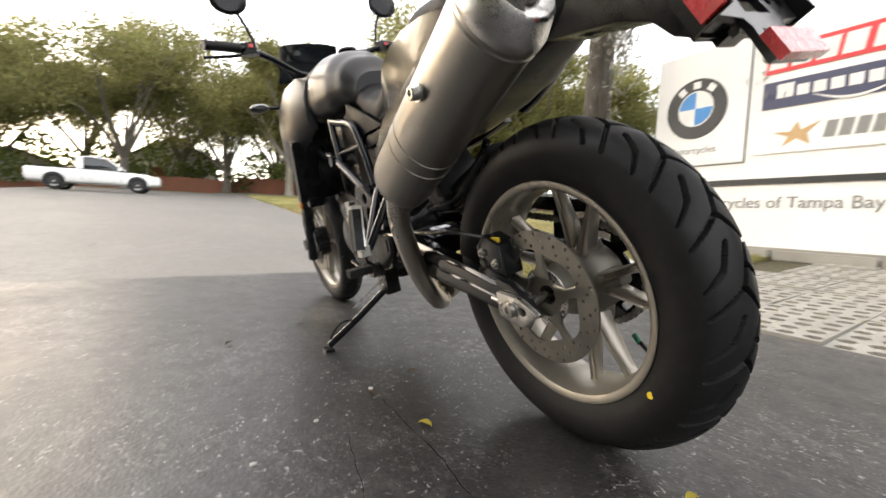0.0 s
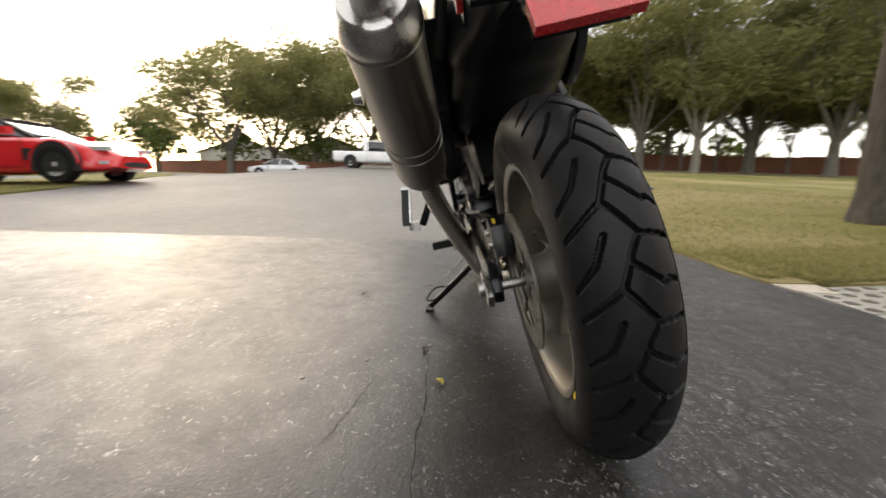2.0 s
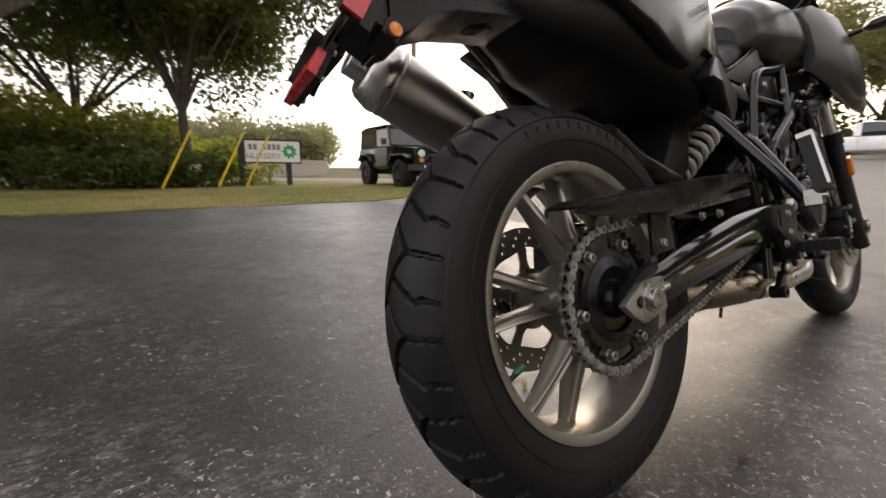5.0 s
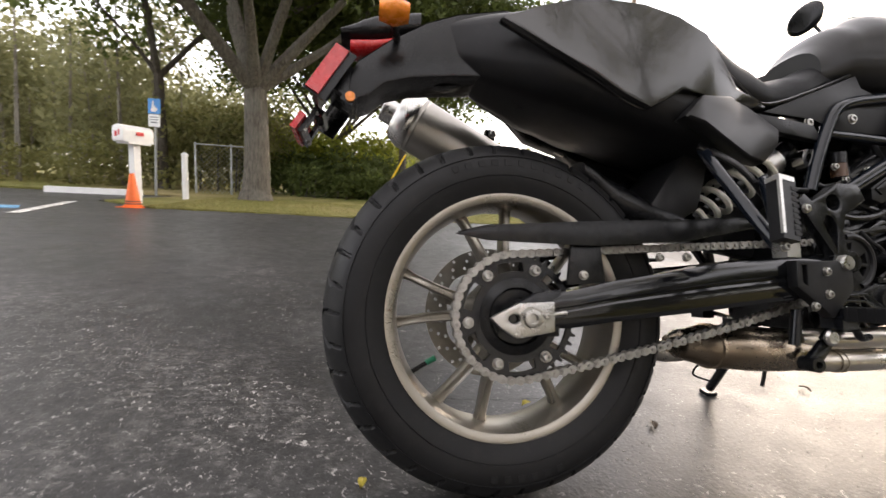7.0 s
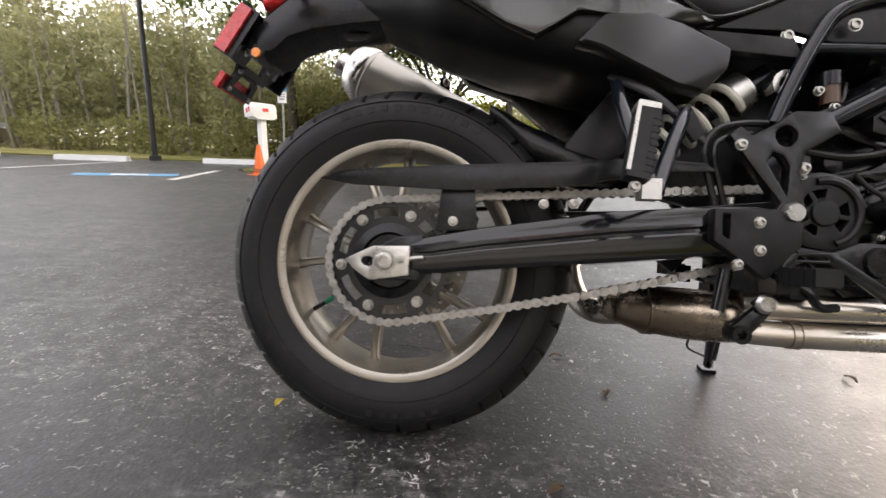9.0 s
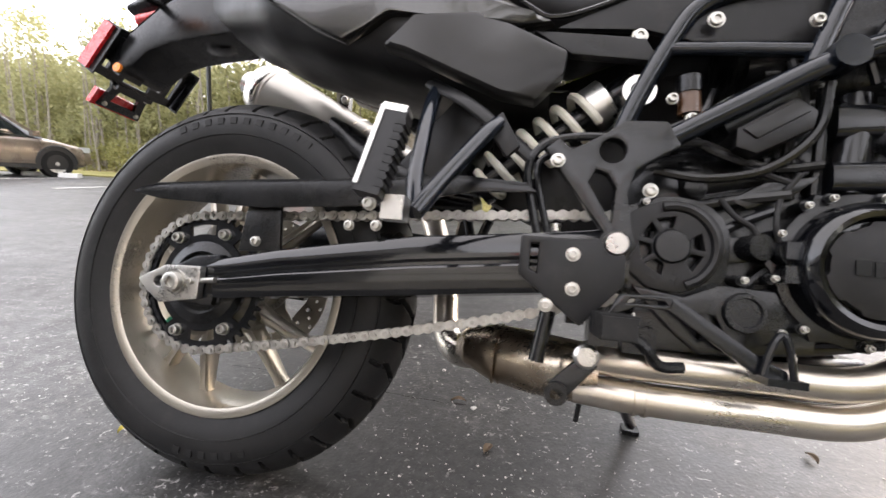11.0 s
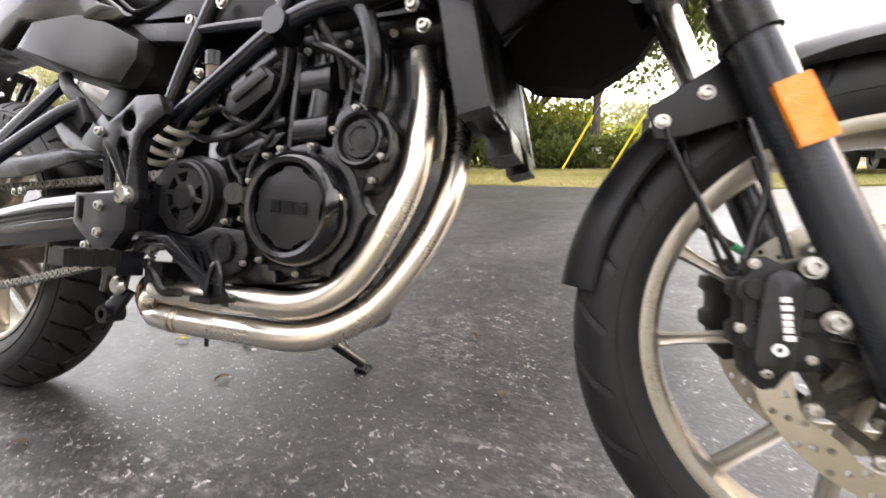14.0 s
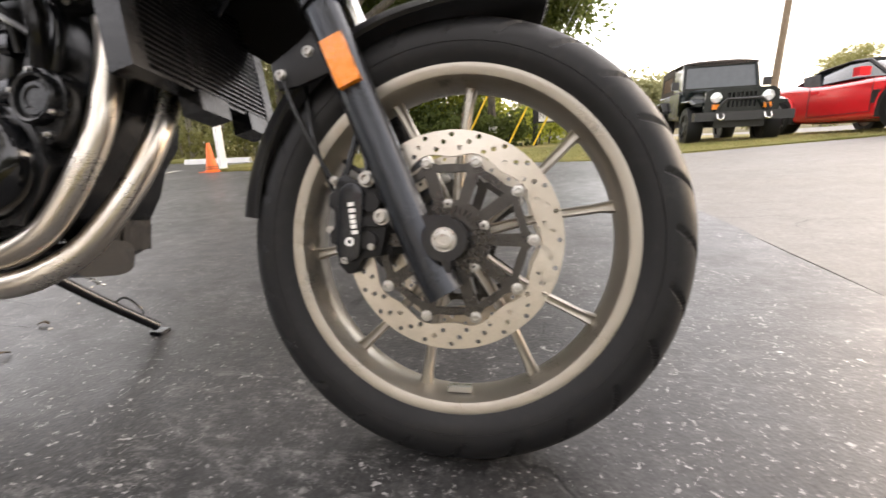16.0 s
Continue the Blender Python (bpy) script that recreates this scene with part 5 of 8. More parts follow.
part("under_fender", plate([(-0.01, 0.83), (0.065, 0.79), (0.112, 0.74), (0.205, 0.71), (0.285, 0.645), (0.30, 0.59), (0.33, 0.55), (0.42, 0.55), (0.46, 0.66), (0.36, 0.74), (0.12, 0.83)], 0.135, 0.175), BLACK, tail, "", 0.006)
for s in (-1, 1):
    q = lambda y: y if s < 0 else -y
    upper = outline([(-0.05, 0.855), (0.06, 0.895), (0.20, 0.905), (0.33, 0.866), (0.43, 0.780), (0.520, 0.748), (0.40, 0.742), (0.27, 0.752), (0.205, 0.712), (0.10, 0.765)], 2)
    part("tail_panel", flare(plate(upper, q(-0.116), q(-0.092))), SILVERP, tail, "silver-grey tail panel", 0.006)
    lower = outline([(0.268, 0.702), (0.310, 0.746), (0.400, 0.756), (0.455, 0.742), (0.540, 0.704), (0.536, 0.672), (0.500, 0.632), (0.450, 0.640), (0.375, 0.664), (0.305, 0.692)])
    part("side_panel", flare(plate(lower, q(-0.118), q(-0.086))), GRAPHITE, tail, "graphite grey side panel", 0.006)
    part("rail_cover", plate(outline([(0.490, 0.742), (0.640, 0.728), (0.660, 0.694), (0.545, 0.706)]), q(-0.104), q(-0.086)), MATT, tail, "", 0.003)
    part("tank_side", plate(outline([(0.520, 0.745), (0.760, 0.848), (0.772, 0.822), (0.84, 0.80), (0.86, 0.72), (0.70, 0.722), (0.640, 0.740)]), q(-0.102), q(-0.090)), MATT, tail, "", 0.003)
    part("infill_panel", plate(outline([(0.690, 0.712), (0.715, 0.770), (0.870, 0.800), (0.835, 0.712)]), q(-0.096), q(-0.088)), GRAPHITE, tail, "", 0.003)
arm_side = outline([(-0.300, 0.712), (-0.297, 0.768), (-0.284, 0.789), (-0.222, 0.840), (-0.158, 0.880), (-0.100, 0.904), (0.000, 0.928), (0.110, 0.905), (0.080, 0.800), (-0.020, 0.788), (-0.110, 0.779), (-0.185, 0.769), (-0.235, 0.753), (-0.264, 0.726)])
tail_arm = part("tail_arm", plate(arm_side, -0.047, 0.047), BLACK, tail, "black mudguard extension with flat sides", 0.005)
part("top_ridge", skin(bmesh.new(), [[Vector((x, y, z + d)) for y, d in ((-0.047, 0.001), (-0.030, 0.009), (0.030, 0.009), (0.047, 0.001))] for x, z in ((-0.284, 0.788), (-0.222, 0.839), (-0.158, 0.879), (-0.100, 0.903), (0.000, 0.926))]), GRAPHITE, tail_arm)
bolts(tail_arm, [Vector((-0.06, -0.047, 0.835))], 0.005, 0.003, BLACK)
seat = part("seat", loft([(0.06, 0.050, 0.05, 0.895, 0.945, 0), (0.16, 0.095, 0.085, 0.885, 0.968, 0), (0.28, 0.110, 0.095, 0.862, 0.968, 0), (0.40, 0.112, 0.095, 0.800, 0.930, 0), (0.48, 0.108, 0.095, 0.755, 0.872, 0), (0.55, 0.105, 0.09, 0.745, 0.836, 0), (0.64, 0.100, 0.080, 0.775, 0.860, 0), (0.73, 0.085, 0.070, 0.815, 0.905, 0)], 4, 5, 0.4), SEATV, bike, "black vinyl stepped seat")
part("seat_seam", tube([(0.40, -0.112, 0.842), (0.48, -0.108, 0.776), (0.53, -0.106, 0.760), (0.64, -0.102, 0.800), (0.755, -0.094, 0.852)], 0.0035, 6), BLACK, seat)
part("seat_trim", tube([(0.16, -0.104, 0.905), (0.28, -0.112, 0.888), (0.36, -0.113, 0.852), (0.42, -0.112, 0.800), (0.478, -0.108, 0.762)], 0.0045, 6), SILVERP, seat)
tank = part("fuel_tank", loft([(0.700, 0.085, 0.075, 0.82, 0.930, 0), (0.76, 0.120, 0.100, 0.83, 0.990, 0), (0.84, 0.150, 0.115, 0.81, 1.030, 0), (0.95, 0.170, 0.125, 0.80, 1.050, 0), (1.08, 0.175, 0.125, 0.82, 1.045, 0), (1.18, 0.150, 0.11, 0.86, 1.020, 0), (1.25, 0.09, 0.07, 0.90, 0.980, 0)], 5, 6, 0.42), GRAPHITE, bike, "graphite metallic fuel tank")
part("filler_cap", lathe([(0.0, 0.006), (0.03, 0.006), (0.034, 0.0), (0.0, 0.0)], 32, loop=False, m=Matrix.Translation((0.9, 0, 1.046)) @ Matrix.Rotation(radians(90), 4, "X")), BLACK, tank)
for s in (-1, 1):
    shroud = bmesh.new()
    rows = []
    for x, yo, z0, z1 in ((0.985, 0.148, 0.80, 0.985), (1.06, 0.176, 0.745, 1.000), (1.15, 0.196, 0.690, 0.985), (1.24, 0.196, 0.680, 0.950), (1.31, 0.170, 0.715, 0.905), (1.35, 0.130, 0.765, 0.860)):
        rows.append([Vector((x, s * (yo + d), z0 + (z1 - z0) * t)) for d, t in ((0, 0), (0.012, 0.08), (0.018, 0.3), (0.014, 0.65), (-0.005, 0.92), (-0.02, 1), (-0.035, 0.97), (-0.012, 0.6), (-0.008, 0.3), (-0.014, 0.05))])
    skin(shroud, rows)
    part("tank_shroud", shroud, GRAPHITE, tank, "grey radiator shroud", 0.003)

# ---- number plate bracket, lamps ----
PB = Matrix.Translation((-0.332, 0.038, 0.755)) @ Matrix.Rotation(radians(31), 4, "Y")
br_edge = [(-0.096, 0.052), (-0.092, -0.046), (-0.046, -0.050), (-0.040, -0.062), (-0.046, -0.106), (0.046, -0.106), (0.040, -0.062), (0.046, -0.050), (0.092, -0.046), (0.096, 0.052), (0.040, 0.058), (-0.040, 0.058)]
cuts = [outline([(-0.028, -0.090), (0.028, -0.090), (0.022, -0.064), (-0.022, -0.064)]), outline([(-0.030, -0.040), (0.030, -0.040), (0.024, -0.002), (-0.024, -0.002)]), outline([(-0.026, 0.012), (0.026, 0.012), (0.020, 0.044), (-0.020, 0.044)])]
cuts += [outline([(x - 0.006, -0.030), (x + 0.006, -0.030), (x + 0.006, 0.028), (x - 0.006, 0.028)]) for x in (-0.074, 0.074)] + [ring2(x, -0.020, 0.007, 12) for x in (-0.046, 0.046)] + [ring2(x, 0.030, 0.005, 12) for x in (-0.048, 0.048)]
brk = plate(br_edge, -0.004, 0.004, cuts)
bmesh.ops.transform(brk, matrix=PB @ Matrix.Rotation(radians(90), 4, "Z"), verts=brk.verts)
bracket = part("plate_bracket", brk, BLACK, bike, "empty black number plate bracket with red reflectors")
part("reflector", blk((-0.016, -0.056, -0.110), (-0.0045, 0.046, -0.076), PB), RED, bracket, "wide red reflector strip", 0.002)
for y in (-0.101, 0.101):
    part("reflector", blk((-0.018, y * 1.015 - 0.003, -0.046), (0.008, y * 1.015 + 0.003, 0.050), PB), RED, bracket, "upright red side reflector", 0.002)
    part("side_flange", blk((-0.021, y * 0.97 - 0.0015, -0.049), (0.022, y * 0.97 + 0.0015, 0.053), PB), BLACK, bracket, "", 0.001)
for z in (-0.052, 0.006):
    part("cross_bar", blk((0.003, -0.040, z - 0.005), (0.016, 0.040, z + 0.005), PB), BLACK, bracket, "", 0.002)
part("stem", blk((0.004, -0.080, -0.014), (0.060, 0.006, 0.040), PB), BLACK, bracket, "", 0.006)
part("lens_tab", blk((0.036, -0.085, -0.024), (0.060, -0.038, 0.000), PB), BLACK, bracket, "", 0.003)
part("amber_lens", lathe([(0.0, -0.003), (0.009, -0.003), (0.009, 0.003), (0.0, 0.003)], 16, loop=False, m=PB @ Matrix.Translation((0.050, -0.087, -0.012))), ORANGE, bracket, "small round amber reflector")
bolts(bracket, [PB @ pose(0.004, y, z, 0, 0, 90) for y, z in ((-0.036, -0.098), (0.036, -0.098), (-0.036, -0.056), (0.036, -0.056), (-0.034, 0.050), (0.034, 0.050))], 0.0042, 0.004)
lampt = part("tail_lamp", loft([(-0.318, 0.030, 0.034, 0.846, 0.862, 0), (-0.255, 0.044, 0.044, 0.846, 0.892, 0), (-0.17, 0.046, 0.046, 0.862, 0.910, 0)], 3, 4, 0.35), BLACK, bike, "tail lamp with a black hood and red lens")
part("lens", loft([(-0.300, 0.026, 0.030, 0.820, 0.846, 0), (-0.25, 0.034, 0.038, 0.822, 0.848, 0), (-0.20, 0.034, 0.038, 0.838, 0.858, 0)], 2, 4, 0.4), RED, lampt, "red lens")
for s in (-1, 1):
    st = part("rear_indicator", tube([(-0.215, s * 0.045, 0.842), (-0.225, s * 0.10, 0.838)], 0.007, 10), BLACK, bike, "black stalk indicator with a clear lens")
    part("lens", loft([(-0.250, 0.018, 0.018, 0.826, 0.852, s * 0.125), (-0.225, 0.028, 0.028, 0.820, 0.858, s * 0.125), (-0.200, 0.020, 0.020, 0.826, 0.852, s * 0.125)], 2, 4, 0.45), ORANGE if s < 0 else CLEAR, st)
part("plate_lamp", loft([(-0.150, 0.022, 0.02, 0.776, 0.800, 0), (-0.115, 0.026, 0.024, 0.772, 0.805, 0), (-0.085, 0.018, 0.02, 0.780, 0.805, 0)], 2, 4, 0.4), CLEAR, bike, "clear plate lamp under the mudguard")

# ---- front end ----
FR = lambda z: 1.441 + (0.553 - z) * 0.435
for s in (-1, 1):
    y = 0.016 + s * 0.104
    leg = part("fork_leg", tube([(FR(0.262) + 0.006, y, 0.258), (FR(0.30), y, 0.30), (FR(0.45), y, 0.45), (FR(0.634), y, 0.634)], 0.0240, 24), FORKP, bike, "black fork leg with a chrome upper tube")
    part("dust_seal", rod((FR(0.628), y, 0.628), (FR(0.668), y, 0.668), 0.0285, 24), BLACK, leg, "", 0.004)
    part("stanchion", rod((FR(0.66), y, 0.66), (FR(1.00), y, 1.00), 0.0212, 24), CHROME, leg, "chrome fork tube")
    clampm = bmesh.new()
    rod((FA.x, y - 0.026, FA.z), (FA.x, y + 0.026, FA.z), 0.027, 24, clampm)
    part("axle_clamp", clampm, SATIN, leg, "", 0.004)
    part("clamp_web", blk((-0.040, -0.016, -0.040), (0.012, 0.016, 0.030), Matrix.Translation((FA.x - 0.006, y, FA.z))), SATIN, leg, "", 0.006)
    yy = y + s * 0.0275
    rf = part("fork_reflector", blk((-0.0150, -0.005, -0.032), (0.0150, 0.005, 0.032), Matrix.Translation((1.446, yy, 0.547)) @ Matrix.Rotation(radians(-23.5), 4, "Y")), ORANGE, leg, "rectangular amber reflector", 0.002)
    if s < 0:
        bolts(leg, [Vector((FA.x, y - 0.026, FA.z))], 0.012, 0.006)
        part("bleed_line", tube([(1.352, -0.03, 0.575), (1.375, -0.052, 0.48), (1.405, -0.052, 0.400), (1.420, -0.06, 0.395)], 0.0032, 8), BLACK, leg)
    # caliper
    cy = FA.y + s * 0.0735
    cal_edge = outline([(1.424, 0.408), (1.421, 0.392), (1.413, 0.388), (1.412, 0.372), (1.420, 0.366), (1.421, 0.345), (1.414, 0.340), (1.415, 0.322), (1.424, 0.318), (1.428, 0.292), (1.440, 0.280), (1.452, 0.284), (1.462, 0.302), (1.486, 0.306), (1.494, 0.345), (1.484, 0.362), (1.492, 0.385), (1.470, 0.415), (1.450, 0.406), (1.436, 0.414)])
    cal = part("brake_caliper", plate(cal_edge, cy + s * 0.022, cy - s * 0.026), MATT, leg, "black brake caliper with white bars", 0.003)
    half = [(1.449 + 0.0165 * math.cos(radians(v)) - 0.004 * (0 if v < 180 else 1), (0.382 if v < 180 else 0.316) + 0.0185 * math.sin(radians(v))) for v in range(0, 360, 15)]
    part("caliper_half", plate(half, cy + s * 0.0345, cy + s * 0.018), SATIN, cal, "", 0.004)
    for px, pz, pr in ((1.428, 0.380, 0.010), (1.428, 0.332, 0.010), (1.474, 0.375, 0.012), (1.470, 0.326, 0.012)):
        part("piston_cap", rod((px, cy + s * 0.018, pz), (px, cy + s * 0.029, pz), pr, 18), MATT, cal, "", 0.002)
    part("caliper_bridge", blk((1.462, min(cy, cy + s * 0.03), 0.344), (1.490, max(cy, cy + s * 0.03), 0.356)), MATT, cal, "", 0.003)
    if s < 0:
        face_y = cy - 0.0350
        for z_, w_ in ((-0.024, 0.0042), (-0.0165, 0.003), (-0.010, 0.003), (-0.0035, 0.0032), (0.0045, 0.0042), (0.0125, 0.0034)):
            part("raised_bar", blk((-0.0042, -0.0012, z_ - 0.0024), (w_, 0.0012, z_ + 0.0026), Matrix.Translation((1.452, face_y, 0.360)) @ Matrix.Rotation(radians(-8), 4, "Y")), MARK, cal)
        part("mark_disc", lathe([(0.003, -0.0014), (0.0060, -0.0014), (0.0060, 0.0), (0.003, 0.0)], 20, m=Matrix.Translation((1.448, face_y, 0.324))), MARK, cal)
        bolts(cal, [Vector((1.490, face_y + 0.004, 0.356)), Vector((1.470, face_y + 0.004, 0.405))], 0.0085, 0.010)
        bolts(cal, [Vector((1.424, face_y + 0.006, 0.405)), Vector((1.417, face_y + 0.010, 0.340)), Vector((1.440, face_y + 0.004, 0.300)), Vector((1.475, face_y + 0.008, 0.318))], 0.0042, 0.006)
        part("hose", tube([(1.424, -0.055, 0.408), (1.432, -0.050, 0.440), (1.440, -0.045, 0.50), (1.40, -0.03, 0.62)], 0.0050, 8), BLACK, cal)
        part("hose", tube([(1.462, -0.058, 0.412), (1.452, -0.050, 0.450), (1.43, -0.04, 0.52)], 0.0046, 8), BLACK, cal)
# mudguard, with its shape round the tyre
rows = []
for k in range(27):
    t = k / 26
    a = radians(174 - 104 * t)
    lift = 0.026 * max(0, (t - 0.72) / 0.28) ** 1.5 - 0.0 * t
    R = 0.348 - 0.012 * max(0, 0.3 - t) + lift
    w = (0.050 + 0.020 * min(1, t * 2.2)) * (1 - 0.35 * max(0, (t - 0.8) / 0.2))
    ring = []
    for j in range(17):
        q = -1 + 2 * j / 16
        drop = 0.040 * abs(q) ** 3 * (1 - 0.3 * t)
        ring.append((R - drop, q * w))
    inner = [(r - 0.005, y * 0.95) for r, y in ring[::-1]]
    rows.append([Vector((FA.x + r * math.cos(a), FA.y + y, FA.z + r * math.sin(a))) for r, y in ring + inner])
mud = part("front_mudguard", skin(bmesh.new(), rows), MATT, bike, "matt black front mudguard")
for s in (-1, 1):
    y = FA.y + s * 0.076
    part("mudguard_stay", plate(outline([(1.318, 0.572), (1.360, 0.600), (1.412, 0.640), (1.440, 0.610), (1.420, 0.560), (1.36, 0.540), (1.330, 0.536)]), y - 0.004, y + 0.004), MATT, mud, "", 0.002)
    if s < 0:
        bolts(mud, [Vector((1.376, y - 0.004, 0.586)), Vector((1.335, y - 0.004, 0.556))], 0.0065, 0.006)
part("stay_cable", tube([(1.335, -0.062, 0.556), (1.36, -0.066, 0.50), (1.398, -0.066, 0.43), (1.412, -0.062, 0.405)], 0.0035, 8), BLACK, mud)
# radiator
RM = Matrix.Translation((1.105, 0.052, 0.665)) @ Matrix.Rotation(radians(-14), 4, "Y")
rad = part("radiator", blk((-0.014, -0.150, -0.105), (0.014, 0.150, 0.115), RM), BLACK, bike, "black radiator with fine horizontal fins", 0.003)
finb = blk((0.0, -0.146, -0.0012), (0.0045, 0.146, 0.0012))
fp = part("fin", finb, SATIN, rad, at=RM @ Matrix.Translation((0.014, 0, -0.095)))
spread(fp, [RM @ Matrix.Translation((0.014, 0, -0.095 + 0.0098 * k)) for k in range(1, 21)], rad)
for s in (-1, 1):
    part("side_tank", blk((-0.020, s * 0.158 - 0.014, -0.11), (0.020, s * 0.158 + 0.014, 0.12), RM), BLACK, rad, "", 0.005)
part("fan_housing", lathe([(0.0, 0.0), (0.085, 0.0), (0.09, 0.03), (0.0, 0.045)], 32, loop=False, m=RM @ Matrix.Translation((-0.016, 0, 0.01)) @ Matrix.Rotation(radians(90), 4, "Z")), BLACK, rad)
part("lower_lug", blk((-0.02, -0.05, -0.135), (0.02, 0.02, -0.10), RM), BLACK, rad, "", 0.008)
part("lower_lug", blk((-0.02, 0.08, -0.135), (0.02, 0.14, -0.10), RM), BLACK, rad, "", 0.008)
bel = part("intake_bellows", rod((1.03, -0.110, 0.72), (1.11, -0.110, 0.76), 0.030, 24), BLACK, bike, "ribbed black intake bellows beside the radiator")
for k in range(5):
    c = Vector((1.035, -0.110, 0.7225)).lerp(Vector((1.105, -0.110, 0.7575)), k / 4)
    part("rib", rod(c, c + Vector((0.006, 0, 0.003)), 0.0345, 24), SATIN, bel, "", 0.002)
# steering: yokes, bars, grips, mirrors, headlamp
yoke = part("lower_yoke", blk((-0.030, -0.135, -0.018), (0.035, 0.135, 0.018), Matrix.Translation((FR(0.80), 0.016, 0.80)) @ Matrix.Rotation(radians(-23.5), 4, "Y")), SATIN, bike, "black fork yokes and steering head", 0.008)
part("upper_yoke", blk((-0.030, -0.135, -0.014), (0.035, 0.135, 0.014), Matrix.Translation((FR(0.985), 0.016, 0.985)) @ Matrix.Rotation(radians(-23.5), 4, "Y")), SATIN, yoke, "", 0.008)
part("steering_head", rod((FR(0.76) - 0.03, 0.012, 0.76), (FR(1.0) - 0.03, 0.012, 1.0), 0.034, 24), FRAMEP, yoke)
bars = part("handlebar", tube([(1.085, 0.425, 1.128), (1.13, 0.30, 1.128), (1.185, 0.19, 1.105), (1.225, 0.08, 1.055), (1.23, 0.0, 1.05), (1.225, -0.08, 1.055), (1.185, -0.17, 1.105), (1.13, -0.27, 1.128), (1.085, -0.395, 1.128)], 0.0115, 14), SATIN, bike, "black handlebar with grips and levers")
for s in (-1, 1):
    a, b = Vector((1.085, s * 0.425, 1.128)), Vector((1.128, s * 0.305, 1.128))
    part("grip", rod(a, b, 0.0165, 18), RUBBER, bars, "", 0.002)
    part("switch_block", blk((-0.020, -0.028, -0.020), (0.020, 0.028, 0.020), Matrix.Translation((1.142, s * 0.27, 1.126)) @ Matrix.Rotation(s * radians(-20), 4, "Z")), BLACK, bars, "", 0.005)
    part("switch", blk((-0.008, -0.008, -0.006), (0.006, 0.008, 0.006), Matrix.Translation((1.122, s * 0.268, 1.132))), RED, bars, "", 0.002)
    part("lever", tube([(1.168, s * 0.25, 1.126), (1.178, s * 0.32, 1.116), (1.150, s * 0.425, 1.106)], 0.0058, 8), SATIN, bars)
    mir = part("mirror", tube([(1.158, s * 0.24, 1.14), (1.165, s * 0.262, 1.22), (1.16, s * 0.285, 1.27)], 0.0055, 8), BLACK, bike, "black round mirror on a stalk")
    part("mirror_head", loft([(1.14, 0.045, 0.045, 1.255, 1.33, s * 0.30), (1.15, 0.062, 0.062, 1.245, 1.345, s * 0.30), (1.175, 0.04, 0.04, 1.262, 1.325, s * 0.30)], 2, 5, 0.48), BLACK, mir)
    ind = part("front_indicator", tube([(1.315, s * 0.14, 0.945), (1.31, s * 0.215, 0.948)], 0.008, 10), BLACK, bike, "black front indicator on a short stalk")
    part("indicator_body", loft([(1.27, 0.020, 0.020, 0.940, 0.955, s * 0.255), (1.30, 0.038, 0.038, 0.930, 0.966, s * 0.255), (1.335, 0.030, 0.030, 0.934, 0.962, s * 0.255)], 2, 4, 0.45), BLACK, ind)
    part("lens", loft([(1.333, 0.028, 0.028, 0.936, 0.960, s * 0.255), (1.345, 0.018, 0.018, 0.941, 0.955, s * 0.255)], 2, 4, 0.45), ORANGE, ind)
part("brake_hose", tube([(1.16, -0.24, 1.12), (1.24, -0.16, 1.13), (1.30, -0.06, 1.02), (1.33, -0.05, 0.85), (1.38, -0.045, 0.68), (1.41, -0.045, 0.55)], 0.0048, 8), BLACK, bars)
part("cable", tube([(1.16, 0.24, 1.12), (1.25, 0.16, 1.10), (1.28, 0.06, 0.98), (1.22, 0.03, 0.88)], 0.0045, 8), BLACK, bars)
hl = part("headlamp", loft([(1.30, 0.10, 0.09, 0.88, 1.04, 0.01), (1.38, 0.125, 0.11, 0.86, 1.07, 0.01), (1.44, 0.105, 0.09, 0.88, 1.05, 0.01)], 3, 6, 0.4), BLACK, bike, "black headlamp nacelle with a small screen")
part("lens", loft([(1.435, 0.100, 0.085, 0.885, 1.045, 0.01), (1.462, 0.080, 0.07, 0.90, 1.025, 0.01)], 2, 6, 0.4), CLEAR, hl)
part("screen", skin(bmesh.new(), [[Vector((x, y, z)) for x, y, z in ((1.36, -0.12, 1.05), (1.40, -0.06, 1.06), (1.41, 0.01, 1.06), (1.40, 0.08, 1.06), (1.36, 0.14, 1.05))], [Vector((x, y, z)) for x, y, z in ((1.27, -0.11, 1.17), (1.30, -0.06, 1.19), (1.31, 0.01, 1.195), (1.30, 0.08, 1.19), (1.27, 0.13, 1.17))]], closed=False, cap=False), TINT, hl)
# ---- side stand: its foot is on the ground ----
foot = Matrix.Rotation(LEAN, 4, "X") @ Vector((0.752, 0.345, 0.010))
stand = part("side_stand", tube([(0.660, 0.120, 0.262), foot.lerp(Vector((0.660, 0.120, 0.262)), 0.5), foot + Vector((0, -0.006, 0.010))], 0.0115, 12), SATIN, bike, "black side stand")
pad = blk((-0.017, -0.015, -0.009), (0.017, 0.015, 0.001))
part("foot", pad, SATIN, stand, "", 0.003, at=Matrix.Translation(foot) @ Matrix.Rotation(LEAN, 4, "X"))
part("stand_bow", tube([foot.lerp(Vector((0.66, 0.12, 0.262)), 0.20) + Vector((0, 0.004, 0.0)), foot.lerp(Vector((0.66, 0.12, 0.262)), 0.22) + Vector((-0.03, 0.045, 0.012)), foot.lerp(Vector((0.66, 0.12, 0.262)), 0.40) + Vector((-0.02, 0.042, 0.020)), foot.lerp(Vector((0.66, 0.12, 0.262)), 0.45)], 0.003, 6), SATIN, stand)
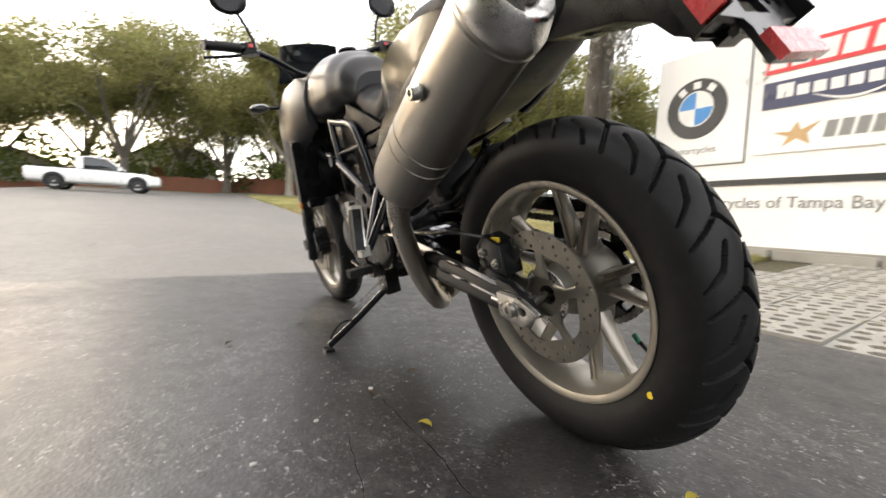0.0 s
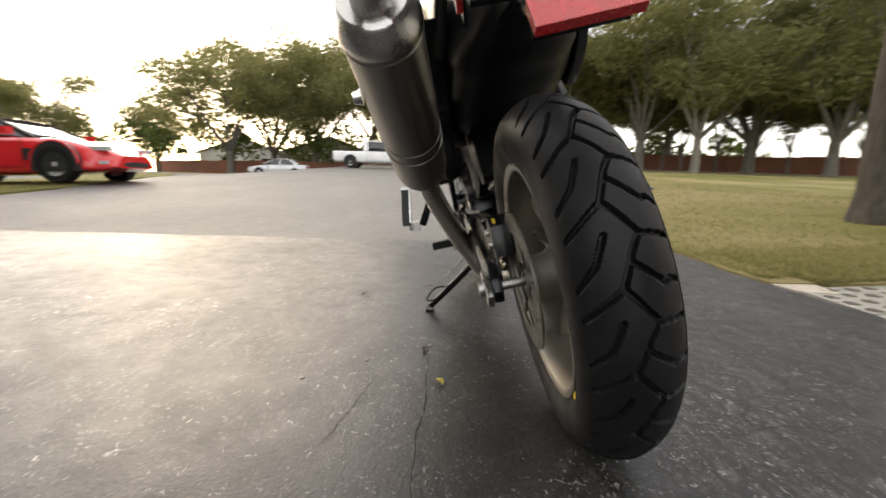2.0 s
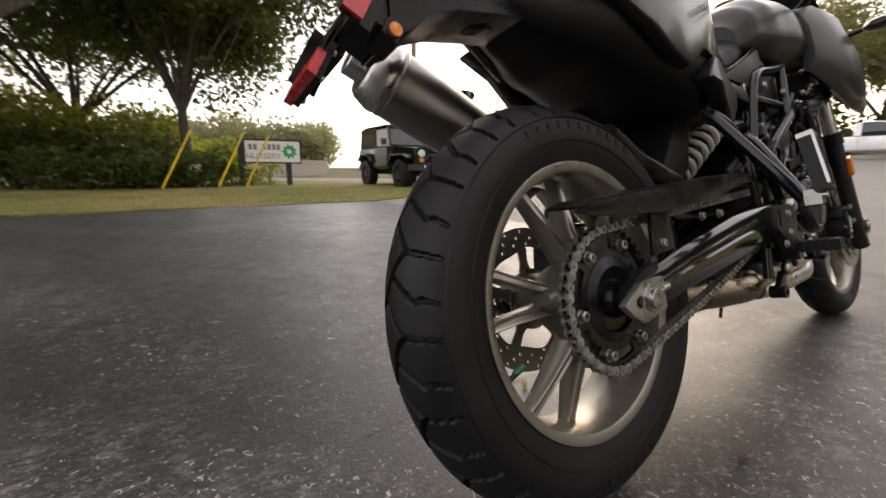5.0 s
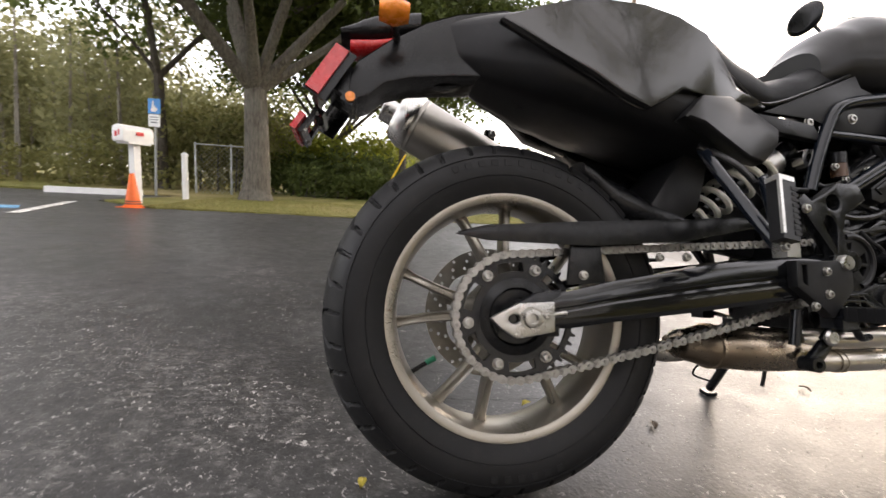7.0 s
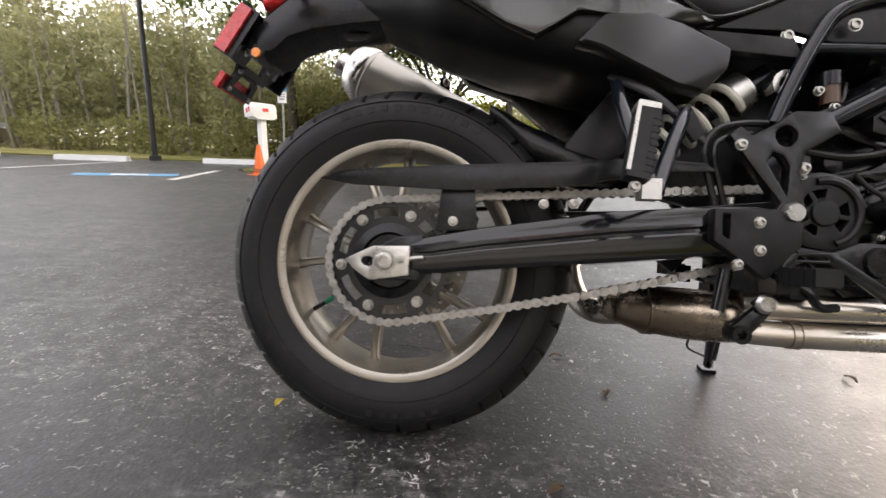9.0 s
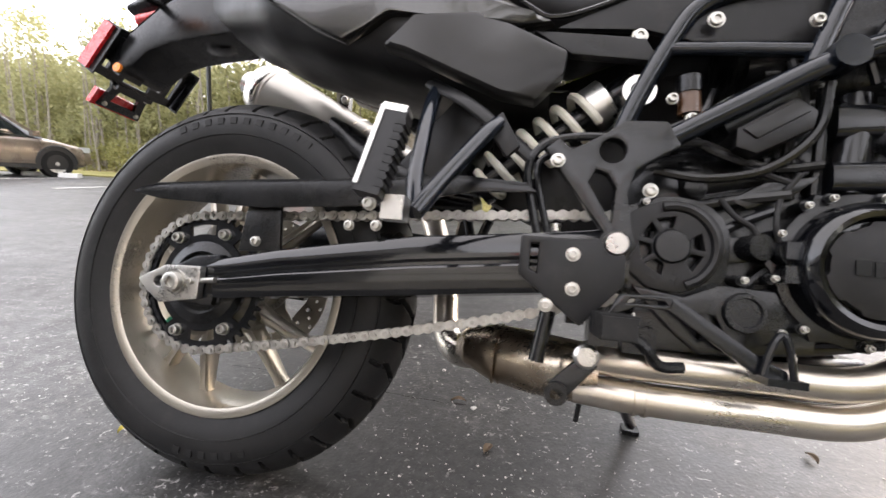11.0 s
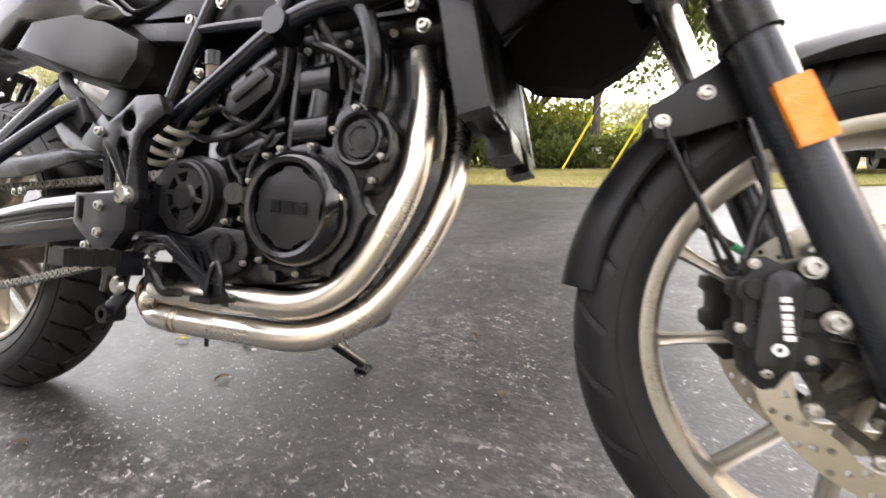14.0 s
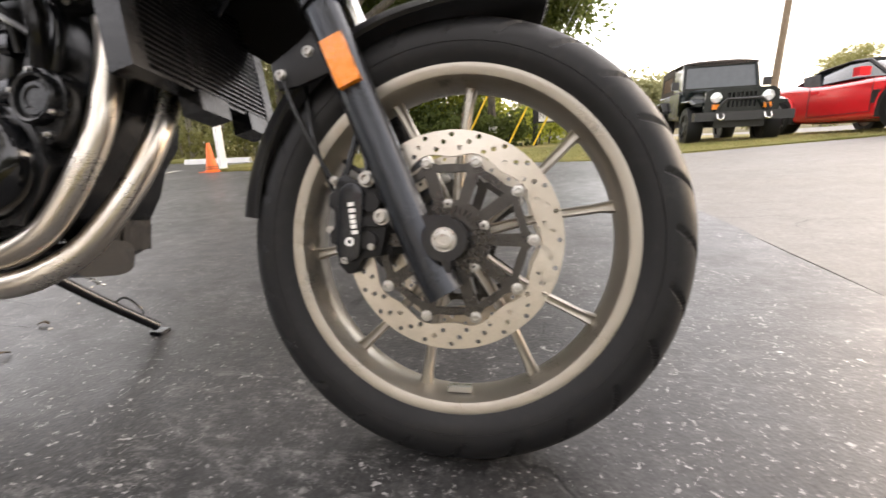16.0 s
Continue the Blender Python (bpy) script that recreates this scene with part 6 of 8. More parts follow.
part("stand_spring", tube([Vector((0.64, 0.135, 0.30)) + (foot - Vector((0.66, 0.12, 0.262))) * 0.5 * k / 60 + Vector((0.007 * math.cos(k * 1.2), 0.007 * math.sin(k * 1.2), 0)) for k in range(61)], 0.0016, 5, per=1), ZINC, stand)
part("stand_mount", blk((0.630, 0.095, 0.240), (0.690, 0.140, 0.320)), SATIN, stand, "", 0.006)
bolts(stand, [pose(0.66, 0.14, 0.262, 0, 0, 180), pose(0.64, 0.14, 0.30, 0, 0, 180)], 0.009, 0.008)
# rear caliper on the left arm
rc = part("rear_caliper", plate(outline([(0.060, 0.375), (0.140, 0.385), (0.150, 0.430), (0.120, 0.458), (0.070, 0.440)]), 0.064, 0.115), SATIN, bike, "black rear brake caliper", 0.005)
bolts(rc, [pose(0.085, 0.115, 0.40, 0, 0, 180), pose(0.125, 0.115, 0.42, 0, 0, 180)], 0.008, 0.008)
part("caliper_hose", tube([(0.13, 0.10, 0.45), (0.22, 0.12, 0.46), (0.34, 0.135, 0.455), (0.45, 0.13, 0.46)], 0.005, 8), BLACK, rc)
part("yellow_tag", blk((0.080, 0.100, 0.442), (0.115, 0.106, 0.452)), YELLOW, rc)
# ================= the place round the motorcycle =================
rnd = random.Random(11)
CRACKED = mat("crack_dirt", (0.010, 0.009, 0.008), 0.95, var=0.3, spec=0.1)
CONCRETE = mat("concrete", (0.285, 0.272, 0.24), 0.85, var=0.16, big=5, fine=160, bump=0.4, depth=0.003)
SOIL = turf("soil", (0.075, 0.07, 0.05), (0.12, 0.11, 0.06), (0.17, 0.15, 0.1))
SAND = mat("sand", (0.42, 0.38, 0.31), 0.9, var=0.2, big=11, fine=240, bump=0.6, depth=0.004)
BOARD = mat("sign_white", (0.80, 0.79, 0.76), 0.4, var=0.03, big=3, fine=300, bump=0.03)
BOARDRED = mat("sign_red", (0.62, 0.035, 0.04), 0.45, var=0.06, big=5)
BOARDNAVY = mat("sign_navy", (0.045, 0.05, 0.10), 0.45, var=0.08, big=5)
BOARDGREY = mat("sign_grey", (0.22, 0.22, 0.21), 0.5, var=0.1)
BOARDGOLD = mat("sign_gold", (0.50, 0.33, 0.15), 0.5, var=0.1)
BOARDGREEN = mat("sign_green", (0.02, 0.33, 0.11), 0.5, var=0.1)
BOARDBLUE = mat("sign_blue", (0.03, 0.22, 0.55), 0.45, var=0.08)
TRIMBLACK = mat("sign_black", (0.018, 0.018, 0.018), 0.45, var=0.2)
BARKDARK = bark("dark_bark", (0.05, 0.043, 0.035), (0.125, 0.108, 0.088))
BARK = bark("oak_bark", (0.085, 0.074, 0.06), (0.21, 0.19, 0.16))
PALEBARK = bark("pale_bark", (0.17, 0.15, 0.12), (0.34, 0.31, 0.26))
# darker copy of the bark, shade among trees and shrubs put into its colour
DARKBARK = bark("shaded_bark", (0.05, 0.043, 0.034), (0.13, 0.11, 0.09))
LEAF = leafy("oak_leaf", (0.13, 0.14, 0.045), (0.28, 0.265, 0.105))
LEAFDARK = leafy("dark_leaf", (0.052, 0.074, 0.018), (0.125, 0.155, 0.040))
LEAFPALE = leafy("pale_leaf", (0.17, 0.175, 0.08), (0.34, 0.33, 0.17))
LEAFLIME = leafy("lime_leaf", (0.16, 0.20, 0.022), (0.34, 0.36, 0.05))
STRAW = leafy("grass_blade", (0.14, 0.16, 0.04), (0.36, 0.31, 0.14))
MOSS = leafy("moss", (0.20, 0.20, 0.16), (0.30, 0.30, 0.25))
WALLBROWN = mat("brown_fence_paint", (0.21, 0.085, 0.05), 0.85, var=0.2, big=0.6, fine=30, bump=0.2, depth=0.01)
HOUSEWHITE = mat("house_white", (0.68, 0.68, 0.65), 0.8, var=0.08, big=0.5, fine=20)
HOUSEGREY = mat("house_grey", (0.30, 0.30, 0.29), 0.85, var=0.12, big=0.5, fine=20)
ROOFING = mat("roof_shingle", (0.13, 0.13, 0.14), 0.9, var=0.2, big=0.8, fine=12, bump=0.4, depth=0.02)
FENCEGREY = mat("weathered_slat", (0.24, 0.23, 0.21), 0.85, var=0.2, big=2, fine=40)
WIREMETAL = mat("galvanised_wire", (0.36, 0.37, 0.36), 0.5, 0.6, var=0.1)
CONE = mat("cone_orange", (0.80, 0.14, 0.015), 0.5, var=0.12, big=6, dust=0.2)
PVC = mat("white_plastic", (0.74, 0.74, 0.72), 0.42, var=0.06, dust=0.1)
LINEBLUE = mat("blue_line_paint", (0.10, 0.26, 0.42), 0.7, var=0.25, big=9, fine=120, dust=0.3)
LINEWHITE = mat("white_line_paint", (0.5, 0.49, 0.47), 0.7, var=0.3, big=9, fine=120)
POLEWOOD = bark("pole_wood", (0.17, 0.125, 0.085), (0.30, 0.235, 0.165))
CARRED = mat("red_car_paint", (0.66, 0.022, 0.026), 0.22, var=0.04, big=2, bump=0.0, coat=0.8, rvar=0.03)
CARBRONZE = mat("bronze_car_paint", (0.215, 0.175, 0.135), 0.28, 0.45, var=0.05, big=2, bump=0.0, coat=0.7, rvar=0.04)
CARGREEN = mat("dark_green_car_paint", (0.0035, 0.0065, 0.0058), 0.22, var=0.06, big=2, bump=0.0, rvar=0.04, spec=0.25)
CARSILVER = mat("silver_car_paint", (0.56, 0.56, 0.56), 0.3, 0.4, var=0.04, big=2, bump=0.0, coat=0.6, rvar=0.04)
CARWHITE = mat("white_car_paint", (0.72, 0.72, 0.71), 0.28, var=0.04, big=2, bump=0.0, coat=0.7, rvar=0.04)
CANVAS = mat("soft_top_cloth", (0.055, 0.042, 0.034), 0.8, var=0.2, big=4, fine=300, bump=0.3)
TANCLOTH = mat("tan_cloth", (0.13, 0.075, 0.045), 0.8, var=0.2, big=4, fine=200)
SOFTBLACK = mat("folded_top_black", (0.02, 0.02, 0.02), 0.75, var=0.15)
LAMPGLASS = mat("lamp_glass", (0.72, 0.74, 0.74), 0.1, 0.4, var=0.1, big=30, bump=0.1)
TAILRED = mat("tail_lamp_red", (0.42, 0.02, 0.02), 0.15, var=0.1, coat=0.6)
ALLOY = mat("alloy_wheel", (0.50, 0.49, 0.47), 0.35, 0.2, var=0.1)


def bars(parent, name, material, items, y0=-0.004, y1=0.002, label=""):
    """Flat rectangles (x0, x1, z0, z1) on a board's face, slanted a little where a fifth number says so."""
    for it in items:
        x0, x1, z0, z1 = it[:4]
        k = it[4] if len(it) > 4 else 0
        part(name, plate([(x0, z0), (x1, z0), (x1 + k, z1), (x0 + k, z1)], y0, y1), material, parent, label)


def words(text, size, material, parent, at, name="lettering", label=""):
    """Letters of the built-in font, upright, facing -y."""
    cu = bpy.data.curves.new(name, "FONT")
    cu.body, cu.size, cu.extrude, cu.align_x = text, size, 0.002, "CENTER"
    tmp = new(name, cu)
    bpy.context.view_layer.update()
    me = bpy.data.meshes.new_from_object(tmp.evaluated_get(bpy.context.evaluated_depsgraph_get()))
    bpy.data.objects.remove(tmp)
    bpy.data.curves.remove(cu)
    return part_of(name, me, material, parent, label, at=Matrix.Translation(at) @ Matrix.Rotation(radians(90), 4, "X"))


# ---- the dealer's sign ----
xa = Vector((-1.0, 0.02, 0)).normalized()
ya = Vector((0, 0, 1)).cross(xa)
SIGN = Matrix(((xa.x, ya.x, 0, 1.76), (xa.y, ya.y, 0, -4.27), (0, 0, 1, 0), (0, 0, 0, 1))) @ Matrix.Scale(1.336, 4)
sign = thing("dealer_sign", "large white board sign with dealer logos beside the lot", "sign", SIGN)
part("board", blk((-0.65, 0.0, 0.06), (2.3, 0.16, 1.67)), BOARD, sign, bevel=0.008)
part("plinth", blk((-0.70, -0.02, -0.03), (2.35, 0.18, 0.06)), CONCRETE, sign, "grey concrete plinth", bevel=0.01)
part("panel", blk((-0.61, -0.012, 0.715), (0.105, 0.0, 1.615)), BOARD, sign, bevel=0.003)
part("panel", blk((0.165, -0.012, 0.755), (1.19, 0.0, 1.615)), BOARD, sign, bevel=0.003)
part("panel", blk((1.25, -0.012, 0.755), (2.25, 0.0, 1.615)), BOARD, sign, bevel=0.003)
bars(sign, "panel_joint", GREY, [(0.108, 0.116, 0.71, 1.62), (1.198, 1.206, 0.75, 1.62), (-0.61, 0.11, 0.703, 0.709)], -0.006)
bars(sign, "divider", TRIMBLACK, [(-0.65, 2.3, 0.53, 0.575)], -0.012, 0.0, "thin black dividing strip")
disc = part("round_emblem", plate(ring2(-0.29, 1.19, 0.25, 48), -0.018, -0.011), TRIMBLACK, sign, "round black, white and blue emblem")
part("emblem_ring", plate(ring2(-0.29, 1.19, 0.148, 40), -0.020, -0.0175), MARK, disc)
for a0, m_ in ((0, MARK), (90, BOARDBLUE), (180, MARK), (270, BOARDBLUE)):
    quarter = [(-0.29, 1.19), *[(-0.29 + 0.138 * math.cos(radians(a0 + 9 * k)), 1.19 + 0.138 * math.sin(radians(a0 + 9 * k))) for k in range(11)]]
    part("emblem_quarter", plate(quarter, -0.0225, -0.0195), m_, disc)
for a in (52, 90, 128):
    m_ = Matrix.Translation((-0.29, 0, 1.19)) @ Matrix.Rotation(radians(90 - a), 4, "Y")
    bm = plate([(-0.03, 0.168), (0.03, 0.168), (0.03, 0.225), (-0.03, 0.225)], -0.0205, -0.0175)
    bmesh.ops.transform(bm, matrix=m_, verts=bm.verts)
    part("emblem_mark", bm, MARK, disc)
words("Motorcycles", 0.080, BOARDGREY, sign, (-0.30, -0.0135, 0.815), label="small grey word")
bars(sign, "red_bar", BOARDRED, [(0.21, 1.09, 1.335, 1.53, 0.03)], -0.018, -0.011, "red name bar with white marks")
bars(sign, "name_mark", MARK, [(0.235 + k * 0.138, 0.345 + k * 0.138, 1.365, 1.50, 0.02) for k in range(4)] + [(0.80, 0.905, 1.365, 1.50, 0.02), (0.965, 1.01, 1.365, 1.50, 0.02)], -0.0205, -0.0175)
bars(sign, "navy_bar", BOARDNAVY, [(0.21, 1.11, 1.08, 1.275)], -0.018, -0.011, "dark navy name bar with white marks")
bars(sign, "name_mark", MARK, [(0.30, 0.40, 1.15, 1.25)] + [(0.42 + k * 0.094, 0.49 + k * 0.094, 1.15, 1.225) for k in range(6)], -0.0205, -0.0175)
arc = [(0.52 + 0.42 * k / 12, 1.142 - 0.052 * math.sin(math.pi * k / 12)) for k in range(13)]
part("name_swoosh", plate([*arc, *[(x, z - 0.014 * math.sin(math.pi * k / 12) - 0.004) for k, (x, z) in reversed(list(enumerate(arc)))]], -0.0205, -0.0175), MARK, sign)
bars(sign, "name_mark", BOARDGREY, [(0.59 + k * 0.082, 0.65 + k * 0.082, 0.835, 0.945, 0.02) for k in range(6)], -0.0155, -0.0115)
part("star_mark", plate([(0.30, 0.905), (0.40, 0.90), (0.44, 0.965), (0.465, 0.905), (0.575, 0.955), (0.50, 0.88), (0.52, 0.80), (0.44, 0.85), (0.36, 0.80), (0.39, 0.865)], -0.0155, -0.0115), BOARDGOLD, sign, "golden star-shaped mark")
words("Motorcycles of Tampa Bay", 0.118, BOARDGREY, sign, (0.30, -0.003, 0.355), label="grey lettered dealer line")

# ---- grid pavers and their edge stones ----
tagged(sheet("paver_bed", [(-1.58, -1.46), (-1.58, -4.4), (1.25, -4.2), (1.16, -1.46)], -0.018, SOIL, "dark soil and grass under grid pavers", "soil", 0.01), kind="structure")
grid = thing("paver_field", "pale concrete grid pavers with soil in their holes", "paving", kind="structure")
holes = []
for i in range(4):
    for j in range(6):
        cx, cy = -0.195 + 0.048 + i * 0.098 + (0.022 if j % 2 else -0.022) * 0.4, -0.295 + 0.05 + j * 0.098
        w_, h_ = 0.037, 0.027
        holes.append([(cx - w_, cy), (cx - w_ * 0.5, cy - h_), (cx + w_ * 0.5, cy - h_), (cx + w_, cy), (cx + w_ * 0.5, cy + h_), (cx - w_ * 0.5, cy + h_)])
bm = plate([(-0.195, -0.295), (0.195, -0.295), (0.195, 0.295), (-0.195, 0.295)], 0, 0.05, holes)
bmesh.ops.transform(bm, matrix=Matrix.Rotation(radians(90), 4, "X"), verts=bm.verts)
bmesh.ops.recalc_face_normals(bm, faces=bm.faces)
paver_mesh = bpy.data.meshes.new("paver")
bm.to_mesh(paver_mesh)
bm.free()
for i in range(7):
    for j in range(5):
        x, y = -1.36 + i * 0.398, -1.735 - j * 0.598
        if x > 0.8 and j > 2:
            continue
        part_of("paver", paver_mesh, CONCRETE, grid, at=pose(x, y, rise(x, y) - 0.046 + rnd.uniform(-0.006, 0.004), -4.0 + rnd.uniform(-1, 1), rnd.uniform(-1, 1), rnd.uniform(-1, 1)))
bm = blk((-0.28, -0.05, -0.02), (0.28, 0.05, 0.055))
bmesh.ops.bevel(bm, geom=list(bm.edges), offset=0.012, segments=2, affect="EDGES")
stone_mesh = bpy.data.meshes.new("edge_stone")
bm.to_mesh(stone_mesh)
bm.free()
for k in range(5):
    ob = part_of("edge_stone", stone_mesh, CONCRETE, at=SIGN @ pose(-0.45 + k * 0.575, -0.14 + rnd.uniform(-0.01, 0.01), 0, 0, 0, rnd.uniform(-1.5, 1.5)))
    tagged(ob, "rough grey concrete edging stone below the sign", "edging stone", "edging stones")
for x, y, w_, h_ in ((1.30, -1.50, 0.25, 0.10),):
    pts = [(x + w_ * math.cos(a / 12 * 2 * math.pi) * rnd.uniform(0.7, 1.1), y + h_ * math.sin(a / 12 * 2 * math.pi) * rnd.uniform(0.7, 1.1)) for a in range(12)]
    tagged(sheet("sand_patch", pts, 0.006, SAND, "pale loose sand spilled at the lot's edge", "sand", 0.012), kind="structure")


# ---- plants ----
def quads(name, pos, size, material, parent=None, seed=1, aspect=0.5, up=0.0):
    """Many small leaves, each a pointed quad at one of the places."""
    g = np.random.default_rng(seed)
    n = len(pos)
    u = g.normal(size=(n, 3))
    u[:, 2] = u[:, 2] * (1 - up) + up * np.abs(u[:, 2]) * 2
    u /= np.linalg.norm(u, axis=1)[:, None]
    w = g.normal(size=(n, 3))
    v = np.cross(u, w)
    v /= np.linalg.norm(v, axis=1)[:, None]
    s = size * g.uniform(0.6, 1.4, n)[:, None]
    co = np.stack([pos - u * s, pos + v * s * aspect, pos + u * s, pos - v * s * aspect], 1).reshape(-1, 3)
    me = bpy.data.meshes.new(name)
    me.from_pydata(co.tolist(), [], np.arange(4 * n).reshape(-1, 4).tolist())
    return part_of(name, me, material, parent)


def clumps(blobs, per, seed, flat=0.75):
    """Places in and on a set of round clumps (x, y, z, radius): looser towards their rims."""
    g = np.random.default_rng(seed)
    out = []
    for x, y, z, r in blobs:
        n = int(per * (r * r if r > 0.3 else 0.09))
        d = g.normal(size=(n, 3))
        d /= np.linalg.norm(d, axis=1)[:, None]
        rad = r * g.uniform(0.25, 1.0, n) ** 0.6 * g.uniform(0.85, 1.2, n)
        out.append(np.array([x, y, z]) + d * rad[:, None] * np.array([1, 1, flat]))
    return np.concatenate(out)


def tree(name, label, height, spread, girth, fork, seed, leaf, bark_, leafmat, per=150, low=0.35, clear=0.0, limbs=7, blobs=34, blob_r=1.0, m=None, lean=0.0):
    """A trunk that forks into limbs, and a crown of leaf clumps round their ends, with gaps."""
    r = random.Random(seed)
    root = thing(name, label, "tree", m)
    bm = bmesh.new()
    top = Vector((lean * height * 0.2, 0, height * fork))
    tube([(0, 0, -0.05), (0.03 * spread * 0.2, 0.02, top.z * 0.35), top], (girth * 1.15, girth * 0.82), 14, bm, 5)
    tube([(0, 0, -0.06), (0, 0, top.z * 0.12)], (girth * 1.5, girth * 1.02), 14, bm, 2)
    ends = []
    for k in range(limbs):
        a = 2 * math.pi * (k + r.uniform(-0.3, 0.3)) / limbs
        out = spread * r.uniform(0.4, 0.85)
        z = height * r.uniform(0.55, 0.9)
        end = Vector((math.cos(a) * out + top.x, math.sin(a) * out, z))
        mid = top.lerp(end, 0.45) + Vector((r.uniform(-0.3, 0.3), r.uniform(-0.3, 0.3), r.uniform(-0.1, 0.35))) * spread * 0.2
        tube([top - Vector((0, 0, 0.1)), mid, end], (girth * r.uniform(0.42, 0.6), girth * 0.1), 8, bm, 4)
        ends.append(end)
        for q in range(2):
            tip = end + Vector((r.uniform(-1, 1), r.uniform(-1, 1), r.uniform(-0.3, 0.7))) * spread * 0.3
            tube([mid.lerp(end, 0.3 + 0.3 * q), mid.lerp(tip, 0.6) + Vector((0, 0, 0.1)), tip], (girth * 0.2, girth * 0.05), 6, bm, 3)
            ends.append(tip)
    part("trunk", bm, bark_, root)
    puffs = []
    for k in range(blobs):
        e = ends[k % len(ends)]
        p = e + Vector((r.gauss(0, 0.22), r.gauss(0, 0.22), r.gauss(0, 0.12))) * spread
        p.z = min(max(p.z, height * low + (clear if p.x > 0 else 0)), height * 0.97)
        puffs.append((p.x, p.y, p.z, blob_r * r.uniform(0.55, 1.25)))
    quads("crown", clumps(puffs, per, seed), leaf, leafmat, root, seed)
    return root


# live oaks across the street, three shapes and their repeats
oaks = [
    tree("oak_tree", "large spreading live oak behind the brown fence", 11.5, 6.2, 0.34, 0.2, 41, 0.13, BARK, LEAF, 165, 0.27, blobs=60, blob_r=1.55, m=pose(39.4, 4.1, 0)),
    tree("oak_tree", "large spreading live oak behind the brown fence", 12.5, 6.6, 0.36, 0.17, 42, 0.135, BARK, LEAF, 165, 0.22, blobs=66, blob_r=1.6, m=pose(45.0, 13.0, 0)),
    tree("oak_tree", "dense live oak with grey trunk on the far lawn", 10.5, 5.4, 0.30, 0.24, 43, 0.13, PALEBARK, LEAF, 175, 0.28, blobs=58, blob_r=1.5, m=pose(33.5, -6.5, 0)),
]
for k, (ax, d, s) in enumerate(((26, 45, 1.0), (21, 52, 1.1), (9, 47, 1.05), (0.5, 49, 1.1), (-4, 42, 0.95), (-15.5, 37, 1.0), (-20, 41, 1.05), (-25, 35, 1.0), (-31, 34, 1.0), (-36, 39, 1.05), (-43, 36, 1.0), (-50, 38, 1.0), (-58, 40, 1.05), (-10, 52, 1.2), (-28, 47, 1.2), (-47, 48, 1.2), (33, 58, 0.62))):
    m_ = pose(d * math.cos(radians(ax)), d * math.sin(radians(ax)), 0, 0, 0, 67 * k) @ Matrix.Diagonal((s, s, s * (0.92 + 0.04 * (k % 4)), 1))
    copy_thing(oaks[k % 3], m_)
for x, y, s in ((21.0, 22.5, 0.42), (25.5, 24.0, 0.5), (30.0, 33.0, 0.5), (15.5, 21.0, 0.26), (34.0, 52.0, 0.6)):
    copy_thing(oaks[2], pose(x, y, 0, 0, 0, 40 * x) @ Matrix.Scale(s, 4))

young = tree("young_oak", "slender dense oak with a low crown behind the fence", 7.8, 2.6, 0.12, 0.22, 56, 0.12, BARK, LEAF, 190, 0.20, limbs=8, blobs=64, blob_r=1.0, m=pose(37.0, -12.5, 0))
for k, (ax, d, s) in enumerate(((-14, 43, 1.0), (-22.5, 39, 0.9), (-27.5, 42, 1.1), (-29.5, 38.5, 0.85), (-33, 43, 1.1), (-36.5, 45, 1.2), (-39.5, 41, 0.95), (-45, 42, 1.05), (-48, 44, 1.15), (-53, 43, 1.0))):
    copy_thing(young, pose(d * math.cos(radians(ax)), d * math.sin(radians(ax)), 0, 0, 0, 83 * k) @ Matrix.Scale(s, 4))

tree("oak_tree", "rough-barked oak with low dark crown on the verge", 9.0, 4.8, 0.27, 0.27, 51, 0.085, BARK, LEAFDARK, 420, 0.27, limbs=9, blobs=95, blob_r=1.2, m=pose(-2.70, 9.4, 0))
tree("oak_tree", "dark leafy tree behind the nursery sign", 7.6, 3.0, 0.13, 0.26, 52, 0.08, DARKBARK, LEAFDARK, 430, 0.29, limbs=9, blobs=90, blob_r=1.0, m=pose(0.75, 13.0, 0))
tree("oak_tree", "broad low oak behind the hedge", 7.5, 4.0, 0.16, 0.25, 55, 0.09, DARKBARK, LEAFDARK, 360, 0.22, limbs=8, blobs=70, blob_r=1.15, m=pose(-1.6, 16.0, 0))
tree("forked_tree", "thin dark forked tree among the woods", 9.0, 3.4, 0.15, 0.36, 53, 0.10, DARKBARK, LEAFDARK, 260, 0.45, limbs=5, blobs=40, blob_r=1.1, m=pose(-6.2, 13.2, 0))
shade_tree = tree("shade_tree", "straight rough-barked tree standing beside the dealer sign", 8.0, 3.0, 0.175, 0.46, 54, 0.09, BARKDARK, LEAF, 170, 0.48, limbs=6, blobs=36, blob_r=0.9, m=pose(3.13, -3.82, 0))
g = np.random.default_rng(9)
strands = []
for x, y, z, n in ((-0.55, 0.35, 2.6, 420), (-1.7, -0.5, 2.55, 380), (-0.25, 0.5, 3.0, 200)):
    strands.append(np.stack([g.normal(x, 0.07, n), g.normal(y, 0.07, n), z - np.abs(g.normal(0, 0.42, n))], 1))
quads("hanging_moss", np.concatenate(strands), 0.045, MOSS, shade_tree, 9, 0.25, 0.9)


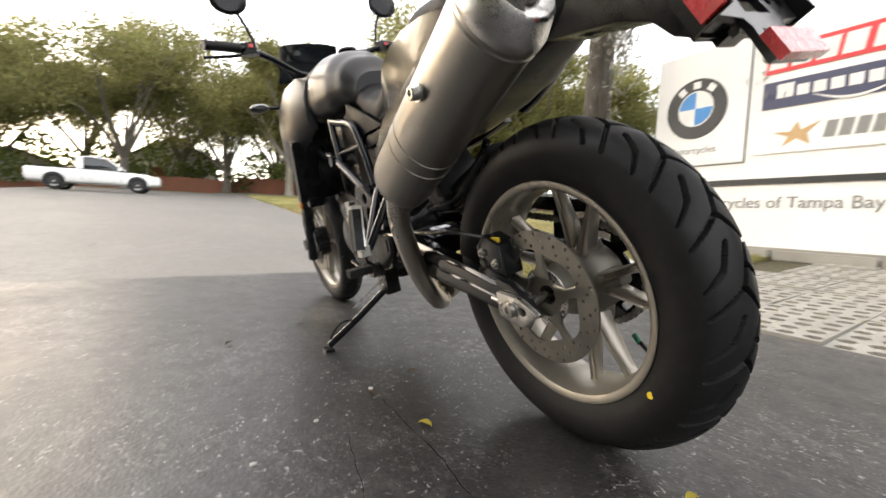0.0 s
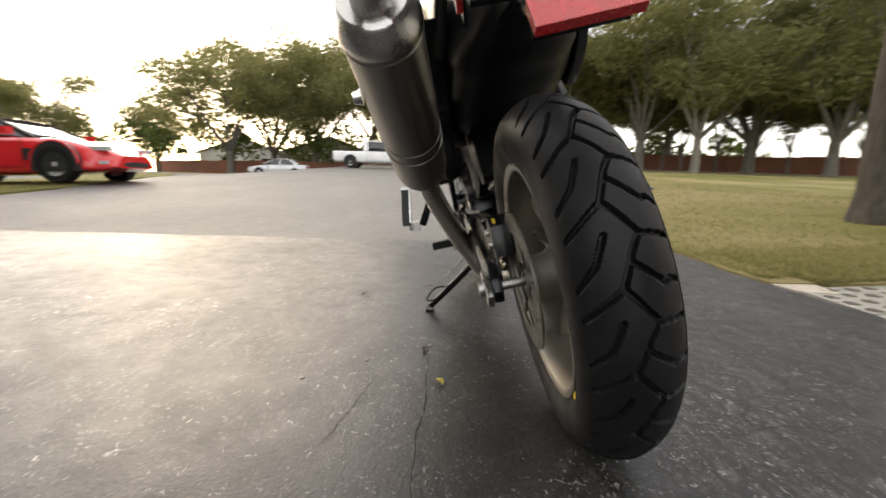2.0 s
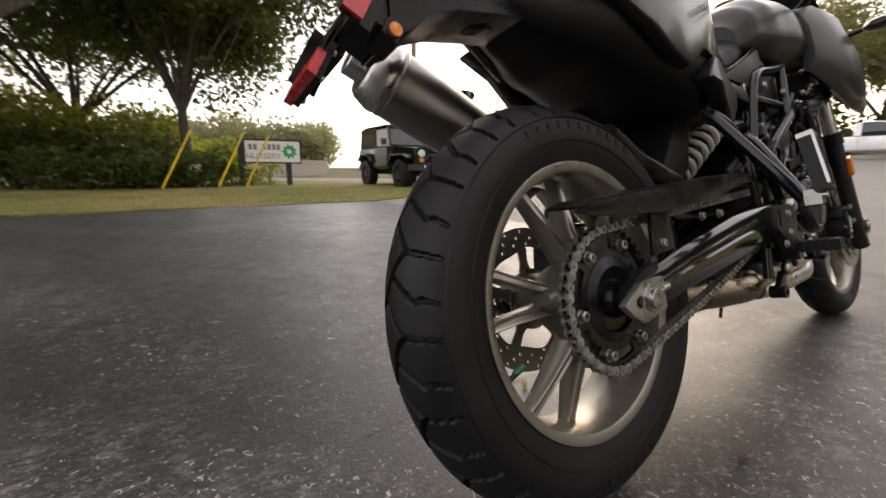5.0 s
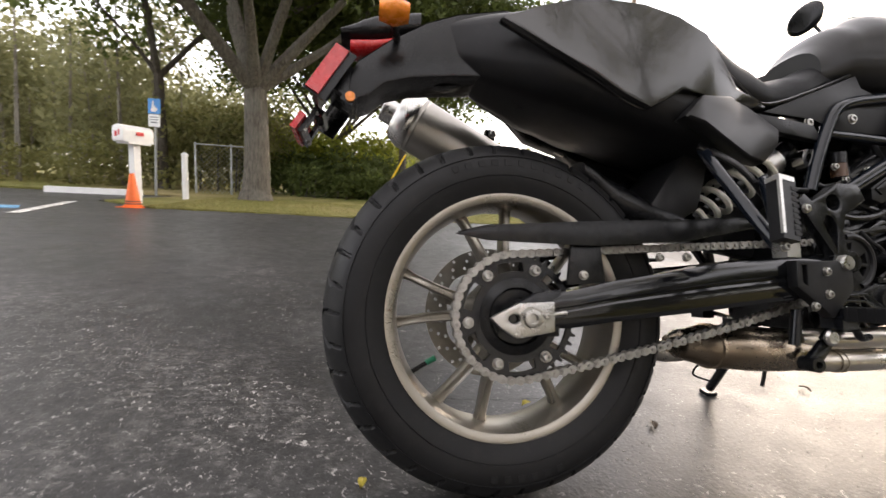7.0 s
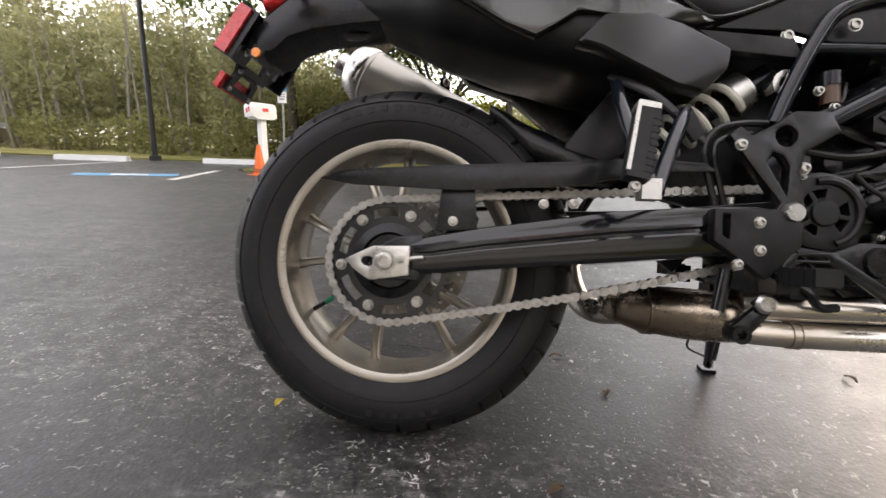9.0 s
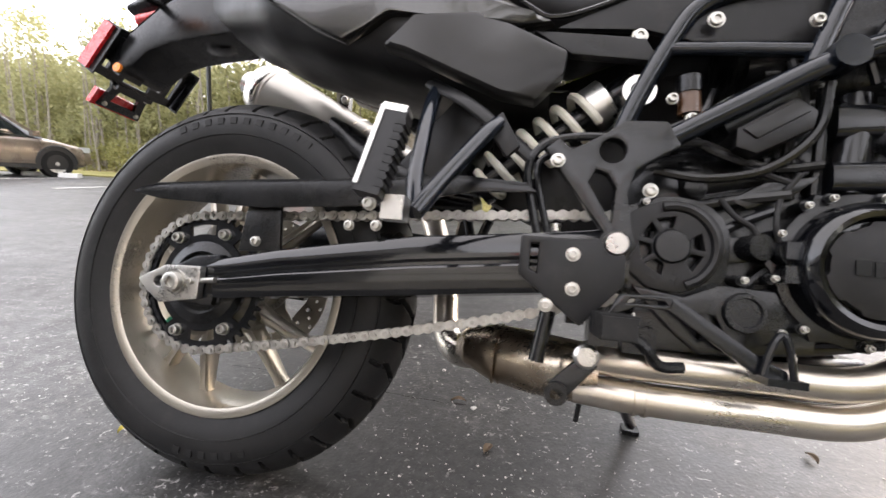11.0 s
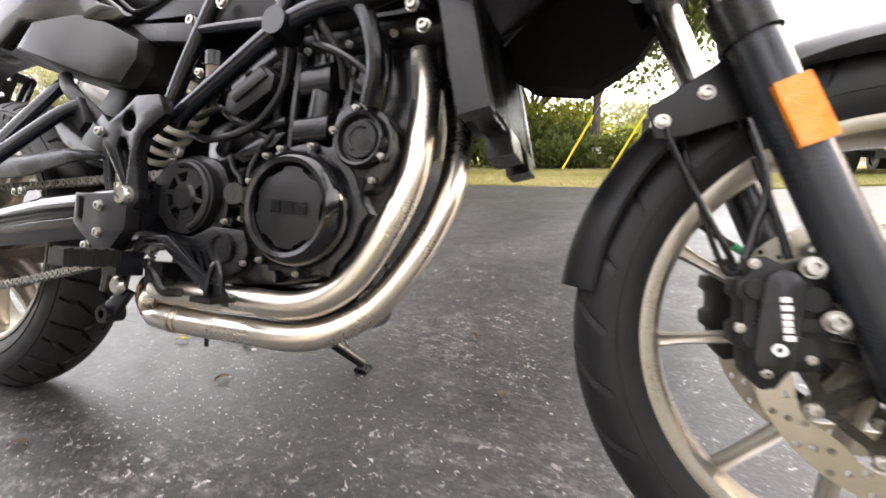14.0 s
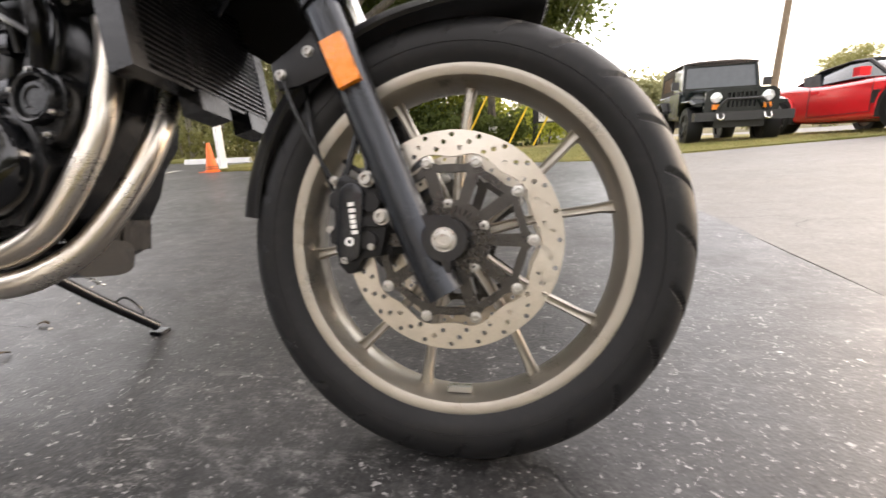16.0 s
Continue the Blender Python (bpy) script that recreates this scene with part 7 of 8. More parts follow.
def shrub(name, label, rows, per, leaf, leafmat, seed, kind="", category="shrub", flat=0.9):
    """A shrub or a hedge of leaf clumps on short stems."""
    root = thing(name, label, category, pose(rows[0][0], rows[0][1], 0), kind=kind)
    ox, oy = rows[0][0], rows[0][1]
    puffs = [(x - ox, y - oy, z, r) for x, y, z, r in rows]
    bm = bmesh.new()
    for x, y, z, r in puffs[:: max(1, len(puffs) // 12)]:
        tube([(x, y, -0.03), (x + 0.05, y, z)], (0.03, 0.012), 6, bm, 2)
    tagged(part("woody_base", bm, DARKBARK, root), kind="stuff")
    quads("foliage", clumps(puffs, per, seed, flat), leaf, leafmat, root, seed)
    return root


def row(x0, x1, y0, y1, z0, z1, r, n, seed):
    q = random.Random(seed)
    return [(x0 + (x1 - x0) * (k + 0.5) / n + q.uniform(-0.25, 0.25), q.uniform(y0, y1), q.uniform(z0, z1), r * q.uniform(0.7, 1.25)) for k in range(n)]


shrub("hedge", "dense dark green hedge along the verge", row(-2.3, 1.7, 12.2, 12.9, 0.25, 0.72, 0.46, 34, 61), 900, 0.065, LEAFDARK, 61, category="hedge")
shrub("hedge", "tall dark hedge behind the oak", row(-4.0, 0.5, 13.4, 14.4, 0.4, 0.95, 0.62, 30, 62), 520, 0.08, LEAFDARK, 62, category="hedge")
shrub("bush", "mixed green shrubs behind the white bollard", row(-7.0, -3.2, 13.2, 15.0, 0.4, 2.2, 0.8, 36, 69), 380, 0.08, LEAF, 69)
shrub("bush", "bright yellow-green bush in the sun", row(-4.2, 1.0, 14.6, 16.0, 0.7, 2.0, 0.75, 34, 63), 420, 0.09, LEAFLIME, 63)
shrub("bush", "low lime-green shrub behind the nursery sign", row(-0.6, 3.4, 13.3, 14.4, 0.15, 0.75, 0.42, 26, 60), 700, 0.06, LEAFLIME, 60)
shrub("bush", "bright yellow-green bush beside the side road", row(2.0, 4.5, 24.0, 26.0, 0.4, 1.4, 0.9, 16, 64), 260, 0.12, LEAFLIME, 64)
shrub("bush", "grey-green bushes beyond the side road", row(2.0, 16.0, 38.0, 44.0, 0.8, 3.6, 1.7, 40, 65), 150, 0.22, LEAFPALE, 65, "stuff")
shrub("bush", "low dark bush beside the red car", row(11.0, 14.0, 19.5, 20.5, 0.3, 0.9, 0.55, 12, 66), 420, 0.09, LEAF, 66)
shrub("bush", "dark shrubs behind the dealer sign", row(2.6, 5.6, -8.2, -6.4, 0.4, 1.5, 0.55, 22, 67), 520, 0.07, LEAFDARK, 67)
shrub("understorey", "dark shrubs along the brown fence", [(44.2 + 2 * math.sin(k), -34 + k * 1.25, 0.9 + 0.9 * (k % 3), 1.3) for k in range(56)], 90, 0.24, LEAFDARK, 68, "stuff")

# the woods beyond the lot: pale thin stems, shrubs below, leafy tops
q = random.Random(71)
woods = thing("woods", "edge of a wood with thin pale stems and shrubs", "woods", kind="stuff")
bm = bmesh.new()
puffs, low = [], []
for k in range(105):
    t = q.random()
    x, y = -6.5 - 36 * t, 12.0 + q.uniform(0, 5.0) + 5.5 * t
    h = q.uniform(3.0, 5.4) + 3.6 * t
    sx, sy = q.uniform(-0.35, 0.35), q.uniform(-0.3, 0.3)
    tube([(x, y, -0.05), (x + sx * 0.5, y + sy * 0.5, h * 0.5), (x + sx, y + sy, h)], (q.uniform(0.025, 0.075), 0.015), 6, bm, 3)
    puffs += [(x + sx + q.uniform(-0.8, 0.8), y + sy + q.uniform(-0.8, 0.8) + 1.2, h * q.uniform(0.25, 1.02), q.uniform(0.5, 1.2)) for _ in range(6)]
for k in range(120):
    t = q.random()
    low.append((-5.5 - 36 * t, 11.4 + q.uniform(0, 2.4) + 5.0 * t, q.uniform(0.15, 0.9), q.uniform(0.35, 0.8)))
for k in range(150):
    t = q.random()
    puffs.append((-4.5 - 40 * t, 18 + q.uniform(0, 5) + 5 * t, q.uniform(0.6, 4.2) + 2.4 * t, q.uniform(1.3, 2.1)))
tagged(part("stems", bm, PALEBARK, woods), kind="stuff")
deep = [(-4.0 - 42 * q.random(), 21.0 + q.uniform(0, 3), q.uniform(0.4, 3.6), q.uniform(1.4, 2.2)) for k in range(110)]
quads("deep_wood", clumps(deep, 120, 74, 0.9), 0.13, LEAF, woods, 74)
quads("leafy_tops", clumps(puffs, 135, 72, 0.9), 0.105, LEAFPALE, woods, 72)
quads("shrub_layer", clumps(low, 420, 73, 0.9), 0.07, LEAF, woods, 73)

def crack(label, a, b, wide, wander, seed):
    """An open crack in the asphalt: a thin dark ragged ribbon that widens and narrows."""
    q = random.Random(seed)
    a, b = Vector((*a, 0)), Vector((*b, 0))
    side = (b - a).normalized().cross(Vector((0, 0, 1)))
    n = int((b - a).length / 0.022)
    bm, off, last = bmesh.new(), 0.0, None
    for k in range(n + 1):
        off = off * 0.93 + q.gauss(0, wander)
        w = wide * q.uniform(0.25, 1.0) * (1 if 0 < k < n else 0.1)
        p = a.lerp(b, k / n) + side * off + Vector((0, 0, 0.0022))
        now = [bm.verts.new(p - side * w / 2), bm.verts.new(p + side * w / 2)]
        if last:
            bm.faces.new([last[0], last[1], now[1], now[0]])
        last = now
    return tagged(part("asphalt_crack", bm, CRACKED, None, label), label, "crack", kind="structure")


crack("thin ragged crack in the sealed asphalt", (0.40, 0.35), (-0.30, 0.35), 0.0022, 0.0026, 5)
crack("thin ragged crack in the sealed asphalt", (0.22, 0.47), (-0.08, 0.53), 0.0018, 0.0026, 6)

# grass blades standing in the lawn and the verge
def blades(name, label, areas, seed, size):
    g = np.random.default_rng(seed)
    out = []
    for x0, x1, f, depth, n in areas:
        x = x0 + (x1 - x0) * g.random(n) ** 1.5
        out.append(np.stack([x, np.array([f(v) for v in x]) + depth * g.random(n) ** 1.6, 0.012 + g.random(n) * 0.02], 1))
    ob = quads(name, np.concatenate(out), size, STRAW, None, seed, 0.12, 0.8)
    return tagged(ob, label, "grass", "", "stuff")


blades("grass", "short dry grass blades of the lawn", [(1.4, 16, lambda v: -1.42 - 0.06 * (v - 1.4), -4.5, 26000), (1.25, 2.2, lambda v: -1.6, -2.4, 6000)], 81, 0.026)
blades("grass", "dry grass blades along the verge", [(-3.4, 9, lambda v: 6.1 + max(0, v - 2.5) * 0.17, 3.4, 20000)], 82, 0.028)
blades("grass", "short grass sprouting among the grid pavers", [(1.15, -1.6, lambda v: -1.5, -2.6, 1900)], 83, 0.009)


# ---- nursery sign, guy wires, fence ----
nursery = thing("nursery_sign", "white nursery sign board on dark wooden posts", "sign", pose(2.10, 12.75, -0.10, 0, 0, -9) @ Matrix.Scale(1.17, 4))
part("board", blk((0.03, -0.02, 0.66), (1.29, 0.02, 1.17)), BOARD, nursery)
part("board_frame", plate([(0.0, 0.63), (1.32, 0.63), (1.32, 1.20), (0.0, 1.20)], -0.03, 0.03, [[(0.035, 0.665), (1.285, 0.665), (1.285, 1.165), (0.035, 1.165)]]), TRIMBLACK, nursery, "black frame")
for x, z in ((-0.06, 1.22), (1.02, 1.0)):
    part("post", blk((x - 0.06, 0.03, -0.05), (x + 0.06, 0.15, z)), TRIMBLACK, nursery, bevel=0.006)
words("NURSERY", 0.19, BOARDGREY, nursery, (0.44, -0.0215, 0.74), label="dark capital letters")
bars(nursery, "name_mark", BOARDGREY, [(0.12 + k * 0.105, 0.195 + k * 0.105, 0.95, 1.085) for k in range(7) if k != 2], -0.0235, -0.019)
emblem = part("round_emblem", plate([(1.04 + (0.19 if k % 2 else 0.13) * math.cos(k * math.pi / 9), 0.92 + (0.19 if k % 2 else 0.13) * math.sin(k * math.pi / 9)) for k in range(18)], -0.0235, -0.019), BOARDGREEN, nursery, "green leaf emblem")
part("emblem_heart", plate(ring2(1.04, 0.92, 0.055, 14), -0.026, -0.023), MARK, emblem)
for bx, by, tx, ty in ((0.03, 11.5, 2.4, 11.8), (1.25, 11.8, 3.6, 12.2), (1.95, 12.0, 4.3, 12.5)):
    guy = thing("guy_wire", "slanting guy wire with a yellow sleeve", "guy wire", pose(bx, by, 0), "guy wires")
    e = Vector((tx - bx, ty - by, 4.6))
    part("wire", rod((0, 0, -0.03), e, 0.006, 6), WIREMETAL, guy)
    part("sleeve", rod(e * 0.008, e * 0.30, 0.026, 8), YELLOW, guy, "yellow plastic sleeve")
notice = thing("notice_board", "small white notice on a short stake", "sign", pose(0.85, 12.3, 0))
part("stake", blk((-0.015, 0, -0.03), (0.015, 0.03, 0.5)), FENCEGREY, notice)
part("panel", blk((-0.13, -0.012, 0.42), (0.13, 0.0, 0.6)), BOARD, notice)

slat_fence = thing("slat_fence", "long weathered grey fence along the side road", "fence", pose(3.6, 21.0, 0))
fw = Vector((7.0, 7.6, 0)).normalized()
FM = Matrix(((fw.x, -fw.y, 0, 0), (fw.y, fw.x, 0, 0), (0, 0, 1, 0), (0, 0, 0, 1)))
slat_me = bpy.data.meshes.new("slat")
bm = blk((0, -0.012, 0), (0.115, 0.012, 0.95))
bm.to_mesh(slat_me)
bm.free()
for k in range(84):
    part_of("slat", slat_me, FENCEGREY, slat_fence, at=FM @ pose(k * 0.125, 0, rnd.uniform(-0.01, 0.02), 0, rnd.uniform(-0.6, 0.6), 0))
for z in (0.25, 0.75):
    part("rail", blk((0, 0.013, z), (10.5, 0.05, z + 0.07), FM), FENCEGREY, slat_fence)


def wire_fence(x0, x1, y, h, label):
    """Chain link: posts, rails and a mesh of thin crossing wires."""
    root = thing("chain_link_fence", label, "fence", pose(x0, y, 0))
    w = x1 - x0
    for k in range(3):
        part("post", rod((w * k / 2, 0, -0.05), (w * k / 2, 0, h + 0.05), 0.026, 8), WIREMETAL, root)
    part("rail", rod((0, 0, h), (w, 0, h), 0.018, 8), WIREMETAL, root)
    bm = bmesh.new()
    n = int(w / 0.12)
    for k in range(-int(h / 0.12), n):
        for s in (1, -1):
            a, b = k * 0.12, k * 0.12 + h
            if s < 0:
                a, b = b, a
            za, zb = 0.02, h
            lo_, hi_ = min(a, b), max(a, b)
            if hi_ <= 0 or lo_ >= w:
                continue
            cut = lambda v: za + (zb - za) * (v - a) / (b - a)
            p, r_ = max(lo_, 0), min(hi_, w)
            tube([(p, 0, cut(p)), (r_, 0, cut(r_))], 0.0035, 3, bm, 1)
    part("mesh", bm, WIREMETAL, root, "thin crossing wires")


wire_fence(-4.6, -2.9, 11.3, 1.25, "galvanised chain link fence piece beside the oak")

# ---- posts, cone, mailbox, kerb stops ----
cone = thing("traffic_cone", "orange plastic traffic cone beside the white post", "cone", pose(-3.55, 6.10, -0.02))
bm = lathe([(0.002, 0.50), (0.026, 0.50), (0.03, 0.49), (0.10, 0.055), (0.12, 0.045), (0.12, 0.03), (0.002, 0.03)], 24, loop=False)
bmesh.ops.transform(bm, matrix=Matrix.Rotation(radians(90), 4, "X"), verts=bm.verts)
part("shell", bm, CONE, cone)
part("foot", blk((-0.15, -0.15, 0.0), (0.15, 0.15, 0.03)), CONE, cone, bevel=0.012)
for z, r in ((0.066, 0.105), (0.10, 0.100)):
    bm = lathe([(r, z), (r, z + 0.014), (r - 0.012, z + 0.014), (r - 0.012, z)], 24)
    bmesh.ops.transform(bm, matrix=Matrix.Rotation(radians(90), 4, "X"), verts=bm.verts)
    part("band", bm, DARKBARK, cone, "dark grime band")
box_ = thing("mailbox", "white arched mailbox on a white square post", "mailbox", pose(-3.80, 6.72, -0.02, 0, 0, -25) @ Matrix.Scale(1.08, 4))
part("post", blk((-0.05, -0.05, -0.05), (0.05, 0.05, 0.86)), PVC, box_, bevel=0.006)
part("shelf", blk((-0.11, -0.17, 0.86), (0.11, 0.17, 0.885)), PVC, box_, bevel=0.004)
arch = [(-0.10, 0.885), (0.10, 0.885), *[(0.10 * math.cos(radians(9 * k)), 1.03 + 0.085 * math.sin(radians(9 * k))) for k in range(21)]]
part("housing", plate(arch, -0.22, 0.22), PVC, box_, bevel=0.006)
part("door", plate([(x * 0.96, 0.89 + (z - 0.885) * 0.96) for x, z in arch], -0.235, -0.222), BOARD, box_, bevel=0.003)
bars(box_, "mark", BOARDRED, [(-0.05, -0.01, 0.95, 1.02), (0.01, 0.04, 0.97, 1.04)], -0.239, -0.234, "small red mark")
part("flag", blk((0.105, -0.05, 0.98), (0.112, 0.06, 1.03)), BOARDRED, box_)
bollard = thing("bollard", "white plastic bollard post with rounded cap", "bollard", pose(-3.74, 8.40, 0) @ Matrix.Scale(0.88, 4))
bm = lathe([(0.002, -0.05), (0.062, -0.05), (0.062, 0.95), (0.07, 0.955), (0.07, 0.985), (0.045, 1.02), (0.002, 1.03)], 20, loop=False)
bmesh.ops.transform(bm, matrix=Matrix.Rotation(radians(90), 4, "X"), verts=bm.verts)
part("tube", bm, PVC, bollard)
hp = thing("parking_sign", "blue disabled parking sign on a metal pole", "sign", pose(-4.68, 9.35, 0, 0, 2, -22))
part("pole", rod((0, 0, -0.05), (0, 0, 1.98), 0.025, 10), WIREMETAL, hp)
part("panel", blk((-0.15, -0.035, 1.68), (0.15, -0.026, 1.98)), BOARDBLUE, hp, "blue panel", bevel=0.004)
part("lower_panel", blk((-0.14, -0.035, 1.42), (0.14, -0.026, 1.665)), BOARD, hp, "white lower panel", bevel=0.004)
part("wheelchair_mark", plate([(-0.06, 1.72), (0.05, 1.72), (0.09, 1.78), (0.03, 1.80), (0.03, 1.84), (-0.01, 1.84), (-0.01, 1.93), (-0.04, 1.93), (-0.05, 1.80), (-0.085, 1.77)], -0.039, -0.0345), MARK, hp, "white wheelchair mark")
bars(hp, "text_mark", BOARDGREY, [(-0.1, 0.1, 1.6, 1.62), (-0.1, 0.1, 1.55, 1.57), (-0.08, 0.08, 1.49, 1.52)], -0.038, -0.0345)
lamp_post = thing("lamp_post", "tall dark metal lamp post at the lot's edge", "lamp post", pose(-7.9, 9.2, 0, 0, 1.0, 0))
part("base", rod((0, 0, -0.05), (0, 0, 0.12), 0.13, 16), TRIMBLACK, lamp_post)
part("pole", tube([(0, 0, 0.1), (0, 0, 7)], (0.062, 0.045), 14), TRIMBLACK, lamp_post)
part("lamp_head", blk((-0.5, -0.14, 7.0), (0.1, 0.14, 7.12)), TRIMBLACK, lamp_post, bevel=0.03)
bm = bmesh.new()
skin(bm, [[Vector((x, y, z)) for y, z in ((-0.08, 0), (0.08, 0), (0.06, 0.115), (-0.06, 0.115))] for x in (-0.8, 0.8)])
stop = part("parking_stop", bm, PVC, bevel=0.012)
tagged(stop, "white painted concrete parking stop on the asphalt", "parking stop", "parking stops")
stop.matrix_basis = pose(-8.8, 8.4, 0.0, 0, 0, 8)
for x, y in ((-5.6, 8.95), (-12.0, 8.3)):
    copy_thing(stop, pose(x, y, 0, 0, 0, 8))
for name, m_, pts in (("blue_marking", LINEBLUE, [(-5.6, 4.75), (-4.35, 5.2), (-4.6, 5.6), (-5.9, 5.15)]), ("white_marking", LINEWHITE, [(-5.2, 4.97), (-4.75, 5.13), (-4.9, 5.33), (-5.35, 5.17)]), ("white_marking", LINEWHITE, [(-7.4, 5.0), (-7.28, 5.0), (-7.9, 8.6), (-8.02, 8.6)]), ("white_marking", LINEWHITE, [(-4.05, 4.6), (-3.93, 4.62), (-4.55, 6.6), (-4.67, 6.58)]), ("white_marking", LINEWHITE, [(-10.4, 4.4), (-10.28, 4.4), (-11.0, 8.2), (-11.12, 8.2)])):
    ob = sheet(name, pts, 0.004 if m_ is LINEBLUE else 0.008, m_, "faded %s parking paint on the asphalt" % ("blue" if m_ is LINEBLUE else "white"), "road marking", 0.003)
pole = thing("utility_pole", "tall leaning wooden utility pole behind the off-roader", "utility pole", pose(9.9, 16.4, 0, 0, 1.2, 0))
part("shaft", tube([(0, 0, -0.05), (0, 0, 11)], (0.12, 0.09), 14, per=2), POLEWOOD, pole)
part("crossarm", blk((-1.1, -0.05, 10.2), (1.1, 0.05, 10.32)), POLEWOOD, pole)


# ---- cars ----
def wheel(root, x, y, r, w, rim, spokes=5, s=1):
    """A tyre with its rim; s is the outer side."""
    at = Matrix.Translation((x, y, r))
    tyre = part("wheel", lathe([(r * 0.64, -w / 2), (r * 0.94, -w / 2), (r, -w * 0.36), (r, w * 0.36), (r * 0.94, w / 2), (r * 0.64, w / 2)], 28), RUBBER, root, at=at)
    part("rim", lathe([(r * 0.65, s * w * 0.45), (r * 0.58, s * w * 0.3), (0.02, s * w * 0.22), (0.02, -s * w * 0.2), (r * 0.65, -s * w * 0.4)], 24), ALLOY if rim is not TRIMBLACK else TRIMBLACK, tyre)
    bm = bmesh.new()
    for k in range(spokes):
        box(bm, (r * 0.06, s * w * 0.2 - 0.01, -r * 0.085), (r * 0.63, s * w * 0.44 + 0.01, r * 0.085), Matrix.Rotation(2 * math.pi * k / spokes + 0.3, 4, "Y"))
    part("spokes", bm, rim, tyre)
    part("hub_cap", lathe([(0.002, s * w * 0.47), (r * 0.13, s * w * 0.47), (r * 0.15, s * w * 0.3), (0.002, s * w * 0.3)], 14, loop=False), rim, tyre)
    return tyre


def strip(bm, a, b, w, t):
    """A flat bar from a to b, w along the car, t across it."""
    a, b = Vector(a), Vector(b)
    skin(bm, [[p + Vector((sx * w / 2, sy * t / 2, 0)) for sx, sy in ((-1, -1), (1, -1), (1, 1), (-1, 1))] for p in (a, b)])
    return bm


def car(name, label, m, paint, body, glass_, roof, pillars, wheels, wr, ww, half, rim, lamps=(), tails=(), doors=(), spokes=5, trim=None, soft_top=False):
    """body, glass_, roof: stations along x; pillars: (x low, z low, x high, z high); wheels: x of the axles."""
    root = thing(name, label, "car", m)
    shell = part("body", loft(body, 4, 4, 0.16), paint, root, angle=50)
    part("glasshouse", loft(glass_, 3, 4, 0.14), TINT, root, "dark tinted windows")
    if roof:
        part("roof", loft(roof, 3, 4, 0.4), SOFTBLACK if soft_top else paint, root)
    gy = lambda z, g0: g0[1] + (g0[2] - g0[1]) * (z - g0[3]) / (g0[4] - g0[3])
    g0 = glass_[len(glass_) // 2]
    for s in (1, -1):
        for x0, z0, x1, z1, w in pillars:
            part("pillar", strip(bmesh.new(), (x0, s * (gy(z0, g0)), z0), (x1, s * (gy(z1, g0) + 0.004), z1), w, 0.03), SOFTBLACK if soft_top else paint, root)
        for k, x in enumerate(wheels):
            arch_ = part("wheel_arch", plate([(x + wr * 1.2 * math.cos(radians(10 * a)), wr * 1.02 + wr * 1.2 * math.sin(radians(10 * a))) for a in range(19)] + [(x - wr * 1.2, wr * 0.62), (x + wr * 1.2, wr * 0.62)], s * half * 0.7, s * (half + 0.006)), TRIMBLACK, root)
            part("arch_lip", tube([(x + wr * 1.22 * math.cos(radians(20 * a)), s * (half + 0.004), wr * 1.02 + wr * 1.22 * math.sin(radians(20 * a))) for a in range(10)], 0.02, 6, per=2), trim or paint, root)
            wheel(root, x, s * (half - ww / 2 + 0.015), wr, ww, rim, spokes, s)
        for x0, x1, z0, z1 in doors:
            bm = bmesh.new()
            for a, b in (((x0, z0), (x0, z1)), ((x1, z0), (x1, z1)), ((x0, z0), (x1, z0))):
                tube([(a[0], s * (half + 0.001), a[1]), (b[0], s * (half + 0.001), b[1])], 0.006, 4, bm)
            part("door_seam", bm, TRIMBLACK, root)
            part("door_handle", blk((x0 + 0.06, s * (half + 0.012) - 0.014, z1 - 0.14), (x0 + 0.24, s * (half + 0.012) + 0.014, z1 - 0.11)), paint, root, bevel=0.006)
        part("mirror", blk((pillars[0][0] - 0.26, s * (half + 0.09) - 0.08, pillars[0][1] + 0.0), (pillars[0][0] - 0.12, s * (half + 0.09) + 0.08, pillars[0][1] + 0.13)), paint, root, bevel=0.03)
        for x, y, z, a, b, c in lamps:
            part("headlight", blk((x - a, s * y - b, z - c), (x + a, s * y + b, z + c)), LAMPGLASS, root, "clear headlight", bevel=0.02)
        for x, y, z, a, b, c in tails:
            part("tail_light", blk((x - a, s * y - b, z - c), (x + a, s * y + b, z + c)), TAILRED, root, "red tail light", bevel=0.02)
    return root


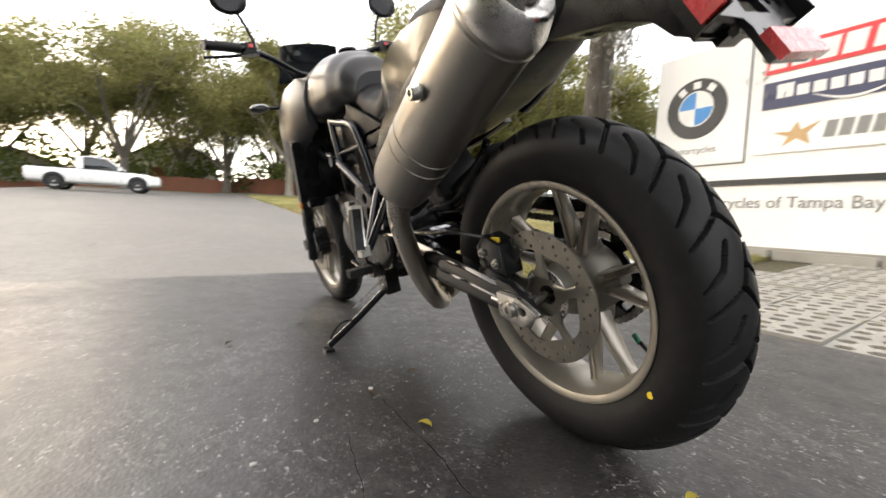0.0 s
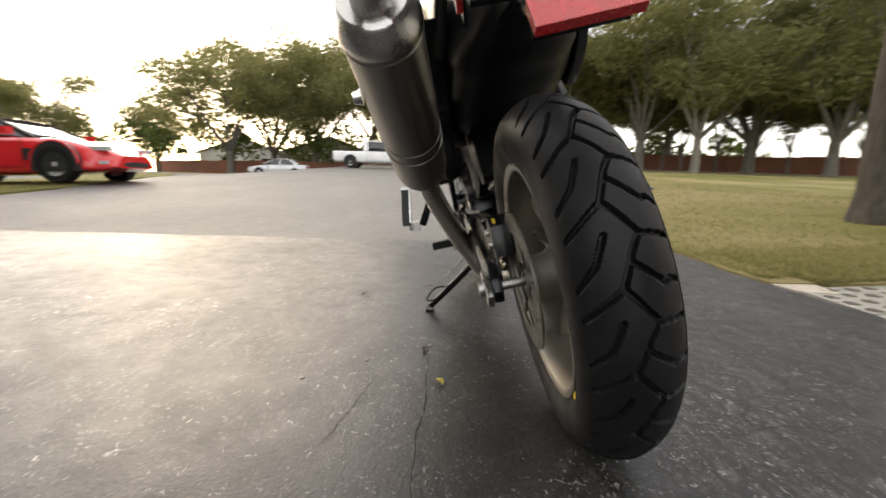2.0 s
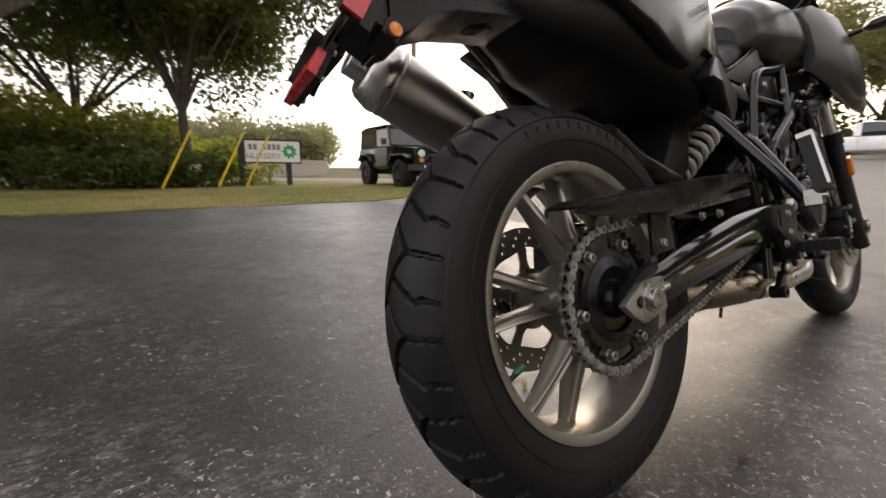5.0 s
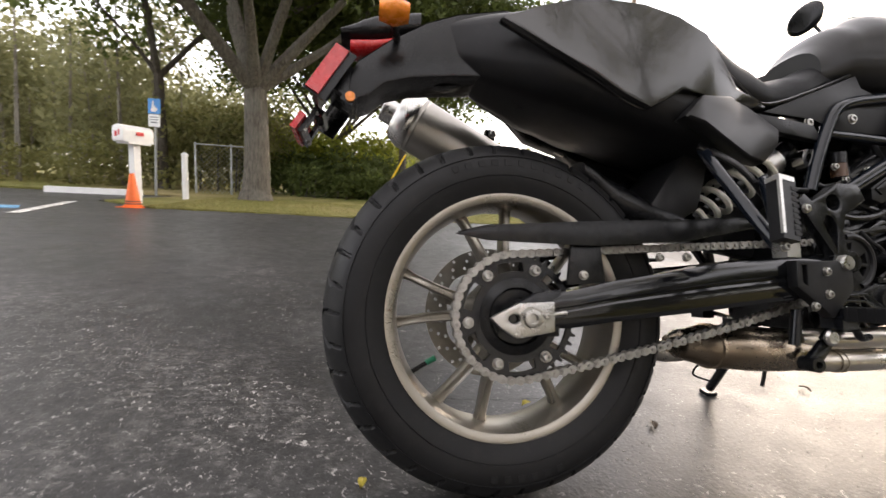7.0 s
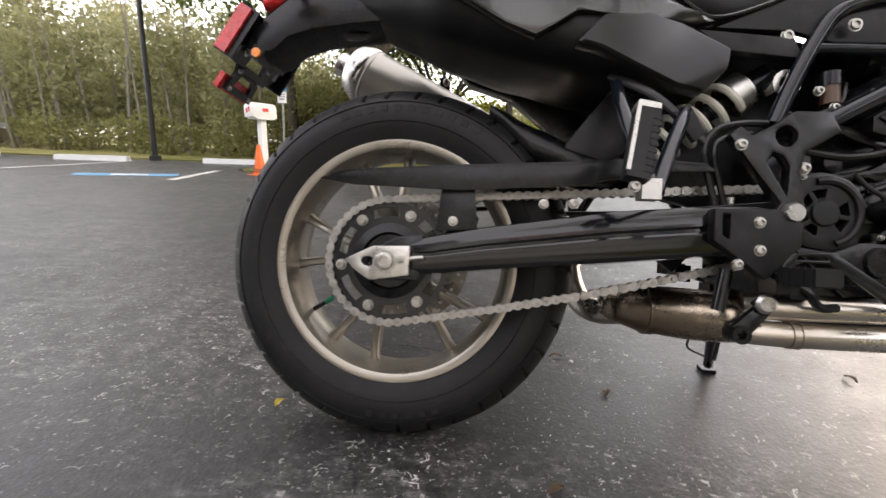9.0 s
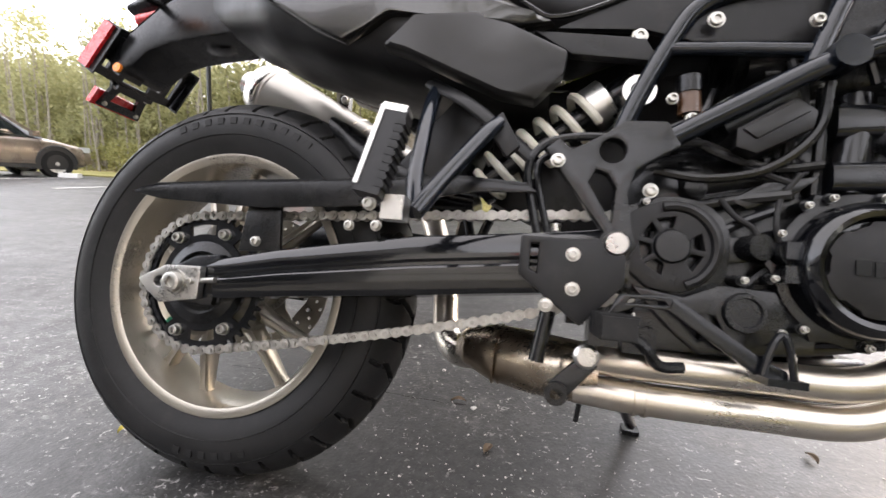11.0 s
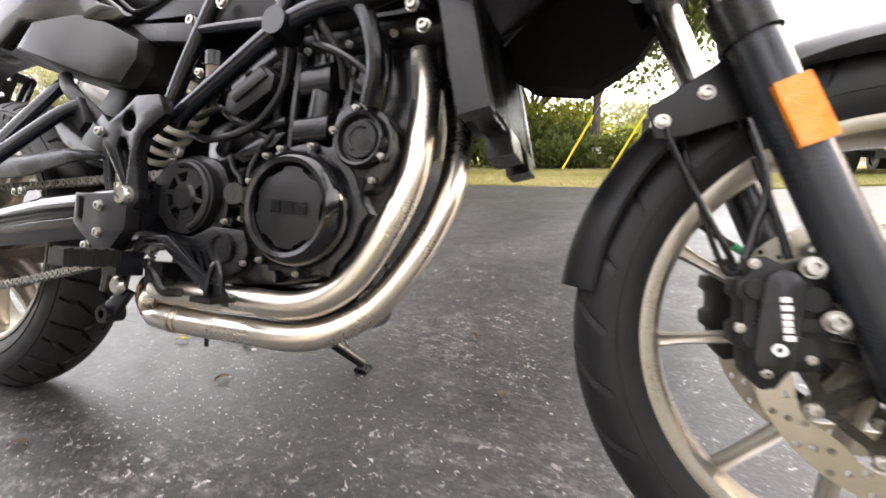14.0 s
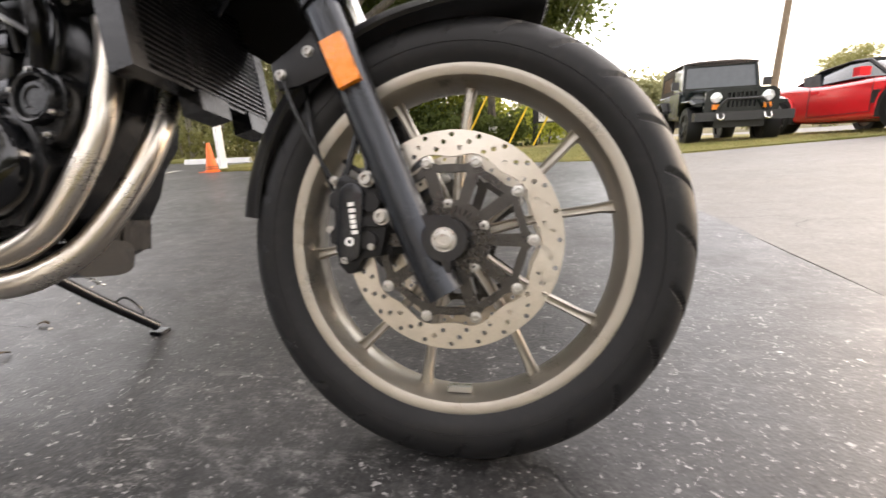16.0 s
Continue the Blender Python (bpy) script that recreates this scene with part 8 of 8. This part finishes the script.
suv = car("parked_suv", "bronze sport utility vehicle parked across the lot", pose(-12.9, 7.0, -0.03, 0, 0, 80), CARBRONZE,
    [(-2.44, 0.74, 0.72, 0.42, 0.92, 0), (-2.36, 0.88, 0.84, 0.3, 1.02, 0), (-1.2, 0.915, 0.88, 0.26, 1.06, 0), (0.9, 0.915, 0.87, 0.26, 1.03, 0), (1.4, 0.90, 0.82, 0.26, 1.0, 0), (2.1, 0.86, 0.76, 0.28, 0.86, 0), (2.38, 0.72, 0.62, 0.36, 0.72, 0)],
    [(-2.3, 0.78, 0.62, 0.98, 1.06, 0), (-1.95, 0.85, 0.66, 0.98, 1.55, 0), (-0.6, 0.86, 0.68, 0.98, 1.66, 0), (0.35, 0.86, 0.68, 0.98, 1.6, 0), (1.25, 0.82, 0.72, 0.96, 1.04, 0)],
    [(-2.15, 0.68, 0.6, 1.46, 1.53, 0), (-1.8, 0.70, 0.6, 1.52, 1.62, 0), (-0.6, 0.71, 0.6, 1.60, 1.71, 0), (0.3, 0.71, 0.6, 1.55, 1.66, 0), (0.62, 0.70, 0.6, 1.44, 1.52, 0)],
    [(1.2, 1.02, 0.42, 1.58, 0.10), (0.1, 1.02, -0.02, 1.62, 0.09), (-0.95, 1.02, -0.98, 1.62, 0.09), (-1.75, 1.02, -1.98, 1.5, 0.34)], (-1.42, 1.47), 0.365, 0.235, 0.905, ALLOY,
    [(2.2, 0.66, 0.76, 0.12, 0.1, 0.07)], [(-2.33, 0.76, 0.93, 0.09, 0.13, 0.08)], [(0.12, 1.15, 0.42, 1.0), (-0.95, 0.1, 0.42, 1.0)], 5, TRIMBLACK)
part("sill_trim", blk((-1.0, -0.925, 0.26), (1.05, -0.90, 0.36)), TRIMBLACK, suv, bevel=0.01)
part("rear_bumper", loft([(-2.50, 0.7, 0.7, 0.3, 0.52, 0), (-2.34, 0.88, 0.88, 0.28, 0.55, 0)], 2), TRIMBLACK, suv)
for s in (1, -1):
    part("roof_rail", tube([(-1.8, s * 0.58, 1.63), (-1.6, s * 0.58, 1.71), (0.0, s * 0.58, 1.73), (0.2, s * 0.58, 1.66)], 0.018, 8), TRIMBLACK, suv)

red = car("parked_sports_car", "low red convertible sports car on the grass", pose(7.95, 8.6, 0.0, 0, -2.5, -86), CARRED,
    [(-2.2, 0.72, 0.74, 0.42, 0.82, 0), (-2.1, 0.88, 0.86, 0.28, 0.93, 0), (-1.4, 0.935, 0.86, 0.2, 0.96, 0), (-0.3, 0.915, 0.86, 0.16, 0.86, 0), (0.6, 0.915, 0.84, 0.16, 0.86, 0), (1.3, 0.93, 0.84, 0.17, 0.82, 0), (1.9, 0.86, 0.70, 0.2, 0.66, 0), (2.22, 0.62, 0.42, 0.26, 0.5, 0)],
    [(-1.35, 0.66, 0.5, 0.84, 0.96, 0), (-0.75, 0.74, 0.56, 0.84, 1.15, 0), (-0.1, 0.76, 0.58, 0.84, 1.19, 0), (0.25, 0.76, 0.58, 0.84, 1.17, 0), (0.95, 0.74, 0.66, 0.82, 0.88, 0)],
    [(-1.5, 0.66, 0.56, 0.93, 0.98, 0), (-0.8, 0.66, 0.54, 1.12, 1.2, 0), (-0.1, 0.66, 0.52, 1.17, 1.25, 0), (0.25, 0.64, 0.52, 1.14, 1.21, 0)],
    [(0.9, 0.86, 0.28, 1.17, 0.07), (-0.75, 0.86, -1.0, 1.1, 0.42)], (-1.33, 1.36), 0.335, 0.26, 0.925, ALLOY,
    [(1.98, 0.62, 0.62, 0.16, 0.09, 0.04)], [(-2.2, 0.5, 0.72, 0.03, 0.09, 0.07)], [(-0.55, 0.85, 0.3, 0.84)], 5, None, True)
part("grille_mouth", loft([(2.02, 0.46, 0.46, 0.26, 0.40, 0), (2.235, 0.40, 0.40, 0.28, 0.38, 0)], 2), TRIMBLACK, red)
for s in (1, -1):
    part("fog_lamp", blk((2.0, s * 0.66 - 0.09, 0.33), (2.10, s * 0.66 + 0.09, 0.39)), LAMPGLASS, red, bevel=0.01)
    part("side_vent", blk((0.86, s * 0.925 - 0.012, 0.42), (1.0, s * 0.925 + 0.012, 0.62)), TRIMBLACK, red, bevel=0.006)

sedan = car("silver_sedan", "silver sedan out on the far street", pose(35.0, 13.2, 0, 0, 0, 96), CARSILVER,
    [(-2.3, 0.7, 0.7, 0.36, 0.84, 0), (-2.2, 0.85, 0.8, 0.26, 0.98, 0), (-1.0, 0.89, 0.84, 0.22, 0.98, 0), (0.9, 0.89, 0.82, 0.22, 0.94, 0), (1.9, 0.84, 0.74, 0.24, 0.78, 0), (2.3, 0.64, 0.56, 0.32, 0.62, 0)],
    [(-1.75, 0.74, 0.62, 0.92, 1.0, 0), (-0.9, 0.78, 0.58, 0.92, 1.4, 0), (0.1, 0.78, 0.58, 0.92, 1.42, 0), (1.15, 0.76, 0.66, 0.9, 0.96, 0)],
    [(-1.1, 0.6, 0.5, 1.34, 1.4, 0), (-0.4, 0.6, 0.5, 1.4, 1.46, 0), (0.2, 0.6, 0.5, 1.36, 1.43, 0)],
    [(1.1, 0.95, 0.2, 1.4, 0.08), (-0.2, 0.95, -0.25, 1.4, 0.08), (-1.5, 0.95, -1.0, 1.36, 0.2)], (-1.36, 1.38), 0.32, 0.2, 0.88, ALLOY, [(2.1, 0.62, 0.68, 0.12, 0.1, 0.06)], [(-2.26, 0.62, 0.8, 0.05, 0.14, 0.08)], [(-0.2, 1.0, 0.36, 0.92)])

truck = car("white_pickup", "white single cab pickup out on the street", pose(26.5, 4.0, 0, 0, 0, -92), CARWHITE,
    [(-2.6, 0.86, 0.86, 0.46, 0.98, 0), (-2.5, 0.9, 0.88, 0.36, 1.02, 0), (-0.6, 0.9, 0.88, 0.32, 1.02, 0), (0.7, 0.9, 0.86, 0.32, 1.02, 0), (1.9, 0.88, 0.78, 0.32, 0.95, 0), (2.5, 0.78, 0.66, 0.4, 0.8, 0)],
    [(-0.72, 0.8, 0.7, 0.98, 1.5, 0), (-0.5, 0.82, 0.68, 0.98, 1.6, 0), (0.3, 0.82, 0.68, 0.98, 1.6, 0), (1.15, 0.8, 0.72, 0.96, 1.04, 0)],
    [(-0.8, 0.7, 0.62, 1.5, 1.6, 0), (-0.3, 0.72, 0.62, 1.56, 1.68, 0), (0.35, 0.7, 0.6, 1.52, 1.62, 0)],
    [(1.1, 1.02, 0.38, 1.56, 0.09), (-0.62, 1.02, -0.66, 1.56, 0.26)], (-1.55, 1.6), 0.36, 0.24, 0.895, ALLOY, [(2.36, 0.66, 0.76, 0.1, 0.1, 0.08)], [(-2.58, 0.78, 0.8, 0.03, 0.08, 0.12)], [(-0.55, 0.95, 0.44, 1.0)])
bm = plate([(-2.45, 0.98), (-0.85, 0.98), (-0.85, 1.03), (-2.45, 1.03)], -0.8, 0.8)
part("bed_liner", bm, TRIMBLACK, truck)

# the dark boxy off-roader
jeep = thing("parked_offroader", "dark green boxy soft-top off-roader on the grass", "car", pose(5.58, 9.85, -0.06, 0, 0, -95) @ Matrix.Scale(0.94, 4))
part("tub", loft([(-1.75, 0.72, 0.72, 0.52, 1.08, 0), (-1.7, 0.74, 0.74, 0.5, 1.1, 0), (0.5, 0.74, 0.72, 0.5, 1.12, 0), (0.56, 0.66, 0.66, 0.52, 1.12, 0)], 0, 3, 0.06), CARGREEN, jeep)
part("hood", loft([(0.5, 0.66, 0.6, 0.62, 1.14, 0), (1.2, 0.56, 0.5, 0.62, 1.10, 0), (1.72, 0.46, 0.42, 0.62, 1.05, 0)], 3, 3, 0.12), CARGREEN, jeep)
part("chassis", blk((-1.7, -0.42, 0.36), (1.78, 0.42, 0.56)), TRIMBLACK, jeep, bevel=0.02)
grille = part("grille", plate([(-0.62, 0.62), (0.62, 0.62), (0.6, 1.0), (0.48, 1.06), (-0.48, 1.06), (-0.6, 1.0)], 0, 0.04, [[(x - 0.022, 0.72), (x + 0.022, 0.72), (x + 0.022, 0.98), (x - 0.022, 0.98)] for x in (-0.21, -0.14, -0.07, 0.0, 0.07, 0.14, 0.21)]), CARGREEN, jeep, "seven-slot grille", at=Matrix.Translation((1.76, 0, 0)) @ Matrix.Rotation(radians(-90), 4, "Z"))
part("radiator", blk((1.70, -0.3, 0.66), (1.74, 0.3, 1.0)), TRIMBLACK, jeep)
for s in (1, -1):
    ym = s * 0.42
    bm = lathe([(0.002, 0.03), (0.085, 0.02), (0.10, 0.0), (0.10, -0.03), (0.002, -0.03)], 20, loop=False)
    bmesh.ops.transform(bm, matrix=Matrix.Translation((1.80, ym, 0.90)) @ Matrix.Rotation(radians(-90), 4, "Z"), verts=bm.verts)
    part("headlight", bm, LAMPGLASS, jeep, "round clear headlight")
    part("turn_lamp", blk((1.78, ym - 0.06, 0.69), (1.82, ym + 0.06, 0.78)), ORANGE, jeep, "amber turn lamp", bevel=0.008)
    part("fender", loft([(0.55, 0.16, 0.15, 0.66, 0.74, s * 0.62), (0.75, 0.17, 0.16, 0.84, 0.92, s * 0.62), (1.35, 0.17, 0.16, 0.84, 0.92, s * 0.62), (1.72, 0.17, 0.15, 0.76, 0.83, s * 0.62)], 3), CARGREEN, jeep)
    part("rear_flare", loft([(-1.6, 0.08, 0.08, 0.74, 0.80, s * 0.78), (-1.35, 0.09, 0.09, 0.9, 0.96, s * 0.78), (-0.85, 0.09, 0.09, 0.9, 0.96, s * 0.78), (-0.6, 0.08, 0.08, 0.70, 0.76, s * 0.78)], 2), TRIMBLACK, jeep)
    part("windscreen_post", strip(bmesh.new(), (0.52, s * 0.70, 1.1), (0.34, s * 0.66, 1.66), 0.07, 0.06), CARGREEN, jeep)
    for x in (-1.12, 1.2):
        wheel(jeep, x, s * 0.66, 0.385, 0.27, TRIMBLACK, 6, s)
    part("door_half", blk((-0.45, s * 0.742 - 0.012, 0.6), (0.42, s * 0.742 + 0.012, 1.1)), CARGREEN, jeep, bevel=0.01)
    part("side_window", plate([(-0.4, 1.14), (0.44, 1.14), (0.30, 1.60), (-0.4, 1.60)], s * 0.69 - 0.006, s * 0.69 + 0.006), WINDOW, jeep)
    part("soft_top_side", plate([(-1.72, 1.08), (-0.42, 1.08), (-0.42, 1.66), (-1.6, 1.66)], s * 0.69 - 0.012, s * 0.69 + 0.012, [[(-1.5, 1.2), (-0.6, 1.2), (-0.6, 1.52), (-1.44, 1.52)]]), CANVAS, jeep, "brown cloth side")
    part("quarter_window", plate([(-1.49, 1.21), (-0.61, 1.21), (-0.61, 1.51), (-1.43, 1.51)], s * 0.69 - 0.004, s * 0.69 + 0.004), TANCLOTH, jeep, "tan clouded plastic window")
    part("shackle", tube([(1.98, s * 0.38 - 0.05, 0.60), (2.03, s * 0.38 - 0.05, 0.53), (2.03, s * 0.38, 0.50), (2.03, s * 0.38 + 0.05, 0.53), (1.98, s * 0.38 + 0.05, 0.60)], 0.016, 8), CHROME, jeep, "bright shackle")
    part("mirror", blk((0.42, s * 0.86 - 0.07, 1.16), (0.50, s * 0.86 + 0.07, 1.32)), TRIMBLACK, jeep, bevel=0.02)
    part("bull_bar_leg", tube([(1.9, s * 0.42, 0.64), (1.94, s * 0.36, 0.78), (1.94, s * 0.28, 0.86)], 0.024, 8), TRIMBLACK, jeep)
part("bull_bar", tube([(1.94, -0.28, 0.86), (1.94, 0.28, 0.86)], 0.024, 8), TRIMBLACK, jeep)
part("front_bumper", blk((1.78, -0.80, 0.48), (1.98, 0.80, 0.64)), TRIMBLACK, jeep, "black steel bumper", bevel=0.02)
part("rear_bumper", blk((-1.86, -0.72, 0.48), (-1.74, 0.72, 0.62)), TRIMBLACK, jeep, bevel=0.02)
part("soft_top", loft([(-1.68, 0.7, 0.62, 1.6, 1.70, 0), (-1.4, 0.71, 0.64, 1.64, 1.76, 0), (0.1, 0.71, 0.64, 1.64, 1.76, 0), (0.38, 0.70, 0.64, 1.62, 1.71, 0)], 2), CANVAS, jeep, "dark cloth soft top")
for z0, z1, x0 in ((1.08, 1.17, 0.51), (1.60, 1.68, 0.35)):
    part("windscreen_rail", blk((x0 - 0.03, -0.7, z0), (x0 + 0.03, 0.7, z1)), CARGREEN, jeep, bevel=0.01)
part("windscreen", skin(bmesh.new(), [[Vector((x, y, z)) for x, y in ((0.50 - 0.32 * (z - 1.15), -0.66), (0.51 - 0.32 * (z - 1.15), -0.66), (0.51 - 0.32 * (z - 1.15), 0.66), (0.50 - 0.32 * (z - 1.15), 0.66))] for z in (1.15, 1.62)]), WINDOW, jeep, "pale reflecting windscreen")
for s in (1, -1):
    part("seat", loft([(-0.55, 0.22, 0.2, 0.8, 1.45, s * 0.34), (-0.38, 0.22, 0.2, 0.8, 1.4, s * 0.34)], 2), SOFTBLACK, jeep)
part("tailgate", blk((-1.70, -0.68, 1.08), (-1.66, 0.68, 1.64)), CANVAS, jeep)

# ---- an unseen building, added south of the lot to block sky light ----
blocker = thing("shop_building", "unseen grey building added to block sky light from the south", "building", pose(-14.5, -12.2, 0), kind="structure")
part("wall", blk((-13.5, -4.0, -0.05), (12.2, 4.0, 6.4)), HOUSEGREY, blocker)
part("roof_edge", blk((-13.7, -4.2, 6.4), (12.4, 4.2, 6.7)), ROOFING, blocker, bevel=0.02)
part("base_strip", blk((-13.55, -4.05, -0.05), (12.25, 4.05, 0.4)), CONCRETE, blocker)
for k in range(4):
    win = part("window", blk((-12 + 6.1 * k, 3.97, 0.5), (-8.2 + 6.1 * k, 4.04, 2.9)), TINT, blocker)
    part("window_frame", plate([(-12.1 + 6.1 * k, 0.4), (-8.1 + 6.1 * k, 0.4), (-8.1 + 6.1 * k, 3.0), (-12.1 + 6.1 * k, 3.0)], 4.0, 4.08, [[(-12 + 6.1 * k, 0.5), (-8.2 + 6.1 * k, 0.5), (-8.2 + 6.1 * k, 2.9), (-12 + 6.1 * k, 2.9)]]), TRIMBLACK, win)
part("canopy", blk((-13.4, 4.0, 3.4), (12.1, 6.2, 3.7)), ROOFING, blocker, bevel=0.02)

# ---- across the street: brown fence and houses ----
line = [(55, 36), (45.5, 20), (43.5, 8), (42.8, -4), (42, -16), (40, -27), (34, -40), (26, -50)]
for (x0, y0), (x1, y1) in zip(line, line[1:]):
    d = math.hypot(x1 - x0, y1 - y0)
    seg = thing("brown_fence", "long brown painted board fence behind the street", "fence", pose(x0, y0, 0, 0, 0, math.degrees(math.atan2(y1 - y0, x1 - x0))), "brown fence runs")
    n = int(d / 2.4)
    for k in range(n):
        part("panel", blk((d * k / n + 0.07, -0.03, -0.45), (d * (k + 1) / n - 0.07, 0.03, 1.42 + 0.03 * math.sin(3 * k + x0))), WALLBROWN, seg)
        part("post", blk((d * k / n - 0.07, -0.06, -0.45), (d * k / n + 0.07, 0.06, 1.52)), WALLBROWN, seg)


def house(label, m, w, d, h, ridge, wall, openings):
    """A gabled house, its front towards local -x, the ridge along x."""
    root = thing("house", label, "house", m)
    part("wall", plate([(-w / 2, -0.05), (w / 2, -0.05), (w / 2, h), (0, h + ridge), (-w / 2, h)], 0, d), wall, root, at=Matrix.Rotation(radians(-90), 4, "Z"))
    for s in (1, -1):
        bm = skin(bmesh.new(), [[Vector((x, s * (w / 2 + 0.5) * t, h + ridge * (1 - t) - 0.2 * t + dz)) for t, dz in ((0, 0.04), (1, 0.04), (1, 0.2), (0, 0.2))] for x in (-0.5, d + 0.5)])
        part("roof_side", bm, ROOFING, root)
        part("barge_board", blk((-0.56, min(0, s * (w / 2 + 0.5)), h - 0.1), (-0.51, max(0, s * (w / 2 + 0.5)), h + 0.02)), HOUSEWHITE, root)
    for y, z, ow, oh, kind_ in openings:
        win = part("window" if kind_ == "w" else "door", blk((-0.05, y - ow / 2, z), (-0.004, y + ow / 2, z + oh)), TINT if kind_ == "w" else WALLBROWN, root)
        part("casing", plate([(y - ow / 2 - 0.12, z - 0.12), (y + ow / 2 + 0.12, z - 0.12), (y + ow / 2 + 0.12, z + oh + 0.12), (y - ow / 2 - 0.12, z + oh + 0.12)], 0.003, 0.08, [[(y - ow / 2, z), (y + ow / 2, z), (y + ow / 2, z + oh), (y - ow / 2, z + oh)]]), HOUSEWHITE, win, at=Matrix.Rotation(radians(90), 4, "Z"))
    return root


house("white gabled house with grey roof behind the fence", pose(50, 1.0, 0, 0, 0, 6), 7.5, 9, 3.0, 2.3, HOUSEWHITE, [(-1.6, 0.9, 2.2, 1.5, "w"), (1.4, 0.2, 1.0, 2.1, "d"), (2.7, 1.0, 0.8, 1.2, "w")])
house("grey house with low roof behind the fence", pose(55, 14.0, 0, 0, 0, 14), 12, 10, 2.7, 2.1, HOUSEGREY, [(-3, 0.9, 1.6, 1.3, "w"), (2, 0.9, 1.6, 1.3, "w")])
house("grey house with low roof among the oaks", pose(49, -14.0, 0, 0, 0, -12), 11, 10, 2.7, 2.0, HOUSEGREY, [(-3, 0.9, 1.6, 1.3, "w"), (2, 0.9, 1.6, 1.3, "w")])
house("pale house far along the street", pose(60, 27.0, 0, 0, 0, 20), 11, 10, 2.7, 2.0, HOUSEWHITE, [(-3, 0.9, 1.6, 1.3, "w"), (2, 0.9, 1.6, 1.3, "w")])

# ---- leaves and chips lying on the asphalt ----
FALLEN = mat("yellow_leaf", (0.50, 0.42, 0.05), 0.6, var=0.25, big=40)
BROWNLEAF = mat("brown_leaf", (0.10, 0.065, 0.035), 0.7, var=0.25, big=40)
CHIP = mat("white_chip", (0.36, 0.35, 0.33), 0.8, var=0.15, big=40)


def fallen(x, y, length, width, turn, material, label):
    bm = bmesh.new()
    top = []
    for k in range(9):
        t = k / 8
        w = width * math.sin(math.pi * t) ** 0.7 * 0.5
        z = 0.003 + 0.006 * math.sin(math.pi * t)
        top.append([Vector(((t - 0.5) * length, s * w, z + (0.003 if s else 0))) for s in (-1, 0, 1)])
    skin(bm, top, closed=False, cap=False)
    bmesh.ops.solidify(bm, geom=list(bm.faces), thickness=0.0012)
    ob = part("fallen_leaf", bm, material)
    ob.matrix_basis = pose(x, y, 0.001, 0, 0, turn)
    tagged(ob, label, "leaf", "fallen leaves")


fallen(0.172, 0.312, 0.034, 0.018, 30, FALLEN, "small yellow fallen leaf on the asphalt")
fallen(-0.25, 0.045, 0.030, 0.016, 80, FALLEN, "small yellow fallen leaf on the asphalt")
for x, y, a in ((0.37, 0.355, 10), (0.46, 0.19, 70), (0.95, 0.62, 140), (0.30, -0.12, 35), (1.1, 0.35, 100)):
    fallen(x, y, 0.035, 0.017, a, BROWNLEAF, "curled dark brown leaf on the asphalt")
q = random.Random(91)
bm = bmesh.new()
spots = [(0.41, 0.34, 0.008), (0.30, 0.51, 0.007), (0.19, 0.65, 0.007)]
spots += [(q.gauss(0.5, 0.9), q.gauss(0.25, 0.8), q.uniform(0.0007, 0.0022)) for _ in range(150)]
spots += [(q.gauss(0.62, 0.25), q.gauss(0.25, 0.22), q.uniform(0.0007, 0.0022)) for _ in range(150)]
spots += [(q.gauss(1.2, 0.28), q.gauss(0.45, 0.3), q.uniform(0.0008, 0.0024)) for _ in range(170)]
spots += [(q.gauss(0.42, 0.12), q.gauss(0.12, 0.14), q.uniform(0.0010, 0.0030)) for _ in range(80)]
for x, y, r in spots:
    a0 = q.uniform(0, 3)
    ring = [Vector((x + r * q.uniform(0.6, 1.3) * math.cos(a0 + k * 1.2566), y + r * q.uniform(0.6, 1.3) * math.sin(a0 + k * 1.2566), -0.001)) for k in range(5)]
    skin(bm, [ring, [Vector((p.x * 0.8 + x * 0.2, p.y * 0.8 + y * 0.2, r * 0.45)) for p in ring]])
tagged(part("gravel", bm, CHIP), "pale stone chips scattered on the asphalt", "gravel", "", "stuff")


# ---- all that stands on the rising ground is lifted with it ----
LAID = {"ground", "pavement", "driveway", "road", "side_road", "lawn", "verge", "far_yard", "paver_bed", "paver_field", "sand_patch", "blue_marking", "white_marking", "gravel", "motorcycle", "sun", "camera"}
for ob in [o for o in scene.objects if o.parent is None and o.name.split(".")[0] not in LAID]:
    if ob.type == "MESH" and ob.location.length < 1e-6:
        for v in ob.data.vertices:
            v.co.z += rise(v.co.x, v.co.y)
    else:
        ob.location.z += rise(ob.location.x, ob.location.y)
